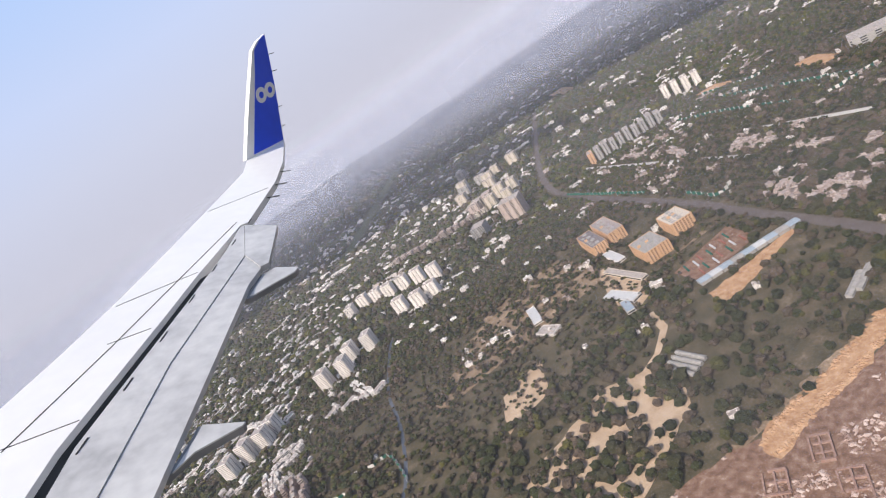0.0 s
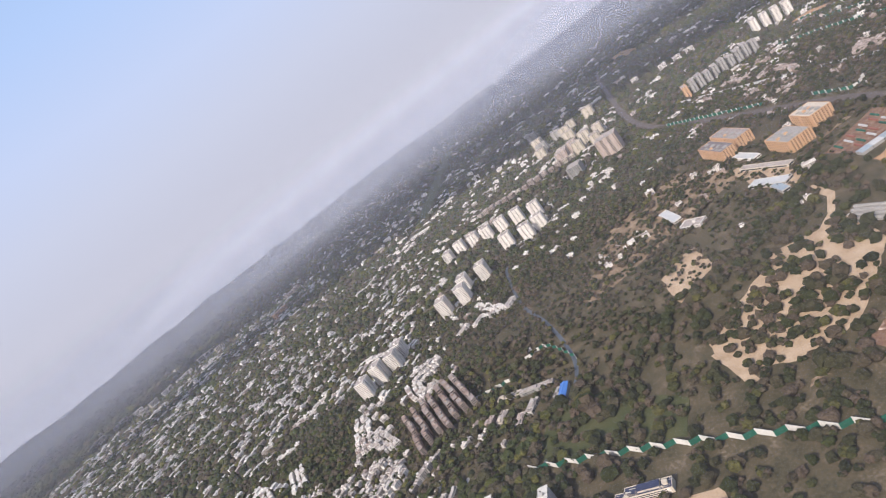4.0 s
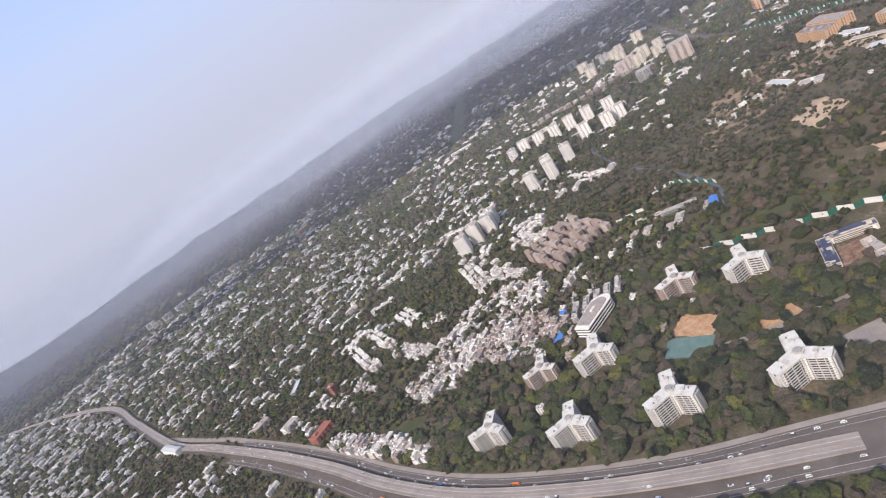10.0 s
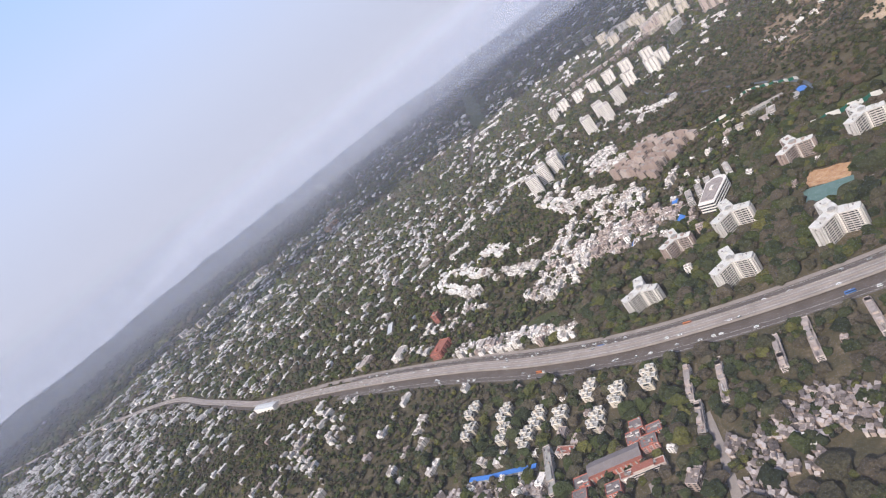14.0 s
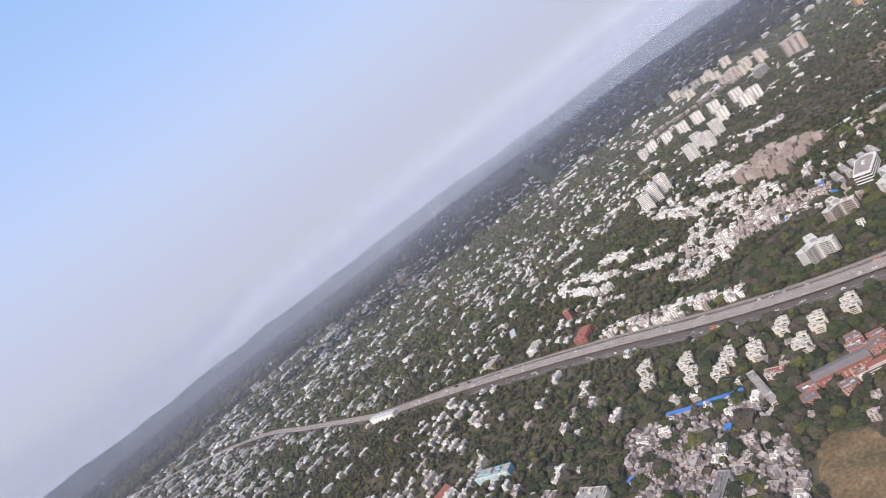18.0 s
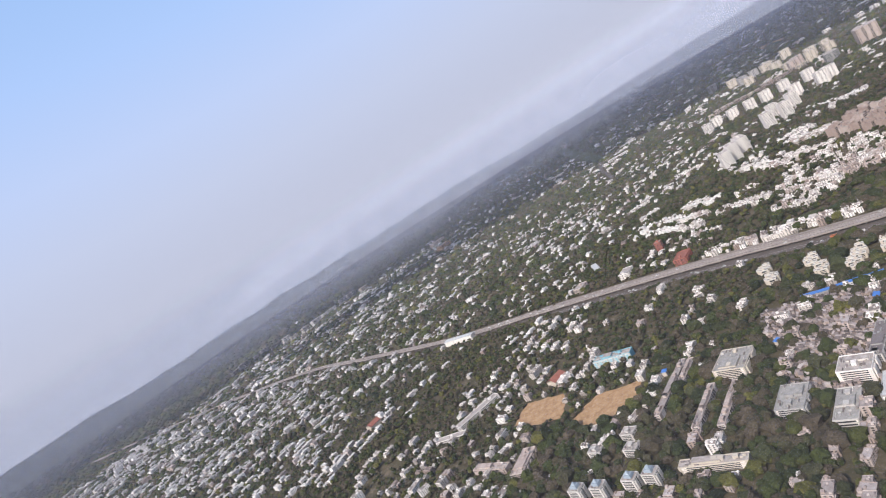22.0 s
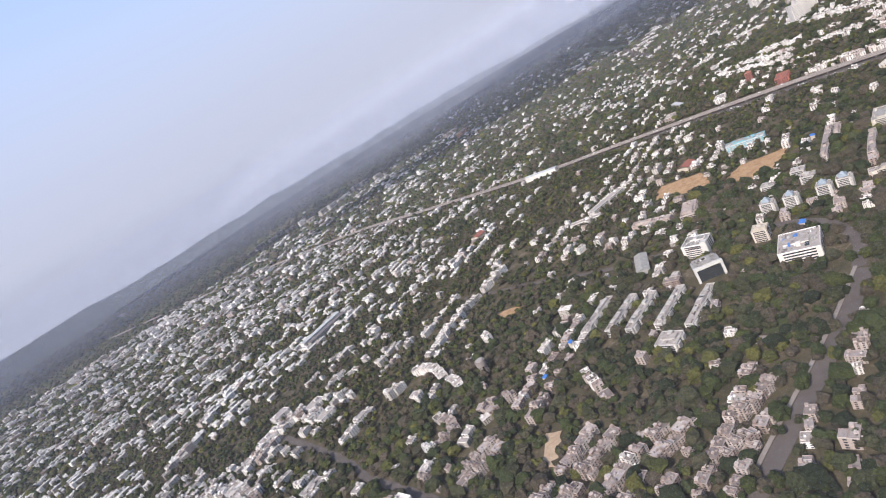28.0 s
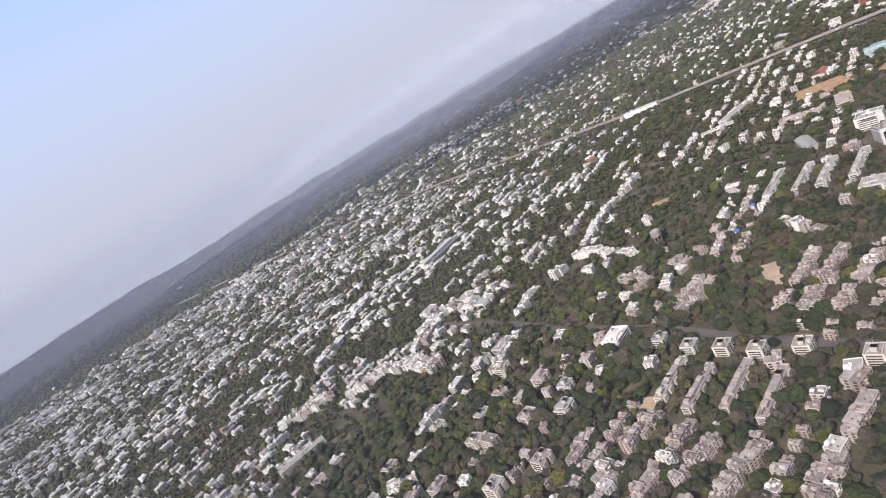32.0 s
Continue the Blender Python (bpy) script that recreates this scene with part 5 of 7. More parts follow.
for x, y in ((-1175, 404), (-1172, 372), (-1160, 332), (-1154, 308), (-1186, 346), (-1184, 306), (-1166, 288), (-1272, 352), (-1232, 358), (-1218, 318), (-1204, 336), (-1322, 396), (-1290, 330), (-1250, 300), (-1224, 268), (-1196, 262)):
    bar_building("apartment_house", "white apartment house with dark balconies among trees", x, y, r.uniform(8, 13), r.uniform(6, 9), r.uniform(7, 10), 28 + r.uniform(-8, 8), r.choice(["white", "beige", "pink"]), 4, 2, "sw", r.choice(["roofpink", "roofgrey", "roof"]), 2, 2, 3, "apartment houses in the trees")
for x, y in ((-1176, 575), (-1133, 507), (-1157, 404), (-1140, 545), (-1190, 540)):
    bar_building("apartment_house", "pale apartment house with an open court", x, y, 18, 12, 8, 30, "white", 4, 1, "swe", "roof", 2, 1, 3)
# red and coloured blocks north of the highway
bar_building("red_block", "red-brown apartment block with rounded bays", -490, 556, 24, 14, 10, 35, "red", 5, 1, "swe", "redroof", 5, 1, 2)
bar_building("white_block", "white block with blue end wall north of the highway", -524, 622, 20, 12, 10, 35, "white", 5, 1, "swe", "roof", 3, 1, 2)
bar_building("red_block", "pink and white block north of the highway", -561, 677, 20, 12, 10, 35, "pink", 5, 1, "swe", "roof", 3, 1, 2)
bar_building("brick_tower", "slender brick-red tower among trees", -466, 626, 7, 8, 17, 35, "red", 8, 1, "swe", "roof", 0, 1, 1)
bar_building("arched_hall", "long grey arched hall in the trees", -512, 716, 30, 8, 6, 70, "grey", 2, 1, "sw", "shed", 0, 0, 0)
pitched("bus_station", "white-roofed metro station hall beside the flyover", -706, 812, 56, 10, 7, 123, "white", "shed", 1.0)
pitched("tall_shed", "hall with an orange-red tiled roof", -700, 500, 16, 12, 5, 20, "beige", "redroof", 3.0)
pitched("tall_shed", "orange-roofed house in the trees", -868, 720, 16, 14, 5, 25, "beige", "redroof", 3.0)

# barrier of white and green panels
def barrier(pts, white, green, height, label, zig=1.6, first=0):
    e = tagged(new("barrier_fence"), label, "fence")
    line = smooth_line(pts, 1.0)
    seg, d, k = [line[0]], 0.0, first
    for p, q in zip(line, line[1:]):
        d += math.dist(p, q)
        if d >= (white if k % 2 == 0 else green):
            seg.append(q)
            d, k = 0.0, k + 1
    for k, (p, q) in enumerate(zip(seg, seg[1:])):
        (xa, ya), (xb, yb) = p, q
        L = math.dist(p, q)
        nx, ny = (ya - yb) / L, (xb - xa) / L
        za, zb = (zig, -zig) if (k + first) % 2 == 0 else (-zig, zig)
        a, b = (xa + nx * za, ya + ny * za), (xb + nx * zb, yb + ny * zb)
        w = (k + first) % 2 == 0
        part("panel", ribbon([a, b], -0.12, 0.12, 0, height * (1.0 if w else 0.92), Soup()), M["slab"] if w else M["green"], e, "pale panel" if w else "dark green panel")
    block_line(pts, 3.0)
    return e
barrier([(-142, 388), (-92, 337), (-62, 304), (-41, 278), (-13, 244), (30, 190)], 9.5, 5.5, 4.4, "zigzag barrier of pale and dark green panels", 1.8)
barrier([(-136, 532), (-94, 512)], 7, 4, 3.4, "pale and green panel fence by the workshops", 1.2)
barrier([(-75, 527), (-52, 520), (-46, 462)], 6, 4, 3.4, "pale and green panel fence by the canal", 1.2)
for pts in ([(361, 816), (369, 626)], [(370, 557), (367, 504), (389, 508)], [(554, 768), (563, 684), (557, 561)], [(635, 796), (660, 712), (704, 713)], [(564, 524), (586, 516), (624, 504)], [(611, 730), (608, 531)]):
    barrier(pts, 3.6, 4.4, 4.2, "row of white gate panels along green-screened lots", 1.0)
for pts in ([(433, 860), (438, 640)], [(439, 600), (439, 525)], [(500, 560), (512, 440)]):
    e = tagged(new("boundary_wall"), "long pale boundary wall between wooded lots", "wall")
    part("wall_face", ribbon(smooth_line(pts, 20), -0.4, 0.4, 0, 3.4, Soup()), M["shed"], e)
    part("coping", ribbon(smooth_line(pts, 20), -0.55, 0.55, 3.4, 3.6, Soup()), M["concrete"], e)
    block_line(pts, 2.0)

# tree belts and lanes kept free of houses
for pts in ([(-1290, 613), (-1136, 588), (-998, 577), (-916, 595)], [(-1155, 419), (-1113, 429), (-1052, 454), (-943, 480)], [(-1045, 615), (-958, 619), (-860, 639), (-771, 652)], [(-972, 671), (-883, 480), (-836, 395)], [(-1000, 300), (-960, 420), (-950, 470)], [(-640, 420), (-560, 380), (-545, 360)], [(-900, 280), (-850, 250), (-800, 240)], [(-1150, 270), (-1060, 250), (-1000, 330)]):
    block_line(pts, 11.0, 2)

for x, y, w, d, a in ((-249, 444, 8, 5, 35), (-306, 438, 11, 6, 35), (-271, 414, 12, 6, 30), (-540, 300, 6, 4, 30), (-655, 390, 5, 4, 40), (-600, 330, 5, 3, 10), (-952, 352, 4, 3, 30), (-985, 335, 4, 3, 30), (-786, 297, 6, 4, 30)):
    e = tagged(new("tarpaulin"), "bright blue tarpaulin stretched over a rooftop frame", "tarpaulin", "blue tarpaulins")
    e.location, e.rotation_euler.z = (x, y, 0), radians(a)
    part("sheet", Soup().add([(-w / 2, -d / 2, 4.6), (w / 2, -d / 2, 4.7), (w / 2, d / 2, 5.2), (-w / 2, d / 2, 5.1), (-w / 2, -d / 2, 4.45), (w / 2, -d / 2, 4.55), (w / 2, d / 2, 5.05), (-w / 2, d / 2, 4.95)], [(0, 1, 2), (0, 2, 3), (4, 6, 5), (4, 7, 6), (0, 4, 5), (0, 5, 1), (1, 5, 6), (1, 6, 2), (2, 6, 7), (2, 7, 3), (3, 7, 4), (3, 4, 0)]), M["blue"], e)
    part("room", Soup().box(-w / 2 + 0.4, w / 2 - 0.4, -d / 2 + 0.4, d / 2 - 0.4, 0, 4.4), M["beige"], e)
    block([(x - 3, y - 2), (x + 3, y - 2), (x + 3, y + 2), (x - 3, y + 2)], 1)

# low wooded hills on the horizon
v, t = [], []
for k in range(161):
    a = radians(-30 + 240 * k / 160)
    top = 84 + 22 * noise.noise((math.cos(a) * 5, math.sin(a) * 5, 2.0)) + 14 * noise.noise((math.cos(a) * 23, math.sin(a) * 23, 5.0))
    for r, f in ((3300, -0.02), (3550, 0.15), (3750, 0.5), (3950, 0.88), (4120, 1.0), (4270, 0.6)):
        v.append((-600 + r * math.cos(a), r * math.sin(a), f * max(25, top) - 0.5 * (f < 0)))
for k in range(160):
    for j in range(5):
        p, q = k * 6 + j, (k + 1) * 6 + j
        t += [(p, p + 1, q + 1), (p, q + 1, q)]
tagged(new("backdrop_hills", mesh_of("backdrop_hills", v, t, [M["leaf"]], None, True)), "low wooded hills fading into haze", "hills", kind="structure")

# roofless masonry foundations on the quarried ground
r = random.Random(31)
for k, (x, y, w, d) in enumerate(((78, 236, 22, 14), (66, 206, 20, 16), (92, 205, 20, 14), (118, 226, 22, 12), (80, 178, 24, 16), (112, 186, 20, 14), (140, 200, 20, 12), (150, 225, 18, 10), (170, 190, 20, 14), (105, 150, 22, 16), (136, 160, 18, 14))):
    e = tagged(new("foundation"), "roofless reddish masonry foundation with broken walls", "foundation", "masonry foundations")
    e.location, e.rotation_euler.z = (x, y, 0), radians(48)
    part("floor_slab", Soup().box(-w / 2, w / 2, -d / 2, d / 2, 0, 0.3), M["rubble"], e)
    for j in range(4):
        u = -w / 2 + w * j / 3
        part("wall", Soup().box(u - 0.5, u + 0.5, -d / 2, d / 2 - r.uniform(0, d * 0.4), 0.3, r.uniform(0.9, 2.2)), M["laterite"], e)
    for v in (-d / 2, 0.0, d / 2):
        part("wall", Soup().box(-w / 2 + r.uniform(0, w * 0.4), w / 2 - 0.51, v - 0.5, v + 0.5, 0.3, r.uniform(0.9, 2.0)), M["laterite"], e)

# ---------------------------------------------------------------- ordinary houses
def house_parts(seed, w, d, storeys, plan):
    """A flat-roofed house as named parts: list of (name, soup, material key)."""
    r = random.Random(seed)
    sh, H = 1.75, storeys * 1.75
    body, roof, par, head, tank, bal, win = (Soup() for _ in range(7))
    boxes = [(-w / 2, w / 2, -d / 2, d / 2, H)]
    if plan == "L":
        boxes = [(-w / 2, w / 2, -d / 2, d * 0.05, H), (-w / 2, w * 0.05, d * 0.05 + 0.003, d / 2, H + 0.4)]
    if plan == "step":
        boxes = [(-w / 2, w * 0.1, -d / 2, d / 2, H), (w * 0.1 + 0.003, w / 2, -d / 2, d * 0.3, H - sh)]
    for x0, x1, y0, y1, h in boxes:
        body.box(x0, x1, y0, y1, 0, h)
        roof.box(x0 + 0.2, x1 - 0.2, y0 + 0.2, y1 - 0.2, h - 0.05, h + 0.06)
        par.parapet(x0 - 0.04, x1 + 0.04, y0 - 0.04, y1 + 0.04, h, 0.5, 0.22)
    x0, x1, y0, y1, h = boxes[0]
    hx = r.uniform(x0 + 1.4, x1 - 1.4)
    head.box(hx - 1.2, hx + 1.2, y1 - 2.6, y1 - 0.3, h, h + 1.6).box(hx - 1.35, hx + 1.35, y1 - 2.75, y1 - 0.15, h + 1.6, h + 1.72)
    for k in range(2):                                # rooms and low sheds on the roof
        rx, ry, ra, rb = r.uniform(x0 + 1.2, x1 - 1.2), r.uniform(y0 + 1.0, y1 - 3.2), r.uniform(0.5, 1.1), r.uniform(0.5, 1.0)
        head.box(rx - ra, rx + ra, ry - rb, ry + rb, h, h + r.uniform(0.6, 1.5))
    for k in range(2):
        tx, ty = r.uniform(x0 + 0.8, x1 - 0.8), r.uniform(y0 + 0.6, y1 - 3)
        tank.box(tx - 0.45, tx + 0.45, ty - 0.45, ty + 0.45, h + 0.05, h + 0.85, 0, 0.08)
    nb = max(2, round(w / 2.7))
    for s in range(storeys):
        z = s * sh + 0.5
        wv = d * 0.10
        for b in range(nb):
            wh = 0.72 if (b + seed) % 2 else 0.45
            u = -w / 2 + w * (b + 0.5) / nb
            yy = -d / 2 - 0.02
            win.add([(u - wh, yy, z), (u + wh, yy, z), (u + wh, yy, z + 0.85), (u - wh, yy, z + 0.85)], [(0, 1, 2), (0, 2, 3)])
        for v in (-d * 0.25, d * 0.2):
            for xx, sg in ((-w / 2 - 0.02, -1), (w / 2 + 0.02, 1)):
                if plan != "block" and sg > 0 and v > 0:
                    continue
                win.add([(xx, v - wv, z), (xx, v + wv, z), (xx, v + wv, z + 1.0), (xx, v - wv, z + 1.0)], [(0, 1, 2), (0, 2, 3)] if sg > 0 else [(0, 2, 1), (0, 3, 2)])
        if s and r.random() < 0.85:
            u = -w / 2 + w * (r.randrange(nb) + 0.5) / nb
            bal.box(u - 1.0, u + 1.0, -d / 2 - 0.9, -d / 2 - 0.03, s * sh - 0.1, s * sh + 0.55)
    if not bal.v:
        bal.box(-1, 1, -d / 2 - 0.9, -d / 2 - 0.03, sh - 0.1, sh + 0.5)
    return [("wall", body, 0), ("roof", roof, 1), ("parapet", par, 0), ("stair_head", head, 0), ("water_tank", tank, 2), ("balcony", bal, 0), ("windows_and_openings", win, 3)]

KINDS = [(9, 8, 3, "block"), (10, 9, 3, "L"), (10, 8, 4, "step"), (11, 8, 4, "block"), (13, 8, 4, "step"), (12, 10, 4, "L"), (8, 7, 3, "step"), (11, 9, 3, "block"), (15, 8, 4, "block"), (10, 8, 5, "step")]
RISE = 1.08                                        # height against plan size of an ordinary house
protos = [house_parts(100 + k, *a) for k, a in enumerate(KINDS)]

def merged(parts, keep=None):
    s = Soup()
    for name, soup, m in parts:
        if keep is None or name in keep:
            v, t, _ = soup.arrays()
            s.add(v, t, m)
    return s.arrays()
full = [merged(p) for p in protos]
simple = [merged(p, ("wall", "roof", "parapet", "stair_head", "windows_and_openings")) for p in protos]
plain = []
for w, d, st, plan in KINDS:                      # far houses: walls, sunk roof edge, stair head, window bands
    s, H = Soup(), st * 1.75
    s.box(-w / 2, w / 2, -d / 2, d / 2, 0, H, 0).box(-w / 2 + 0.3, w / 2 - 0.3, -d / 2 + 0.3, d / 2 - 0.3, H, H + 0.1, 1).box(-1.2, 1.2, d / 2 - 2.5, d / 2 - 0.3, H, H + 1.6, 0)
    for k in range(st):
        z = k * 1.75 + 0.6
        s.add([(-w * 0.42, -d / 2 - 0.03, z), (w * 0.42, -d / 2 - 0.03, z), (w * 0.42, -d / 2 - 0.03, z + 0.42), (-w * 0.42, -d / 2 - 0.03, z + 0.42)], [(0, 1, 2), (0, 2, 3)], 3)
    plain.append(s.arrays())

def hw_y(x):
    xs, ys = zip(*sorted(HW))
    return np.interp(x, xs, ys)

def smooth_noise(x, y, scale, seed):
    """Value noise on plan coordinates, 0 to 1."""
    g = np.random.default_rng(seed).random((128, 128))
    u, v = x / scale + 1000.0, y / scale + 1000.0
    i, j = np.floor(u).astype(int), np.floor(v).astype(int)
    fu, fv = u - i, v - j
    fu, fv = fu * fu * (3 - 2 * fu), fv * fv * (3 - 2 * fv)
    a, b, c, d = g[j % 128, i % 128], g[j % 128, (i + 1) % 128], g[(j + 1) % 128, i % 128], g[(j + 1) % 128, (i + 1) % 128]
    return a * (1 - fu) * (1 - fv) + b * fu * (1 - fv) + c * (1 - fu) * fv + d * fu * fv

def quarter(x, y):
    """Share of lots built on, share of pink walls, and the street angle, over the plan."""
    south = (x < -300) & (y < hw_y(x))
    clump = 0.6 * smooth_noise(x, y, 48, 1) + 0.4 * smooth_noise(x, y, 120, 2)
    c38, s38 = math.cos(radians(35)), math.sin(radians(35))
    lanes = smooth_noise((x * c38 + y * s38) * 0.20, y * c38 - x * s38, 19, 21)
    clump = np.where(south, 0.5 * clump + 0.5 * lanes, 0.42 * clump + 0.58 * lanes)          # houses follow long lanes
    p = np.where(clump > 0.54, 0.62, 0.05)                        # loose clusters among trees
    p = np.where(x < -250, np.where(clump > 0.50, 0.66, 0.05), p)
    p = np.where(south, np.where(clump > 0.50, 0.66, 0.06), p)
    p = np.where(south & (x < -900) & (y > 290), np.where(clump > 0.47, 0.72, 0.06), p)
    p = np.where((x > -130) & (x < 335) & (y < 680), 0.015, p)      # woods
    p = np.where((x > 60) & (x < 250) & (y > 430) & (y < 800), np.where(clump > 0.56, 0.30, 0.03), p)
    p = np.where((x > -130) & (x < 60) & (y >= 680) & (y < 1000), 0.10, p)
    p = np.where((x > -460) & (x < -130) & (y < 430) & ~south, 0.05, p)
    p = np.where((x > 335) & (y < 1200), np.where(clump > 0.60, 0.62, 0.02), p)
    p = np.where((x > 335) & (y >= 950) & (y < 2600), np.where(clump > 0.62, 0.5, 0.01), p)
    rows = inside([(-1045, 385), (-960, 385), (-935, 195), (-1000, 160)], x, y) | inside([(-1190, 270), (-1060, 290), (-1040, 160), (-1180, 150)], x, y) | inside([(-900, 640), (-690, 560), (-690, 430), (-800, 370), (-900, 420)], x, y)
    p = np.where(rows, np.where(x < -930, 0.30, np.where(clump > 0.4, 0.66, 0.25)), p)
    p = np.where(south & (x > -445) & (y < 300), 0.10, p)
    p = p * np.where(south, np.where(x < -1000, 0.80, 0.92), np.where(x < -600, 0.84, 0.64))
    p = np.where((y > 600) & ~south, np.minimum(0.9, p * 1.35), p)
    edge = np.interp(x, [-2600, -1250, -900, -600, -300, 100, 500], [1750, 1950, 2150, 2250, 2650, 3150, 3300])   # far woods begin
    p = np.where(y > edge - 450, np.minimum(0.85, p * 1.35), p)
    p = np.where(y > edge, 0.006, p)
    pink = np.where((x > 330) & (y < 800), 0.75, 0.10)
    pink = np.where(south & (y < 330), 0.78, pink)
    pink = np.where(rows & (x < -930), 0.88, pink)
    ang = np.where(x > -100, -28.0, np.where(south, 33.0, 38.0))
    return p, pink, ang

# rows of houses along their lanes, and woods without houses
lanes = []
def lane(pts, step=7.0, kinds=(0, 2, 6), size=(0.62, 0.8), pink=0.1, depth=1, gap=7.5, turn=0.0, skip=0.08):
    lanes.append((pts, step, kinds, size, pink, depth, gap, turn, skip))
    block_line(pts, 4.0 + gap * depth * 0.5, 2)
for poly in ([(-1280, 638), (-1200, 621), (-1145, 638), (-1132, 514), (-1155, 525), (-1188, 528), (-1229, 535), (-1273, 583)],
             [(-1348, 534), (-1309, 519), (-1262, 452), (-1206, 446), (-1208, 397), (-1233, 379), (-1256, 362), (-1256, 322), (-1296, 371), (-1314, 462)],
             [(-1082, 506), (-1021, 524), (-955, 561), (-874, 590), (-845, 560), (-923, 540), (-952, 512), (-1012, 496), (-1064, 490)],
             [(-952, 295), (-950, 257), (-944, 226), (-956, 216), (-991, 270), (-1005, 254), (-1022, 268), (-1004, 297)],
             [(-523, 476), (-487, 445), (-491, 382), (-519, 373), (-553, 388), (-562, 421), (-590, 373), (-597, 324), (-620, 310), (-622, 345), (-586, 405)]):
    block(poly, 2)
V = dict(kinds=(0, 2, 6), size=(0.6, 0.85))
for pts in ([(-196, 836), (-220, 863), (-248, 855), (-296, 835)], [(-298, 851), (-329, 846), (-362, 843)], [(-349, 772), (-383, 770)], [(-132, 994), (-165, 1011), (-198, 977)], [(-45, 938), (-86, 930), (-146, 907)], [(-342, 620), (-315, 605)], [(-323, 556), (-306, 532)], [(-346, 553), (-337, 541)], [(-338, 499), (-320, 490)], [(-442, 594), (-422, 568)], [(-417, 848), (-394, 849)], [(-57, 736), (-42, 670)]):
    lane(pts, depth=2, **V)
for pts in ([(-354, 704), (-347, 647)], [(-382, 608), (-359, 548)], [(-253, 699), (-264, 594)], [(-246, 620), (-232, 573)], [(-182, 675), (-179, 627), (-153, 628)], [(-262, 563), (-251, 547)]):
    lane(pts, depth=3, **V)
lane([(-384, 627), (-390, 655), (-393, 676), (-402, 713), (-419, 720), (-428, 700), (-426, 681), (-420, 638), (-412, 604)], 6.5, (0, 2, 6), (0.65, 0.9), 0.1, 2, 8.0)
T = dict(step=6.6, kinds=(2, 3, 7, 9), size=(0.66, 0.82), skip=0.12)
for pts in ([(-1074, 304), (-1057, 308), (-1037, 313)], [(-1070, 295), (-1038, 302)], [(-1076, 349), (-1049, 353)], [(-1050, 242), (-1023, 253), (-992, 265)], [(-1043, 232), (-1013, 243), (-985, 251)], [(-1036, 217), (-1014, 223), (-984, 231)], [(-1035, 342), (-1006, 344)], [(-1057, 382), (-1050, 356)], [(-1014, 326), (-984, 348)], [(-1013, 307), (-975, 331)], [(-966, 315), (-975, 274)]):
    lane(pts, pink=0.9, **T)
for pts in ([(-1184, 226), (-1162, 232), (-1140, 239)], [(-1174, 204), (-1152, 210), (-1130, 220)], [(-1160, 196), (-1134, 201)], [(-1152, 178), (-1122, 183)], [(-1133, 153), (-1106, 162)], [(-1097, 163), (-1081, 167)], [(-991, 229), (-967, 233)], [(-987, 218), (-961, 223)], [(-950, 208), (-916, 226)], [(-944, 206), (-916, 211)], [(-968, 193), (-946, 194)]):
    lane(pts, pink=0.95, **{**T, 'step': 5.6, 'size': (0.6, 0.76), 'skip': 0.08})
for pts in ([(455, 785), (466, 739)], [(471, 695), (451, 641)], [(457, 567), (467, 520)], [(470, 573), (474, 543)], [(455, 484), (453, 442)], [(359, 426), (391, 436)], [(360, 409), (398, 424)], [(363, 395), (384, 388)], [(361, 378), (389, 356)], [(390, 389), (392, 362)], [(361, 371), (370, 356)], [(499, 519), (503, 503)], [(454, 403), (455, 391)], [(424, 394), (425, 373)]):
    lane(pts, 6.0, (0, 6, 7), (0.6, 0.8), 1.0, 2, 7.0)
def terrace_field(poly, ang, gap, **style):
    """Parallel rows across a plot."""
    c, q = math.cos(radians(ang)), math.sin(radians(ang))
    us, vs = [x * c + y * q for x, y in poly], [y * c - x * q for x, y in poly]
    v = min(vs) + gap * 0.5
    while v < max(vs):
        run = [(u * c - v * q, u * q + v * c) for u in np.arange(min(us), max(us), 4.0)]
        ok = [bool(inside(poly, np.array([x]), np.array([y]))[0]) for x, y in run]
        start = None
        for k, good in enumerate(ok + [False]):
            if good and start is None:
                start = k
            if not good and start is not None:
                if k - start > 2:
                    lane([run[start], run[(start + k) // 2], run[k - 1]], **style)
                start = None
        v += gap
terrace_field([(-1052, 236), (-985, 250), (-962, 214), (-925, 208), (-935, 190), (-1010, 168), (-1060, 186)], 23, 14.0, step=6.6, kinds=(0, 2, 6), size=(0.56, 0.74), pink=0.95, skip=0.25)
terrace_field([(-1205, 250), (-1128, 262), (-1138, 225), (-1084, 190), (-1084, 160), (-1130, 140), (-1210, 165)], 22, 17.0, step=7.0, kinds=(0, 2, 6), size=(0.58, 0.76), pink=0.9, skip=0.3)
terrace_field([(-1000, 345), (-950, 385), (-890, 395), (-900, 372), (-960, 330)], 30, 14.0, step=7.0, kinds=(2, 3, 7), size=(0.6, 0.78), pink=0.5, skip=0.2)
W = dict(step=8.0, kinds=(3, 4, 5, 9), size=(0.72, 0.95), pink=0.12)
for pts in ([(-908, 558), (-972, 524), (-1030, 480)], [(-1078, 459), (-1042, 466), (-1027, 398)], [(-1219, 470), (-1195, 455)], [(-1156, 424), (-1182, 399)], [(-1177, 376), (-1141, 408)], [(-1275, 327), (-1259, 322)]):
    lane(pts, **W)
for pts in ([(-1272, 705), (-1210, 779)], [(-1309, 639), (-1268, 670)], [(-1283, 506), (-1236, 500), (-1205, 442)], [(-1210, 503), (-1163, 550), (-1138, 508)], [(-1353, 533), (-1298, 531)], [(-1353, 447), (-1322, 455)]):
    lane(pts, depth=2, gap=9.0, **W)

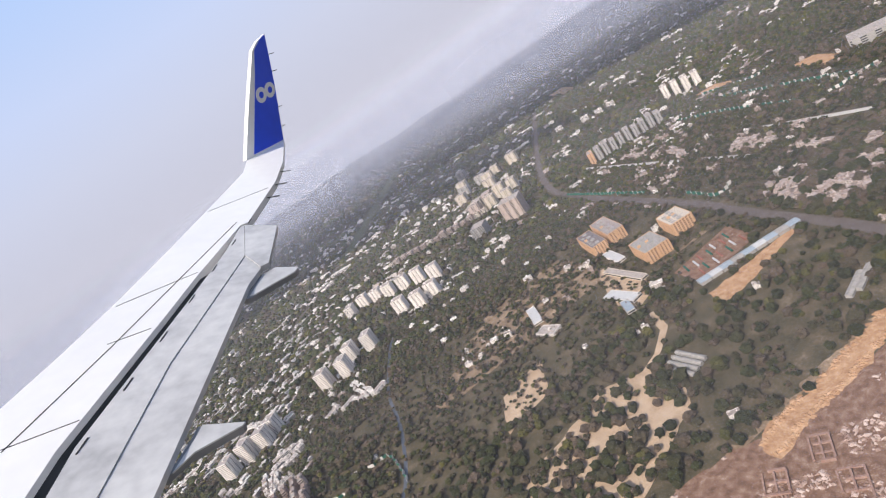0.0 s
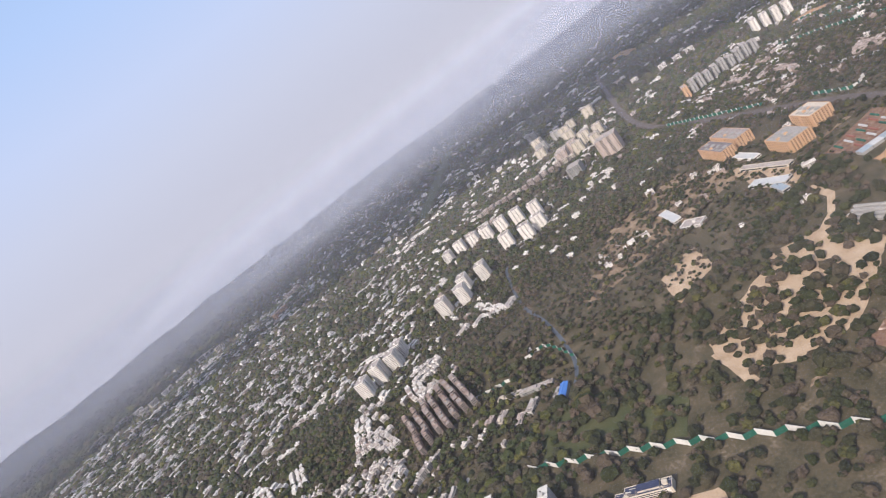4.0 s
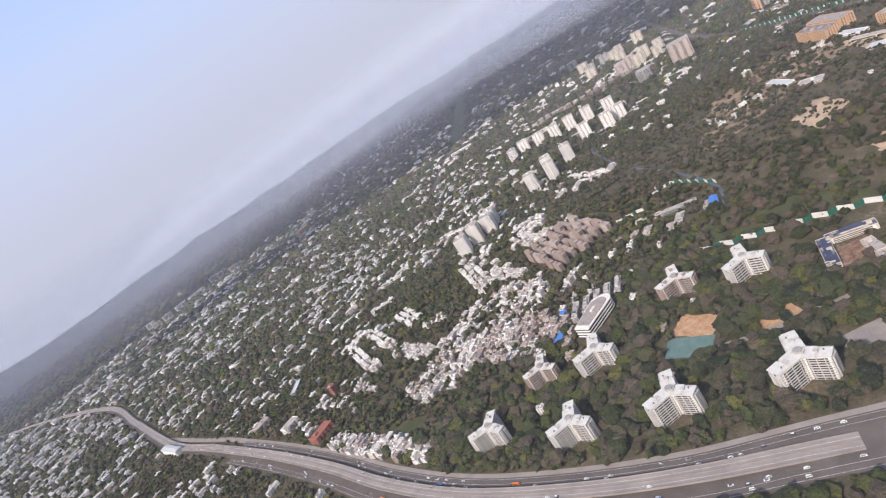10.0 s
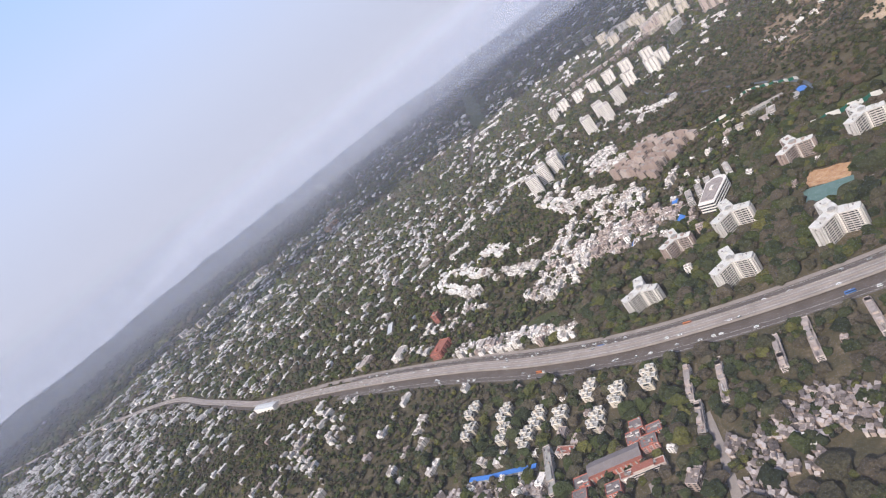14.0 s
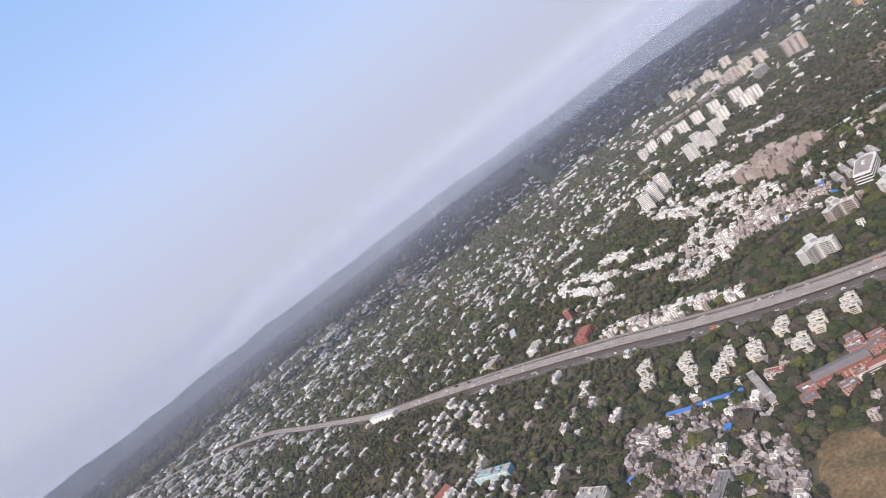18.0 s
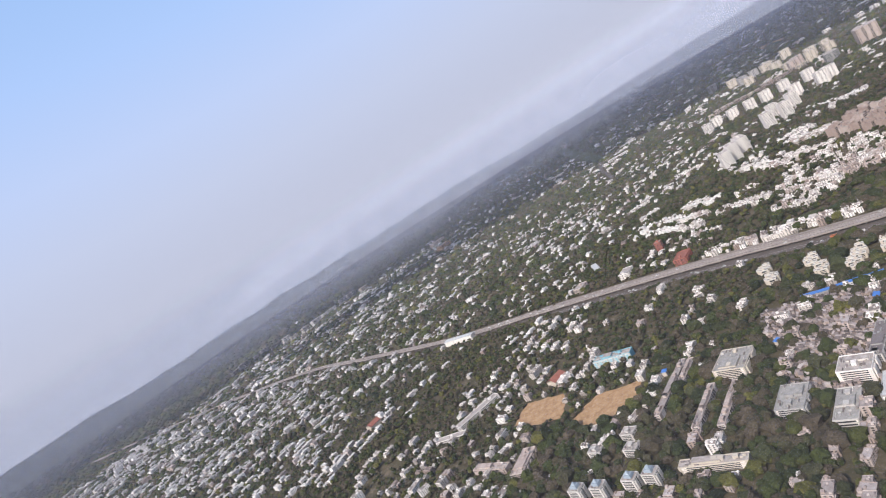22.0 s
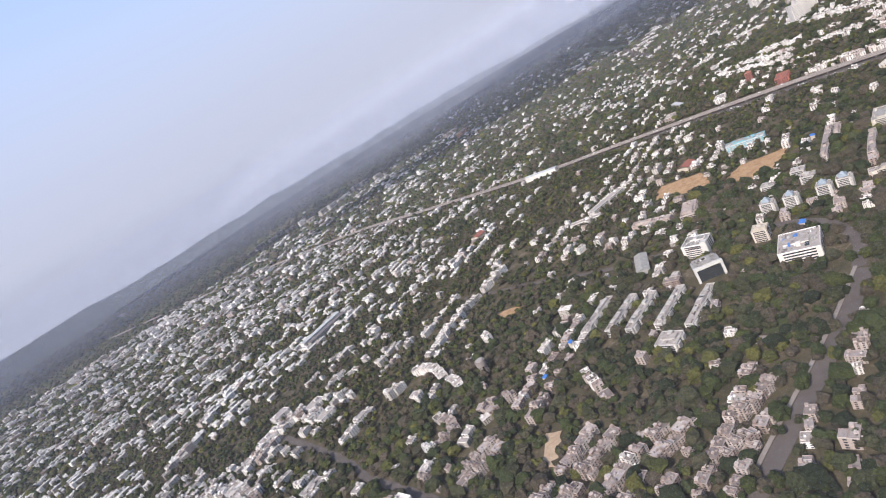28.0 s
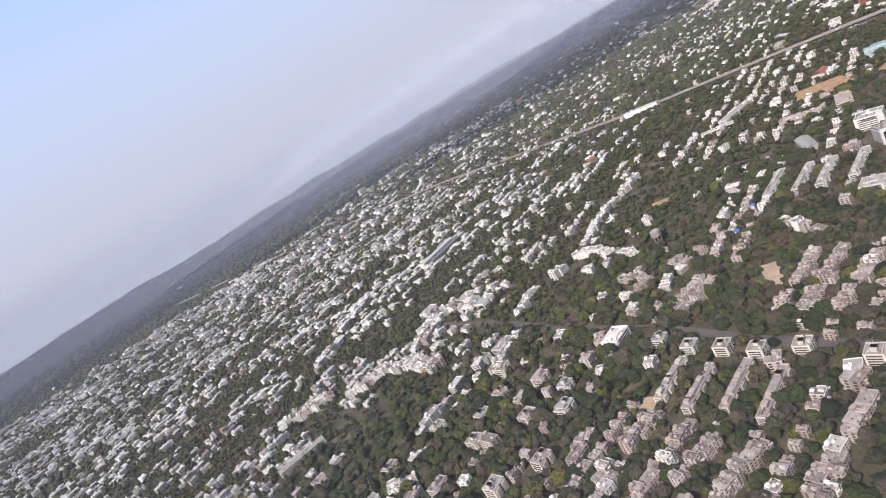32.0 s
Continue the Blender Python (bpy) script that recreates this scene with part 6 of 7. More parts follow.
lots, fixed = [], []
for y0, y1, pitch, across, tier in ((135, 330, 7.4, 16.0, 0), (330, 640, 7.8, 16.5, 1), (640, 1250, 8.2, 16.0, 2), (1250, 2050, 15, 24, 3), (2050, 3400, 24, 36, 3)):
    for th, xa, xb in ((33, -2600, -100), (-28, -100, 1900)):
        c, s = math.cos(radians(th)), math.sin(radians(th))
        n = int(4200 / pitch)
        u, v = np.meshgrid((np.arange(n) - n / 2) * pitch, (np.arange(n) - n / 2) * across)
        u, v = u.ravel() + rng.uniform(-1.0, 1.0, u.size), v.ravel() + rng.uniform(-1.2, 1.2, u.size)
        v = v + 7.0 * (smooth_noise(u, v, 90, 12) - 0.5)
        x, y = c * u - s * v - 500, s * u + c * v + 1500
        keep = (y >= y0) & (y < y1) & (x >= xa) & (x < xb) & (x > -1340 - 0.62 * y) & (x < 420 + 0.95 * y) & (x < 140 + 1.3 * y)
        x, y = x[keep], y[keep]
        p, pink, ang = quarter(x, y)
        go = (rng.random(x.size) < p) & (state(x, y) == 0)
        for dx, dy in ((3, 0), (-3, 0), (0, 3), (0, -3)):
            go &= state(x + dx, y + dy) != 1
        lots.append(np.stack([x[go], y[go], ang[go] + rng.normal(0, 6, go.sum()) - 90 * ((rng.random(go.sum()) < np.where(x[go] * 1.4 + y[go] > -160, 0.06, 0.22)) & (p[go] < 0.9)), (rng.random(go.sum()) < pink[go]), np.full(go.sum(), tier)], 1))
# crowded old quarter and its lanes
def crowd(poly, pitch, tier, ang, pinkness, prob=0.92):
    xs, ys = zip(*poly)
    u, v = np.meshgrid(np.arange(min(xs) - 30, max(xs) + 30, pitch), np.arange(min(ys) - 30, max(ys) + 30, pitch))
    x, y = u.ravel() + rng.uniform(-1, 1, u.size), v.ravel() + rng.uniform(-1, 1, u.size)
    go = inside(poly, x, y) & (state(x, y) != 1) & (rng.random(x.size) < prob)
    lots.append(np.stack([x[go], y[go], ang + rng.normal(0, 5, go.sum()), rng.random(go.sum()) < pinkness, np.full(go.sum(), tier)], 1))
crowd([(-331, 473), (-310, 420), (-272, 397), (-248, 428), (-257, 474), (-309, 515)], 6.8, 1, 35, 0.65, 0.88)
crowd([(-400, 470), (-331, 473), (-309, 515), (-345, 540), (-400, 510)], 7.4, 1, 38, 0.2, 0.85)
crowd([(-500, 522), (-452, 458), (-412, 396), (-394, 404), (-424, 456), (-476, 534)], 6.2, 1, 38, 0.12, 0.9)
crowd([(-345, 540), (-260, 480), (-225, 500), (-230, 560), (-300, 580)], 9, 1, 38, 0.1, 0.7)
for pts, step, kinds, sizes, pink, depth, gap, turn, skip in lanes:
    line = smooth_line(pts, 1.0)
    for row in range(depth):
        off, left = (row - (depth - 1) / 2) * gap, step * 0.5
        for (xa, ya), (xb, yb) in zip(line, line[1:]):
            left -= math.dist((xa, ya), (xb, yb))
            if left > 0:
                continue
            left += step * rng.uniform(0.9, 1.15)
            a = math.atan2(yb - ya, xb - xa)
            x, y = xa - math.sin(a) * (off + rng.uniform(-1, 1)), ya + math.cos(a) * (off + rng.uniform(-1, 1))
            if rng.random() < skip or state(np.array([x]), np.array([y]))[0] == 1:
                continue
            deg = (math.degrees(a) + turn + 90) % 180 - 90
            lots.append(np.array([[x, y, deg + rng.normal(0, 4), rng.random() < pink, 0 if y < 330 else 1 if y < 640 else 2]]))
            fixed.append((len(lots), int(rng.choice(kinds)), rng.uniform(*sizes)))
counts = np.cumsum([len(q) for q in lots])
lots = np.concatenate(lots)
which = rng.integers(0, len(KINDS), len(lots))
which = np.where((lots[:, 0] > 330) & (lots[:, 1] < 1000), rng.choice([0, 6, 2], len(lots)), which)
in_rows = inside([(-1045, 385), (-960, 385), (-935, 195), (-1000, 160)], lots[:, 0], lots[:, 1]) | inside([(-1190, 270), (-1060, 290), (-1040, 160), (-1180, 150)], lots[:, 0], lots[:, 1])
which = np.where((lots[:, 4] >= 1) & (rng.random(len(lots)) < 0.5), rng.choice([3, 4, 8], len(lots)), which)
which = np.where(in_rows, rng.choice([3, 4, 5, 2, 7], len(lots)), which)
size = np.where(in_rows, rng.uniform(0.60, 0.76, len(lots)), rng.uniform(0.38, 0.78, len(lots))) * np.where(lots[:, 0] < -1050, 1.12, 1.0)
for n, k, z in fixed:
    which[counts[n - 1] - 1], size[counts[n - 1] - 1] = k, z
for (x, y, a, pk, tier), k, s in zip(lots, which, size):
    if tier < 3:
        w, d = KINDS[k][0] * s / 2, KINDS[k][1] * s / 2
        c, q = math.cos(radians(a)), math.sin(radians(a))
        block([(x + c * i * w - q * j * d, y + q * i * w + c * j * d) for i, j in ((-1, -1), (1, -1), (1, 1), (-1, 1))], 4, 0.2)
FAR_WHITE = [M["white"], M["slab"], M["darkroof"], M["glass"]]
WALLS = ([M["white"], M["roof"], M["darkroof"], M["glass"]], [M["pink"], M["roofpink"], M["darkroof"], M["glass"]])
# the nearest houses one by one
nearest = np.nonzero((lots[:, 1] < 300) & (lots[:, 0] < -380) & (lots[:, 0] > -1330))[0][::2][:120]
models = {}
for i in nearest:
    x, y, a, pk, _ = lots[i]
    key = (int(which[i]), int(pk))
    if key not in models:
        h = tagged(new("flat_roofed_house"), "pinkish flat-roofed house with rooftop tanks among trees" if pk else "white flat-roofed house with balconies and rooftop tanks", "house", "houses in rows")
        for name, soup, m in protos[key[0]]:
            part(name if name != "windows_and_openings" else "window_group", soup, WALLS[key[1]][m], h)
        models[key] = h
        h.location, h.rotation_euler.z, h.scale = (x, y, 0), radians(a), (size[i], size[i], size[i] * RISE)
    else:
        c = copy_thing(models[key], pose(x, y, 0, 0, 0, a))
        c.scale = (size[i], size[i], size[i] * RISE)
rest = np.ones(len(lots), bool)
rest[nearest] = False
for pk in (0, 1):
    for tiers, shapes, nm in (((0,), full, "near"), ((1,), simple, "in loose rows"), ((2, 3), plain, "far")):
        sel = np.nonzero(rest & (lots[:, 3] == pk) & np.isin(lots[:, 4], tiers))[0]
        if len(sel):
            sc = size[sel][:, None] * np.array([1.0, 1.0, RISE])
            if nm == "far":
                sc = sc * np.where(lots[sel, 4] > 2, rng.uniform(1.1, 1.8, len(sel)), 1.02)[:, None] * np.array([1.2, 0.9, 1.0])
            v, t, m = spread_copies(shapes, which[sel], lots[sel, 0], lots[sel, 1], np.zeros(len(sel)), np.radians(lots[sel, 2]), sc)
            ob = new("house_cluster", mesh_of("house_cluster", v, t, FAR_WHITE if nm == "far" and not pk else WALLS[pk], m))
            tagged(ob, ("pinkish" if pk else "white") + " flat-roofed houses among trees, " + {"near": "close together", "in loose rows": "in long loose rows", "far": "far off in haze"}[nm], "houses", kind="stuff")

# shanties: small sheet-roofed rooms wall to wall
SLUM = [(-568, 374), (-542, 348), (-515, 317), (-517, 285), (-540, 250), (-575, 215), (-620, 235), (-640, 290), (-611, 330)]
LOW = [(-455, 205), (-425, 232), (-385, 212), (-372, 186), (-405, 160), (-450, 172)]
u, v = np.meshgrid(np.arange(-645, -368, 2.7), np.arange(150, 378, 2.6))
x, y = u.ravel() + rng.uniform(-0.8, 0.8, u.size), v.ravel() + rng.uniform(-0.8, 0.8, u.size)
go = (inside(SLUM, x, y) & (rng.random(x.size) < 0.86) | inside(LOW, x, y) & (smooth_noise(x, y, 14, 3) > 0.4)) & (state(x, y) == 0)
x, y = x[go], y[go]
room = Soup().box(-1.5, 1.5, -1.3, 1.3, 0, 1.0, 0)
room.add([(-1.7, -1.5, 1.0), (1.7, -1.5, 1.0), (1.7, 1.5, 1.25), (-1.7, 1.5, 1.25), (-1.7, -1.5, 1.1), (1.7, -1.5, 1.1), (1.7, 1.5, 1.35), (-1.7, 1.5, 1.35)], [(4, 5, 6), (4, 6, 7), (0, 1, 5), (0, 5, 4), (1, 2, 6), (1, 6, 5), (2, 3, 7), (2, 7, 6), (3, 0, 4), (3, 4, 7)], 1)
n = len(x)
v, t, m = spread_copies([room.arrays()], np.zeros(n, int), x, y, np.zeros(n), rng.normal(0.6, 0.25, n), np.stack([rng.uniform(0.5, 1.0, n), rng.uniform(0.5, 0.95, n), rng.uniform(1.2, 3.4, n)], 1))
M["shanty"] = surface("patched_sheet_roof", [(0.08, 0.064, 0.058), (0.17, 0.137, 0.127), (0.29, 0.238, 0.224), (0.50, 0.435, 0.415)], 0.7, 0.5, 3.0, 0.2, 0.8)
tagged(new("shanty_rooms", mesh_of("shanty_rooms", v, t, [M["pink"], M["shanty"]], m)), "crowded grey-brown sheet-roofed shanty rooms", "shanties", kind="stuff")
block(SLUM, 5)
block(LOW, 5)

# rubble heaps on the quarried ground
n = 9000
x, y = rng.uniform(40, 300, n), rng.uniform(105, 268, n)
go = (state(x, y) == 1) & ~inside([(120, 238), (262, 240), (262, 275), (120, 275)], x, y) & inside(RUBBLE, x, y) & (smooth_noise(x * 0.72 + y * 0.69, (y * 0.72 - x * 0.69) * 0.45, 9, 15) > 0.54)
x, y = x[go], y[go]
lump = Soup().add([(-1, -1, 0), (1, -0.8, 0), (1.1, 1, 0), (-0.9, 1, 0), (0.1, 0.2, 0.9), (-0.4, -0.3, 0.7)], [(0, 1, 5), (1, 4, 5), (1, 2, 4), (2, 3, 4), (3, 5, 4), (3, 0, 5)])
v, t, m = spread_copies([lump.arrays()], np.zeros(len(x), int), x, y, np.zeros(len(x)), rng.uniform(0, 6.3, len(x)), np.stack([rng.uniform(0.4, 1.9, len(x)), rng.uniform(0.4, 1.4, len(x)), rng.uniform(0.4, 1.7, len(x))], 1))
M["stone"] = surface("pale_broken_stone", [(0.18, 0.105, 0.08), (0.34, 0.24, 0.20), (0.52, 0.42, 0.375)], 0.95, 0.4, 2.0, 0.5, 0.8)
tagged(new("rubble_heaps", mesh_of("rubble_heaps", v, t, [M["stone"]], m)), "heaps of pale broken stone on red ground", "rubble", kind="stuff")

# dug earth heaped along the orange strip
n = 260
u = rng.random(n)
x, y = 134 + u * 128 + rng.normal(0, 1.5, n), np.interp(u, [0, 0.2, 0.5, 0.8, 1.0], [246, 250, 250, 254, 256]) + np.where(rng.random(n) < 0.6, -1, 1) * rng.uniform(4, 8, n)
v, t, m = spread_copies([lump.arrays()], np.zeros(n, int), x, y, np.zeros(n), rng.uniform(0, 6.3, n), np.stack([rng.uniform(0.8, 2.6, n), rng.uniform(0.8, 2.0, n), rng.uniform(0.3, 1.0, n)], 1))
tagged(new("earth_heaps", mesh_of("earth_heaps", v, t, [M["earth"]], m)), "heaps of freshly dug orange earth", "earth heaps", kind="stuff")

# ---------------------------------------------------------------- trees
def crown_shape(seed, sub, lobes, radius=1.0):
    """A lumpy crown: overlapping leaf masses pushed in and out, open and uneven below."""
    r = random.Random(seed)
    s = Soup()
    for k in range(lobes):
        bm = bmesh.new()
        bmesh.ops.create_icosphere(bm, subdivisions=sub, radius=1.0)
        if lobes == 1:
            cx, cy, cz, rad = 0, 0, 0.0, 1.0
        else:
            a = 2 * math.pi * (k + r.random() * 0.6) / lobes
            cx, cy, cz, rad = 0.55 * math.cos(a), 0.55 * math.sin(a), r.uniform(-0.22, 0.28), r.uniform(0.5, 0.72)
        sd = r.random() * 50
        vs = []
        for v in bm.verts:
            w = v.co.copy()
            d = 1.0 + 0.55 * noise.noise(w * 1.7 + Vector((sd, 0, 0))) + 0.35 * noise.noise(w * 4.1 + Vector((0, sd, 0)))
            w = w * d * rad
            vs.append((w.x + cx, w.y + cy, (w.z + cz) * 0.72 + 0.62))
        bm.verts.index_update()
        s.add(vs, [[q.index for q in f.verts] for f in bm.faces])
        bm.free()
    return s.arrays()

def trunk_shape(seed):
    r = random.Random(seed)
    s = Soup()
    def limb(p, q, ra, rb, n=6):
        d = (Vector(q) - Vector(p)).normalized()
        a = d.orthogonal().normalized()
        b = d.cross(a)
        v = [Vector(p) + ra * (math.cos(2 * math.pi * k / n) * a + math.sin(2 * math.pi * k / n) * b) for k in range(n)]
        v += [Vector(q) + rb * (math.cos(2 * math.pi * k / n) * a + math.sin(2 * math.pi * k / n) * b) for k in range(n)]
        s.add([tuple(w) for w in v], [t for k in range(n) for t in ((k, (k + 1) % n, n + (k + 1) % n), (k, n + (k + 1) % n, n + k))])
    limb((0, 0, -0.05), (0.03, 0.02, 0.45), 0.10, 0.06)
    for k in range(4):
        a = 2 * math.pi * k / 4 + r.uniform(-0.4, 0.4)
        limb((0.03, 0.02, 0.42), (0.4 * math.cos(a), 0.4 * math.sin(a), 0.75), 0.05, 0.02, 5)
    return s

near_crowns = [crown_shape(s, 3, 1) for s in range(3)] + [crown_shape(s, 2, 4) for s in range(3, 6)]
tree_near = [crown_shape(20 + s, 2, 1) for s in range(6)] + [crown_shape(30 + s, 1, 4) for s in range(4)]
tree_mid = [crown_shape(40 + s, 1, 2) for s in range(6)]
tree_far = []
for s in range(6):
    bm = bmesh.new()
    bmesh.ops.create_icosphere(bm, subdivisions=1, radius=1.0)
    r = random.Random(s)
    tree_far.append((np.array([(v.co.x * r.uniform(0.7, 1.3), v.co.y * r.uniform(0.7, 1.3), v.co.z * r.uniform(0.45, 0.9) + 0.5) for v in bm.verts]), np.array([[v.index for v in f.verts] for f in bm.faces]), np.zeros(len(bm.faces), int)))
    bm.free()

spots = []
for y0, y1, pitch, tier, ra, rb in ((135, 430, 6.6, 0, 3.2, 6.6), (430, 820, 6.8, 1, 3.0, 5.8), (820, 1500, 9.6, 2, 3.8, 6.8), (1500, 2400, 18.0, 3, 7, 12), (2400, 3700, 32.0, 3, 11, 19)):
    xa, xb = -1640 - 0.62 * y1, 420 + 0.95 * y1
    u, v = np.meshgrid(np.arange(xa, xb, pitch), np.arange(y0, y1, pitch))
    x, y = u.ravel() + rng.uniform(-0.45, 0.45, u.size) * pitch, v.ravel() + rng.uniform(-0.45, 0.45, u.size) * pitch
    keep = (x > -1340 - 0.62 * y) & (x < 420 + 0.95 * y) & (x < 140 + 1.3 * y)
    x, y = x[keep], y[keep]
    st = state(x, y)
    dens = 0.97 - 0.35 * (smooth_noise(x, y, 30, 5) > 0.74) - 0.25 * (smooth_noise(x, y, 12, 6) > 0.78)
    woods = (x > -130) & (x < 330) & (y < 640)
    dens = np.where(woods, dens - np.where(y > 390, 0.10, 0.30) - 0.30 * (smooth_noise(x, y, 17, 9) > 0.58), dens)
    dens = np.where(st == 5, 0.36, np.where(st == 3, 0.66, np.where((st == 1) | (st == 4), 0.0, dens)))
    go = rng.random(x.size) < dens
    x, y = x[go], y[go]
    rad = rng.uniform(ra, rb, x.size) * (0.75 + 0.5 * smooth_noise(x, y, 30, 8)) * np.where((x < -300) & (y < hw_y(x)), 0.82, np.where((x > -60) & (x < 330) & (y < 640), np.where(y < 400, 0.70, 0.78), 1.0))
    rad = rad * np.where(inside([(-1045, 385), (-960, 385), (-935, 195), (-1000, 160)], x, y) | inside([(-1190, 270), (-1060, 290), (-1040, 160), (-1180, 150)], x, y), 0.9, 1.0)
    spots.append(np.stack([x, y, rad, np.full(x.size, tier)], 1))
spots = np.concatenate(spots)
# keep crowns from swallowing small houses and roads
edge = np.zeros(len(spots), bool)
for k in range(6):
    edge |= state(spots[:, 0] + 0.45 * spots[:, 2] * math.cos(k * math.pi / 3), spots[:, 1] + 0.45 * spots[:, 2] * math.sin(k * math.pi / 3)) == 1
spots[:, 2] = np.where(edge & (spots[:, 3] < 3), np.minimum(spots[:, 2], 3.4), spots[:, 2])
lone = np.nonzero((spots[:, 1] < 235) & (spots[:, 3] == 0) & (spots[:, 2] > 2.2))[0]
lone = lone[np.linspace(0, len(lone) - 1, 160).astype(int)]
tm = {}
for i in lone:
    x, y, rad, _ = spots[i]
    k = int(rng.integers(0, len(near_crowns)))
    if k not in tm:
        tr = tagged(new("tree"), "broad dusty green shade tree with an uneven crown", "tree", "trees")
        part("trunk", trunk_shape(k), M["bark"], tr)
        v, t, m = near_crowns[k]
        part("crown", mesh_of("crown", v, t, [M["leaf"]], None, True), None, tr)
        tr.location, tr.scale, tr.rotation_euler.z = (x, y, 0), (rad, rad, rad), rng.uniform(0, 6)
        tm[k] = tr
    else:
        c = copy_thing(tm[k], pose(x, y, 0, 0, 0, rng.uniform(0, 360)))
        c.scale = (rad, rad, rad * rng.uniform(0.85, 1.2))
left = np.ones(len(spots), bool)
left[lone] = False
east_woods = (spots[:, 0] > -140 + 60 * smooth_noise(spots[:, 0], spots[:, 1], 40, 31)) & (spots[:, 1] < 700)
for tier, shapes, dry, lbl in ((0, tree_near, 0, "dense dusty green tree crowns"), (0, tree_near, 1, "dry brown and olive tree crowns"), (1, tree_mid, 0, "tree crowns between rows of houses"), (1, tree_mid, 1, "dry brown tree crowns in open woods"), (2, tree_far, 0, "woods and gardens in light haze"), (3, tree_far, 0, "far woods fading into haze")):
    sel = np.nonzero(left & (spots[:, 3] == tier) & ((east_woods == dry) | (tier > 1)))[0]
    n = len(sel)
    rad = spots[sel, 2]
    v, t, m = spread_copies(shapes, rng.integers(0, len(shapes), n), spots[sel, 0], spots[sel, 1], np.zeros(n), rng.uniform(0, 6.3, n), np.stack([rad, rad, rad * rng.uniform(0.85, 1.3, n) * (0.7 if tier == 3 else 1)], 1))
    tagged(new("tree_crowns", mesh_of("tree_crowns", v, t, [M["dryleaf" if dry else "leaf"]], None, tier > 1)), lbl, "trees", kind="stuff")

# ---------------------------------------------------------------- traffic
def car_model(name, label, length, wide, high, paint, cabin=(0.2, 0.8), category="car"):
    e = tagged(new(name), label, category, "traffic on the highway")
    b = Soup().box(-length / 2, length / 2, -wide / 2, wide / 2, high * 0.2, high * 0.58, 0, 0.06)
    for sx in (-0.3, 0.3):
        for sy in (-0.47, 0.47):
            b.box(sx * length - 0.19, sx * length + 0.19, sy * wide - 0.06, sy * wide + 0.06, 0.0, 0.38, 1, 0.05)
    part("body", b, [M[paint], M["rubber"]], e)
    c0, c1 = -length / 2 + length * cabin[0], -length / 2 + length * cabin[1]
    part("cabin", Soup().box(c0, c1, -wide * 0.44, wide * 0.44, high * 0.58, high * 0.94, 0, 0.12), M["glass"], e)
    part("roof_panel", Soup().box(c0 + 0.12, c1 - 0.12, -wide * 0.38, wide * 0.38, high * 0.94, high, 0, 0.03), M[paint], e)
    return e
saloon = car_model("car", "small pale car on the highway", 2.8, 1.15, 0.95, "carw")
van = car_model("van", "white van on the highway", 2.8, 1.1, 1.2, "line", (0.08, 0.95), "van")
bus = car_model("bus", "orange city bus on the highway", 6.0, 1.4, 1.8, "orangep", (0.03, 0.97), "bus")
bus2 = car_model("bus", "blue city bus on the highway", 6.0, 1.4, 1.8, "bluep", (0.03, 0.97), "bus")
r = random.Random(5)
used = set()
def lane_pose(u, off, z):
    i = max(1, min(len(hw) - 2, int(u)))
    f = u - int(u)
    (xa, ya), (xb, yb) = hw[i], hw[i + 1]
    a = math.atan2(yb - ya, xb - xa)
    return pose(xa + (xb - xa) * f - math.sin(a) * off, ya + (yb - ya) * f + math.cos(a) * off, z, 0, 0, math.degrees(a) + (180 if off > 0 else 0))
for k in range(150):
    u = r.uniform(6, 92)
    off = r.choice([-13, -10.2, -8.3, 8.4, 10.0, 13.2, -3.6, 3.6])
    src = r.choices([saloon, van], [5, 1])[0]
    z = DECK + 0.02 if abs(off) < 5 else 0.31
    if abs(off) < 5 and hw[int(u)][0] > -305:
        off = math.copysign(8.4, off)
        z = 0.31
    if abs(off) > 5 and hw[int(u)][0] < -590:
        off, z = math.copysign(3.6, off), DECK + 0.02
    key = (round(u * 2.2), off)
    if key in used:
        continue
    used.add(key)
    if src in (saloon, van) and src.name not in used:
        src.matrix_world = lane_pose(u, off, z)
        used.add(src.name)
    else:
        copy_thing(src, lane_pose(u, off, z))
bus.matrix_world = lane_pose(30.3, -10, 0.31)
bus2.matrix_world = lane_pose(21.6, 10, 0.31)
copy_thing(bus, lane_pose(41.2, 10, 0.31))
copy_thing(bus2, lane_pose(36.4, -8.3, 0.31))

# ---------------------------------------------------------------- haze and far sky
def arc_wall(name, radius, z0, z1, mat, a0=-40.0, a1=215.0, n=64, cx=-600.0, rows=10, lean=0.0):
    v, t = [], []
    for k in range(n + 1):
        a = radians(a0 + (a1 - a0) * k / n)
        for j in range(rows + 1):
            z = z0 + (z1 - z0) * j / rows
            v.append((cx + (radius + lean * z) * math.cos(a), (radius + lean * z) * math.sin(a), z))
    for k in range(n):
        for j in range(rows):
            p = k * (rows + 1) + j
            q = p + rows + 1
            t += [(p, p + 1, q + 1), (p, q + 1, q)]
    return new(name, mesh_of(name, v, t, [mat]))

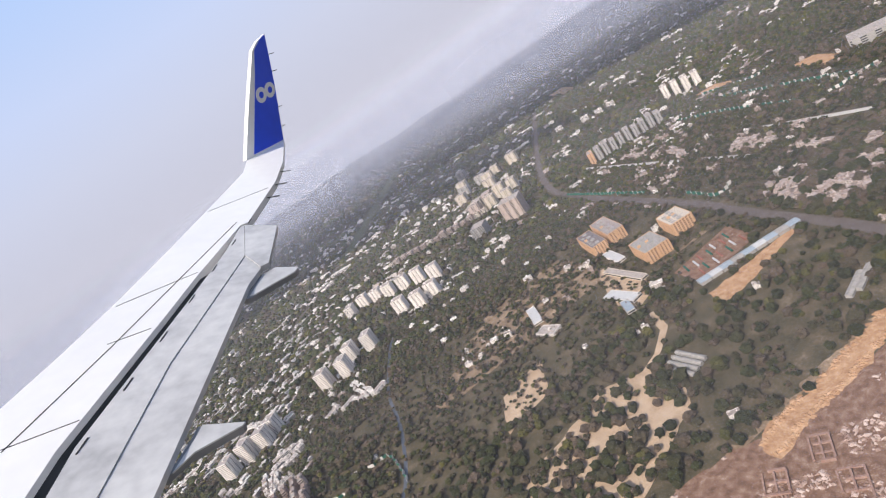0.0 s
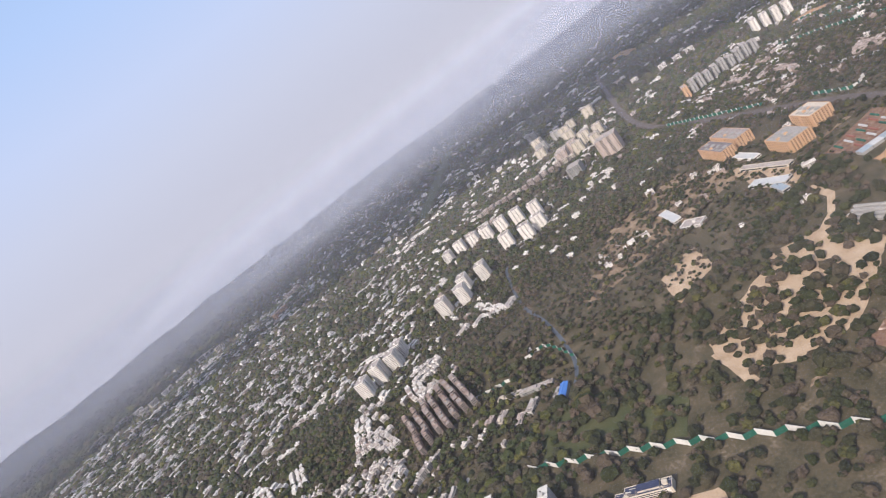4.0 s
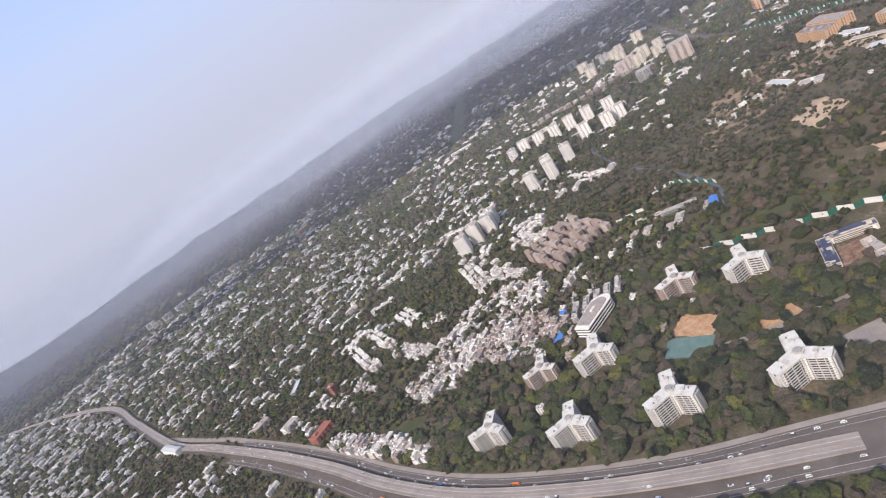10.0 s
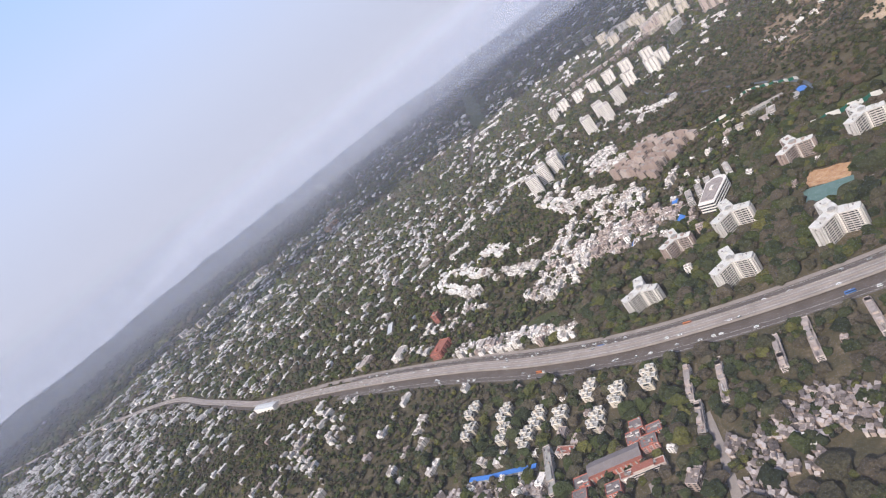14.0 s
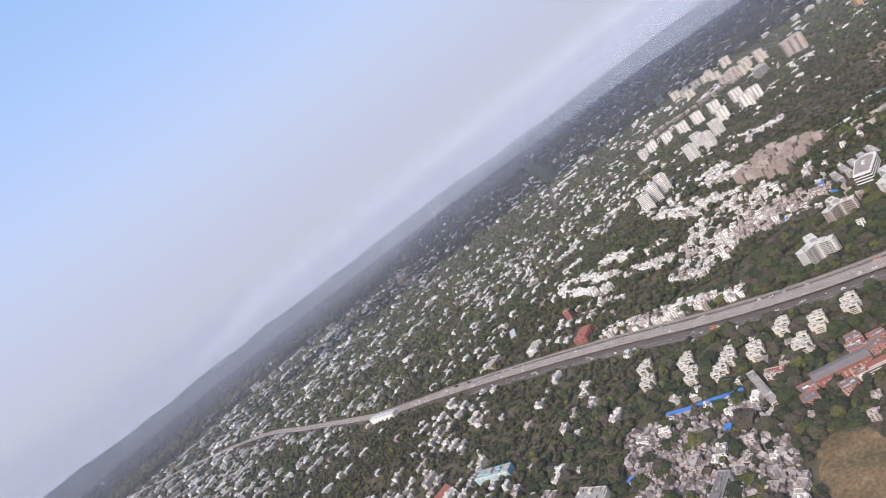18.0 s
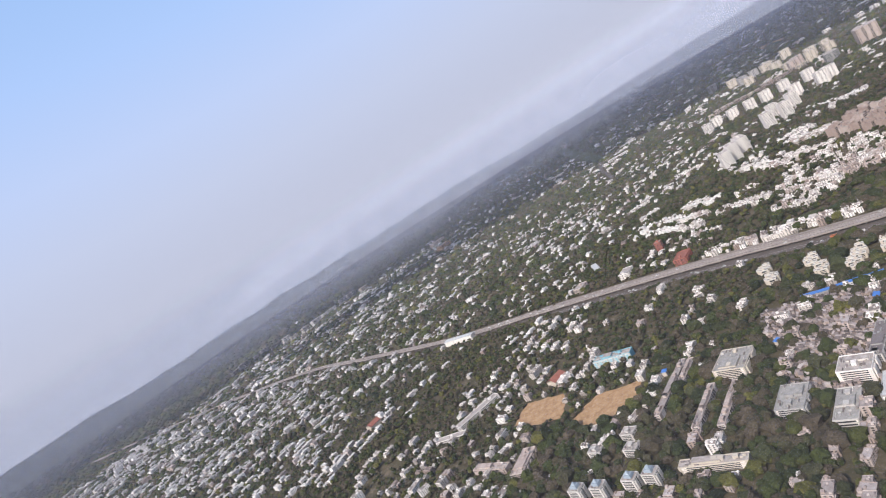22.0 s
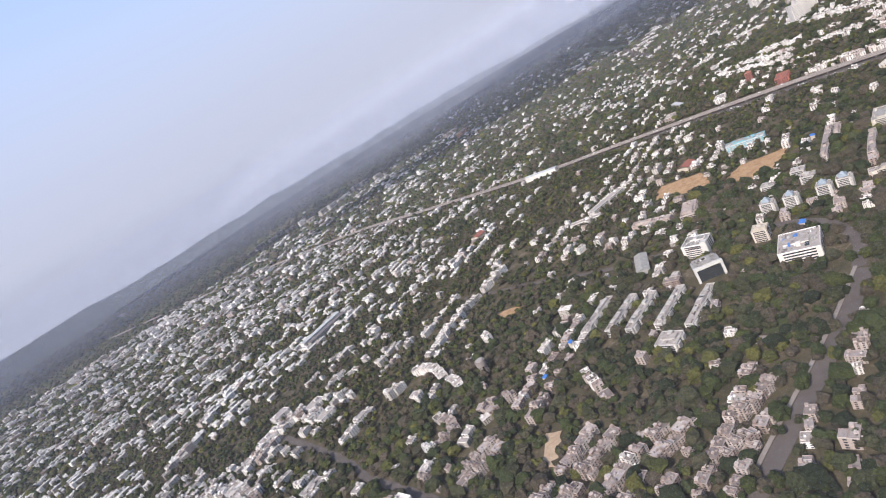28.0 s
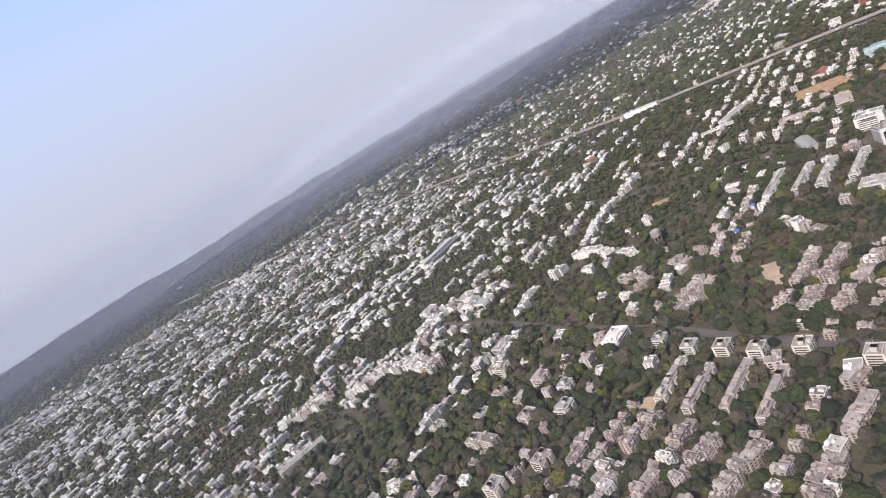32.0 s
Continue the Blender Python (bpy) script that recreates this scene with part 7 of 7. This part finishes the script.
# haze imitated by tinted see-through sheets that pale the far ground
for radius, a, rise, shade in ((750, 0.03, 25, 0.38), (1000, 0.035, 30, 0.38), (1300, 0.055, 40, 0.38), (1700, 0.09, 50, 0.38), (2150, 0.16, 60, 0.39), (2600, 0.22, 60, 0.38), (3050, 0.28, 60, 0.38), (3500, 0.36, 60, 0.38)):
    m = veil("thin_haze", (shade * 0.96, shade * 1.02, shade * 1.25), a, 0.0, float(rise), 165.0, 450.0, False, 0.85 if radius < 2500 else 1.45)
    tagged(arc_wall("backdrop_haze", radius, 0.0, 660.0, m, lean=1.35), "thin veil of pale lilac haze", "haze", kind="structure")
# emissive wall in haze and sky colours, glowing without any lamp
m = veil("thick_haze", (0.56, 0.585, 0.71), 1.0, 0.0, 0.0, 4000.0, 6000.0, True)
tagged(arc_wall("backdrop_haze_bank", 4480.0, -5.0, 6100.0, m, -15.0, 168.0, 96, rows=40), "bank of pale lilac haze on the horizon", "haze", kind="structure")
# added level sheet, imitates haze by lifting the dark tones below it
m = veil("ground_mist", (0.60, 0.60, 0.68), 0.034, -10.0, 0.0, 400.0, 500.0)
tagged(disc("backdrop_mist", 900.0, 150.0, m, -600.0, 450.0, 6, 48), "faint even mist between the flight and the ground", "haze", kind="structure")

# ---------------------------------------------------------------- the airliner's wing, as it stands at the start of the flight
M["wingskin"] = surface("white_wing_paint", [(0.78, 0.78, 0.79), (0.86, 0.86, 0.86)], 0.35, 1.5, 9.0, 0.02)
M["flapgrey"] = surface("grey_flap_paint", [(0.34, 0.34, 0.35), (0.52, 0.52, 0.53), (0.66, 0.66, 0.66)], 0.4, 2.2, 12.0, 0.03)
M["wingblue"] = surface("blue_winglet_paint", [(0.015, 0.075, 0.70), (0.02, 0.09, 0.80)], 0.3, 2.0, 8.0, 0.01)
# dark grey body colour paints in the fairing's shaded side
M["fairing"] = surface("grey_fairing_paint", [(0.16, 0.165, 0.18), (0.26, 0.265, 0.28)], 0.45, 2.0, 9.0, 0.02)
M["seal"] = surface("dark_seal", [(0.02, 0.02, 0.022), (0.06, 0.06, 0.06)], 0.7, 3.0, 9.0, 0.05)
wing = tagged(new("aircraft_wing"), "white airliner wing with grey flaps and a blue upturned winglet", "aircraft wing")
wing.matrix_world = pose(7.445, 12.005, 262.127, -25.18, 11.61, -104.92)
def slab(name, poly, z0, z1, mat, parent, label=""):
    area = sum(xa * yb - xb * ya for (xa, ya), (xb, yb) in zip(poly, poly[1:] + poly[:1]))
    return part(name, Soup().prism(poly if area > 0 else poly[::-1], z0, z1), M[mat], parent, label)
slab("upper_skin", [(4.08, -0.99), (3.82, -0.97), (3.4, -0.85), (2.81, -0.71), (2.05, -0.56), (0.98, -0.36), (0.19, -0.22), (-0.29, -0.24), (-1.01, 0.14), (0.0, 0.19), (0.72, 0.16), (1.76, 0.01), (1.81, -0.05), (2.63, -0.23), (3.18, -0.33), (4.25, -0.54), (4.52, -0.56), (4.8, -0.63)], -0.07, 0.0, "wingskin", wing)
slab("spoiler_gap", [(4.52, -0.56), (4.25, -0.54), (3.18, -0.33), (2.63, -0.23), (2.56, -0.165), (3.1, -0.245), (4.25, -0.465), (4.55, -0.475)], -0.07, -0.04, "seal", wing, "dark gap before the flaps")
slab("flap_panel", [(4.55, -0.475), (4.25, -0.465), (3.01, -0.225), (2.31, -0.10), (1.83, -0.05), (1.8, -0.02), (2.44, 0.06), (3.71, -0.18), (4.61, -0.26)], -0.05, -0.006, "flapgrey", wing, "grey flap panel")
slab("rear_flap", [(4.61, -0.257), (3.71, -0.177), (2.44, 0.063), (2.7, 0.2), (2.93, 0.14), (4.68, -0.03)], -0.05, -0.012, "flapgrey", wing, "grey rear flap")
slab("aileron", [(1.8, -0.017), (1.95, 0.26), (2.65, 0.25), (2.69, 0.197), (2.44, 0.063)], -0.05, -0.004, "flapgrey", wing)
for poly in ([(3.06, 0.12), (2.76, 0.18), (2.66, 0.27), (2.73, 0.45), (2.8, 0.43), (3.05, 0.16)], [(4.53, -0.03), (4.33, 0.03), (4.23, 0.05), (4.28, 0.27), (4.3, 0.26), (4.42, 0.05)]):
    f = slab("flap_fairing", poly, -0.085, -0.05, "fairing", wing, "pointed grey flap track fairing")
    # lighter sheet on the fairing paints in its lit top
    slab("fairing_cap", [(0.9 * x + 0.1 * poly[3][0], 0.9 * y + 0.1 * poly[3][1]) for x, y in poly], -0.05, -0.042, "flapgrey", f)
for line in ([(4.18, -0.8), (3.4, -0.56), (1.71, -0.09)], [(3.38, -0.6), (3.29, -0.38)], [(4.16, -0.81), (4.06, -0.51)], [(2.9, -0.7), (2.6, -0.24)], [(1.3, -0.4), (0.9, 0.1)]):
    part("panel_seam", ribbon(line, -0.003, 0.003, 0.0, 0.002, Soup()), M["seal"], wing)
for k in range(7):
    part("rivet_row", ribbon([(4.3 - k * 0.42, -0.44 + k * 0.075), (4.2 - k * 0.42, -0.425 + k * 0.075)], -0.003, 0.003, -0.006, -0.002, Soup()), M["seal"], wing)
blade = slab("winglet", [(0.0, 0.0), (0.39, 0.52), (0.85, 1.1), (1.02, 1.19), (1.21, 1.25), (1.04, 0.65), (0.81, 0.0)], -0.05, 0.0, "wingskin", wing, "white winglet blade")
blade.matrix_local = pose(-0.294, -0.242, 0.0, 81.54, 0.0, 151.90)
slab("blue_panel", [(0.17, 0.02), (0.74, 0.85), (0.89, 1.1), (1.05, 1.19), (1.205, 1.245), (1.035, 0.65), (0.80, 0.01)], 0.0, 0.004, "wingblue", blade, "deep blue painted panel")
for cx, cy, tilt in ((0.70, 0.60, 0.35), (0.90, 0.62, 0.35)):
    ring = [(cx + 0.115 * math.cos(k * math.pi / 10) * math.cos(tilt) - 0.085 * math.sin(k * math.pi / 10) * math.sin(tilt), cy + 0.115 * math.cos(k * math.pi / 10) * math.sin(tilt) + 0.085 * math.sin(k * math.pi / 10) * math.cos(tilt)) for k in range(20)]
    slab("emblem", ring, 0.004, 0.007, "wingskin", blade, "plain white rounded emblem shape")
    slab("emblem_gap", [(cx + (px - cx) * 0.42, cy + (py - cy) * 0.42) for px, py in ring], 0.007, 0.009, "wingblue", blade, "blue middle of the emblem")
for x, y in ((1.18, 1.01), (1.1, 0.81), (0.94, 0.39), (0.85, 0.16)):
    part("static_wick", Soup().box(x - 0.02, x + 0.13, y - 0.004, y + 0.004, -0.03, -0.022), M["seal"], blade)
for x, y in ((0.32, 0.17), (0.75, 0.15), (1.12, 0.10)):
    part("static_wick", Soup().box(x - 0.005, x + 0.005, y - 0.02, y + 0.12, -0.03, -0.022), M["seal"], wing)
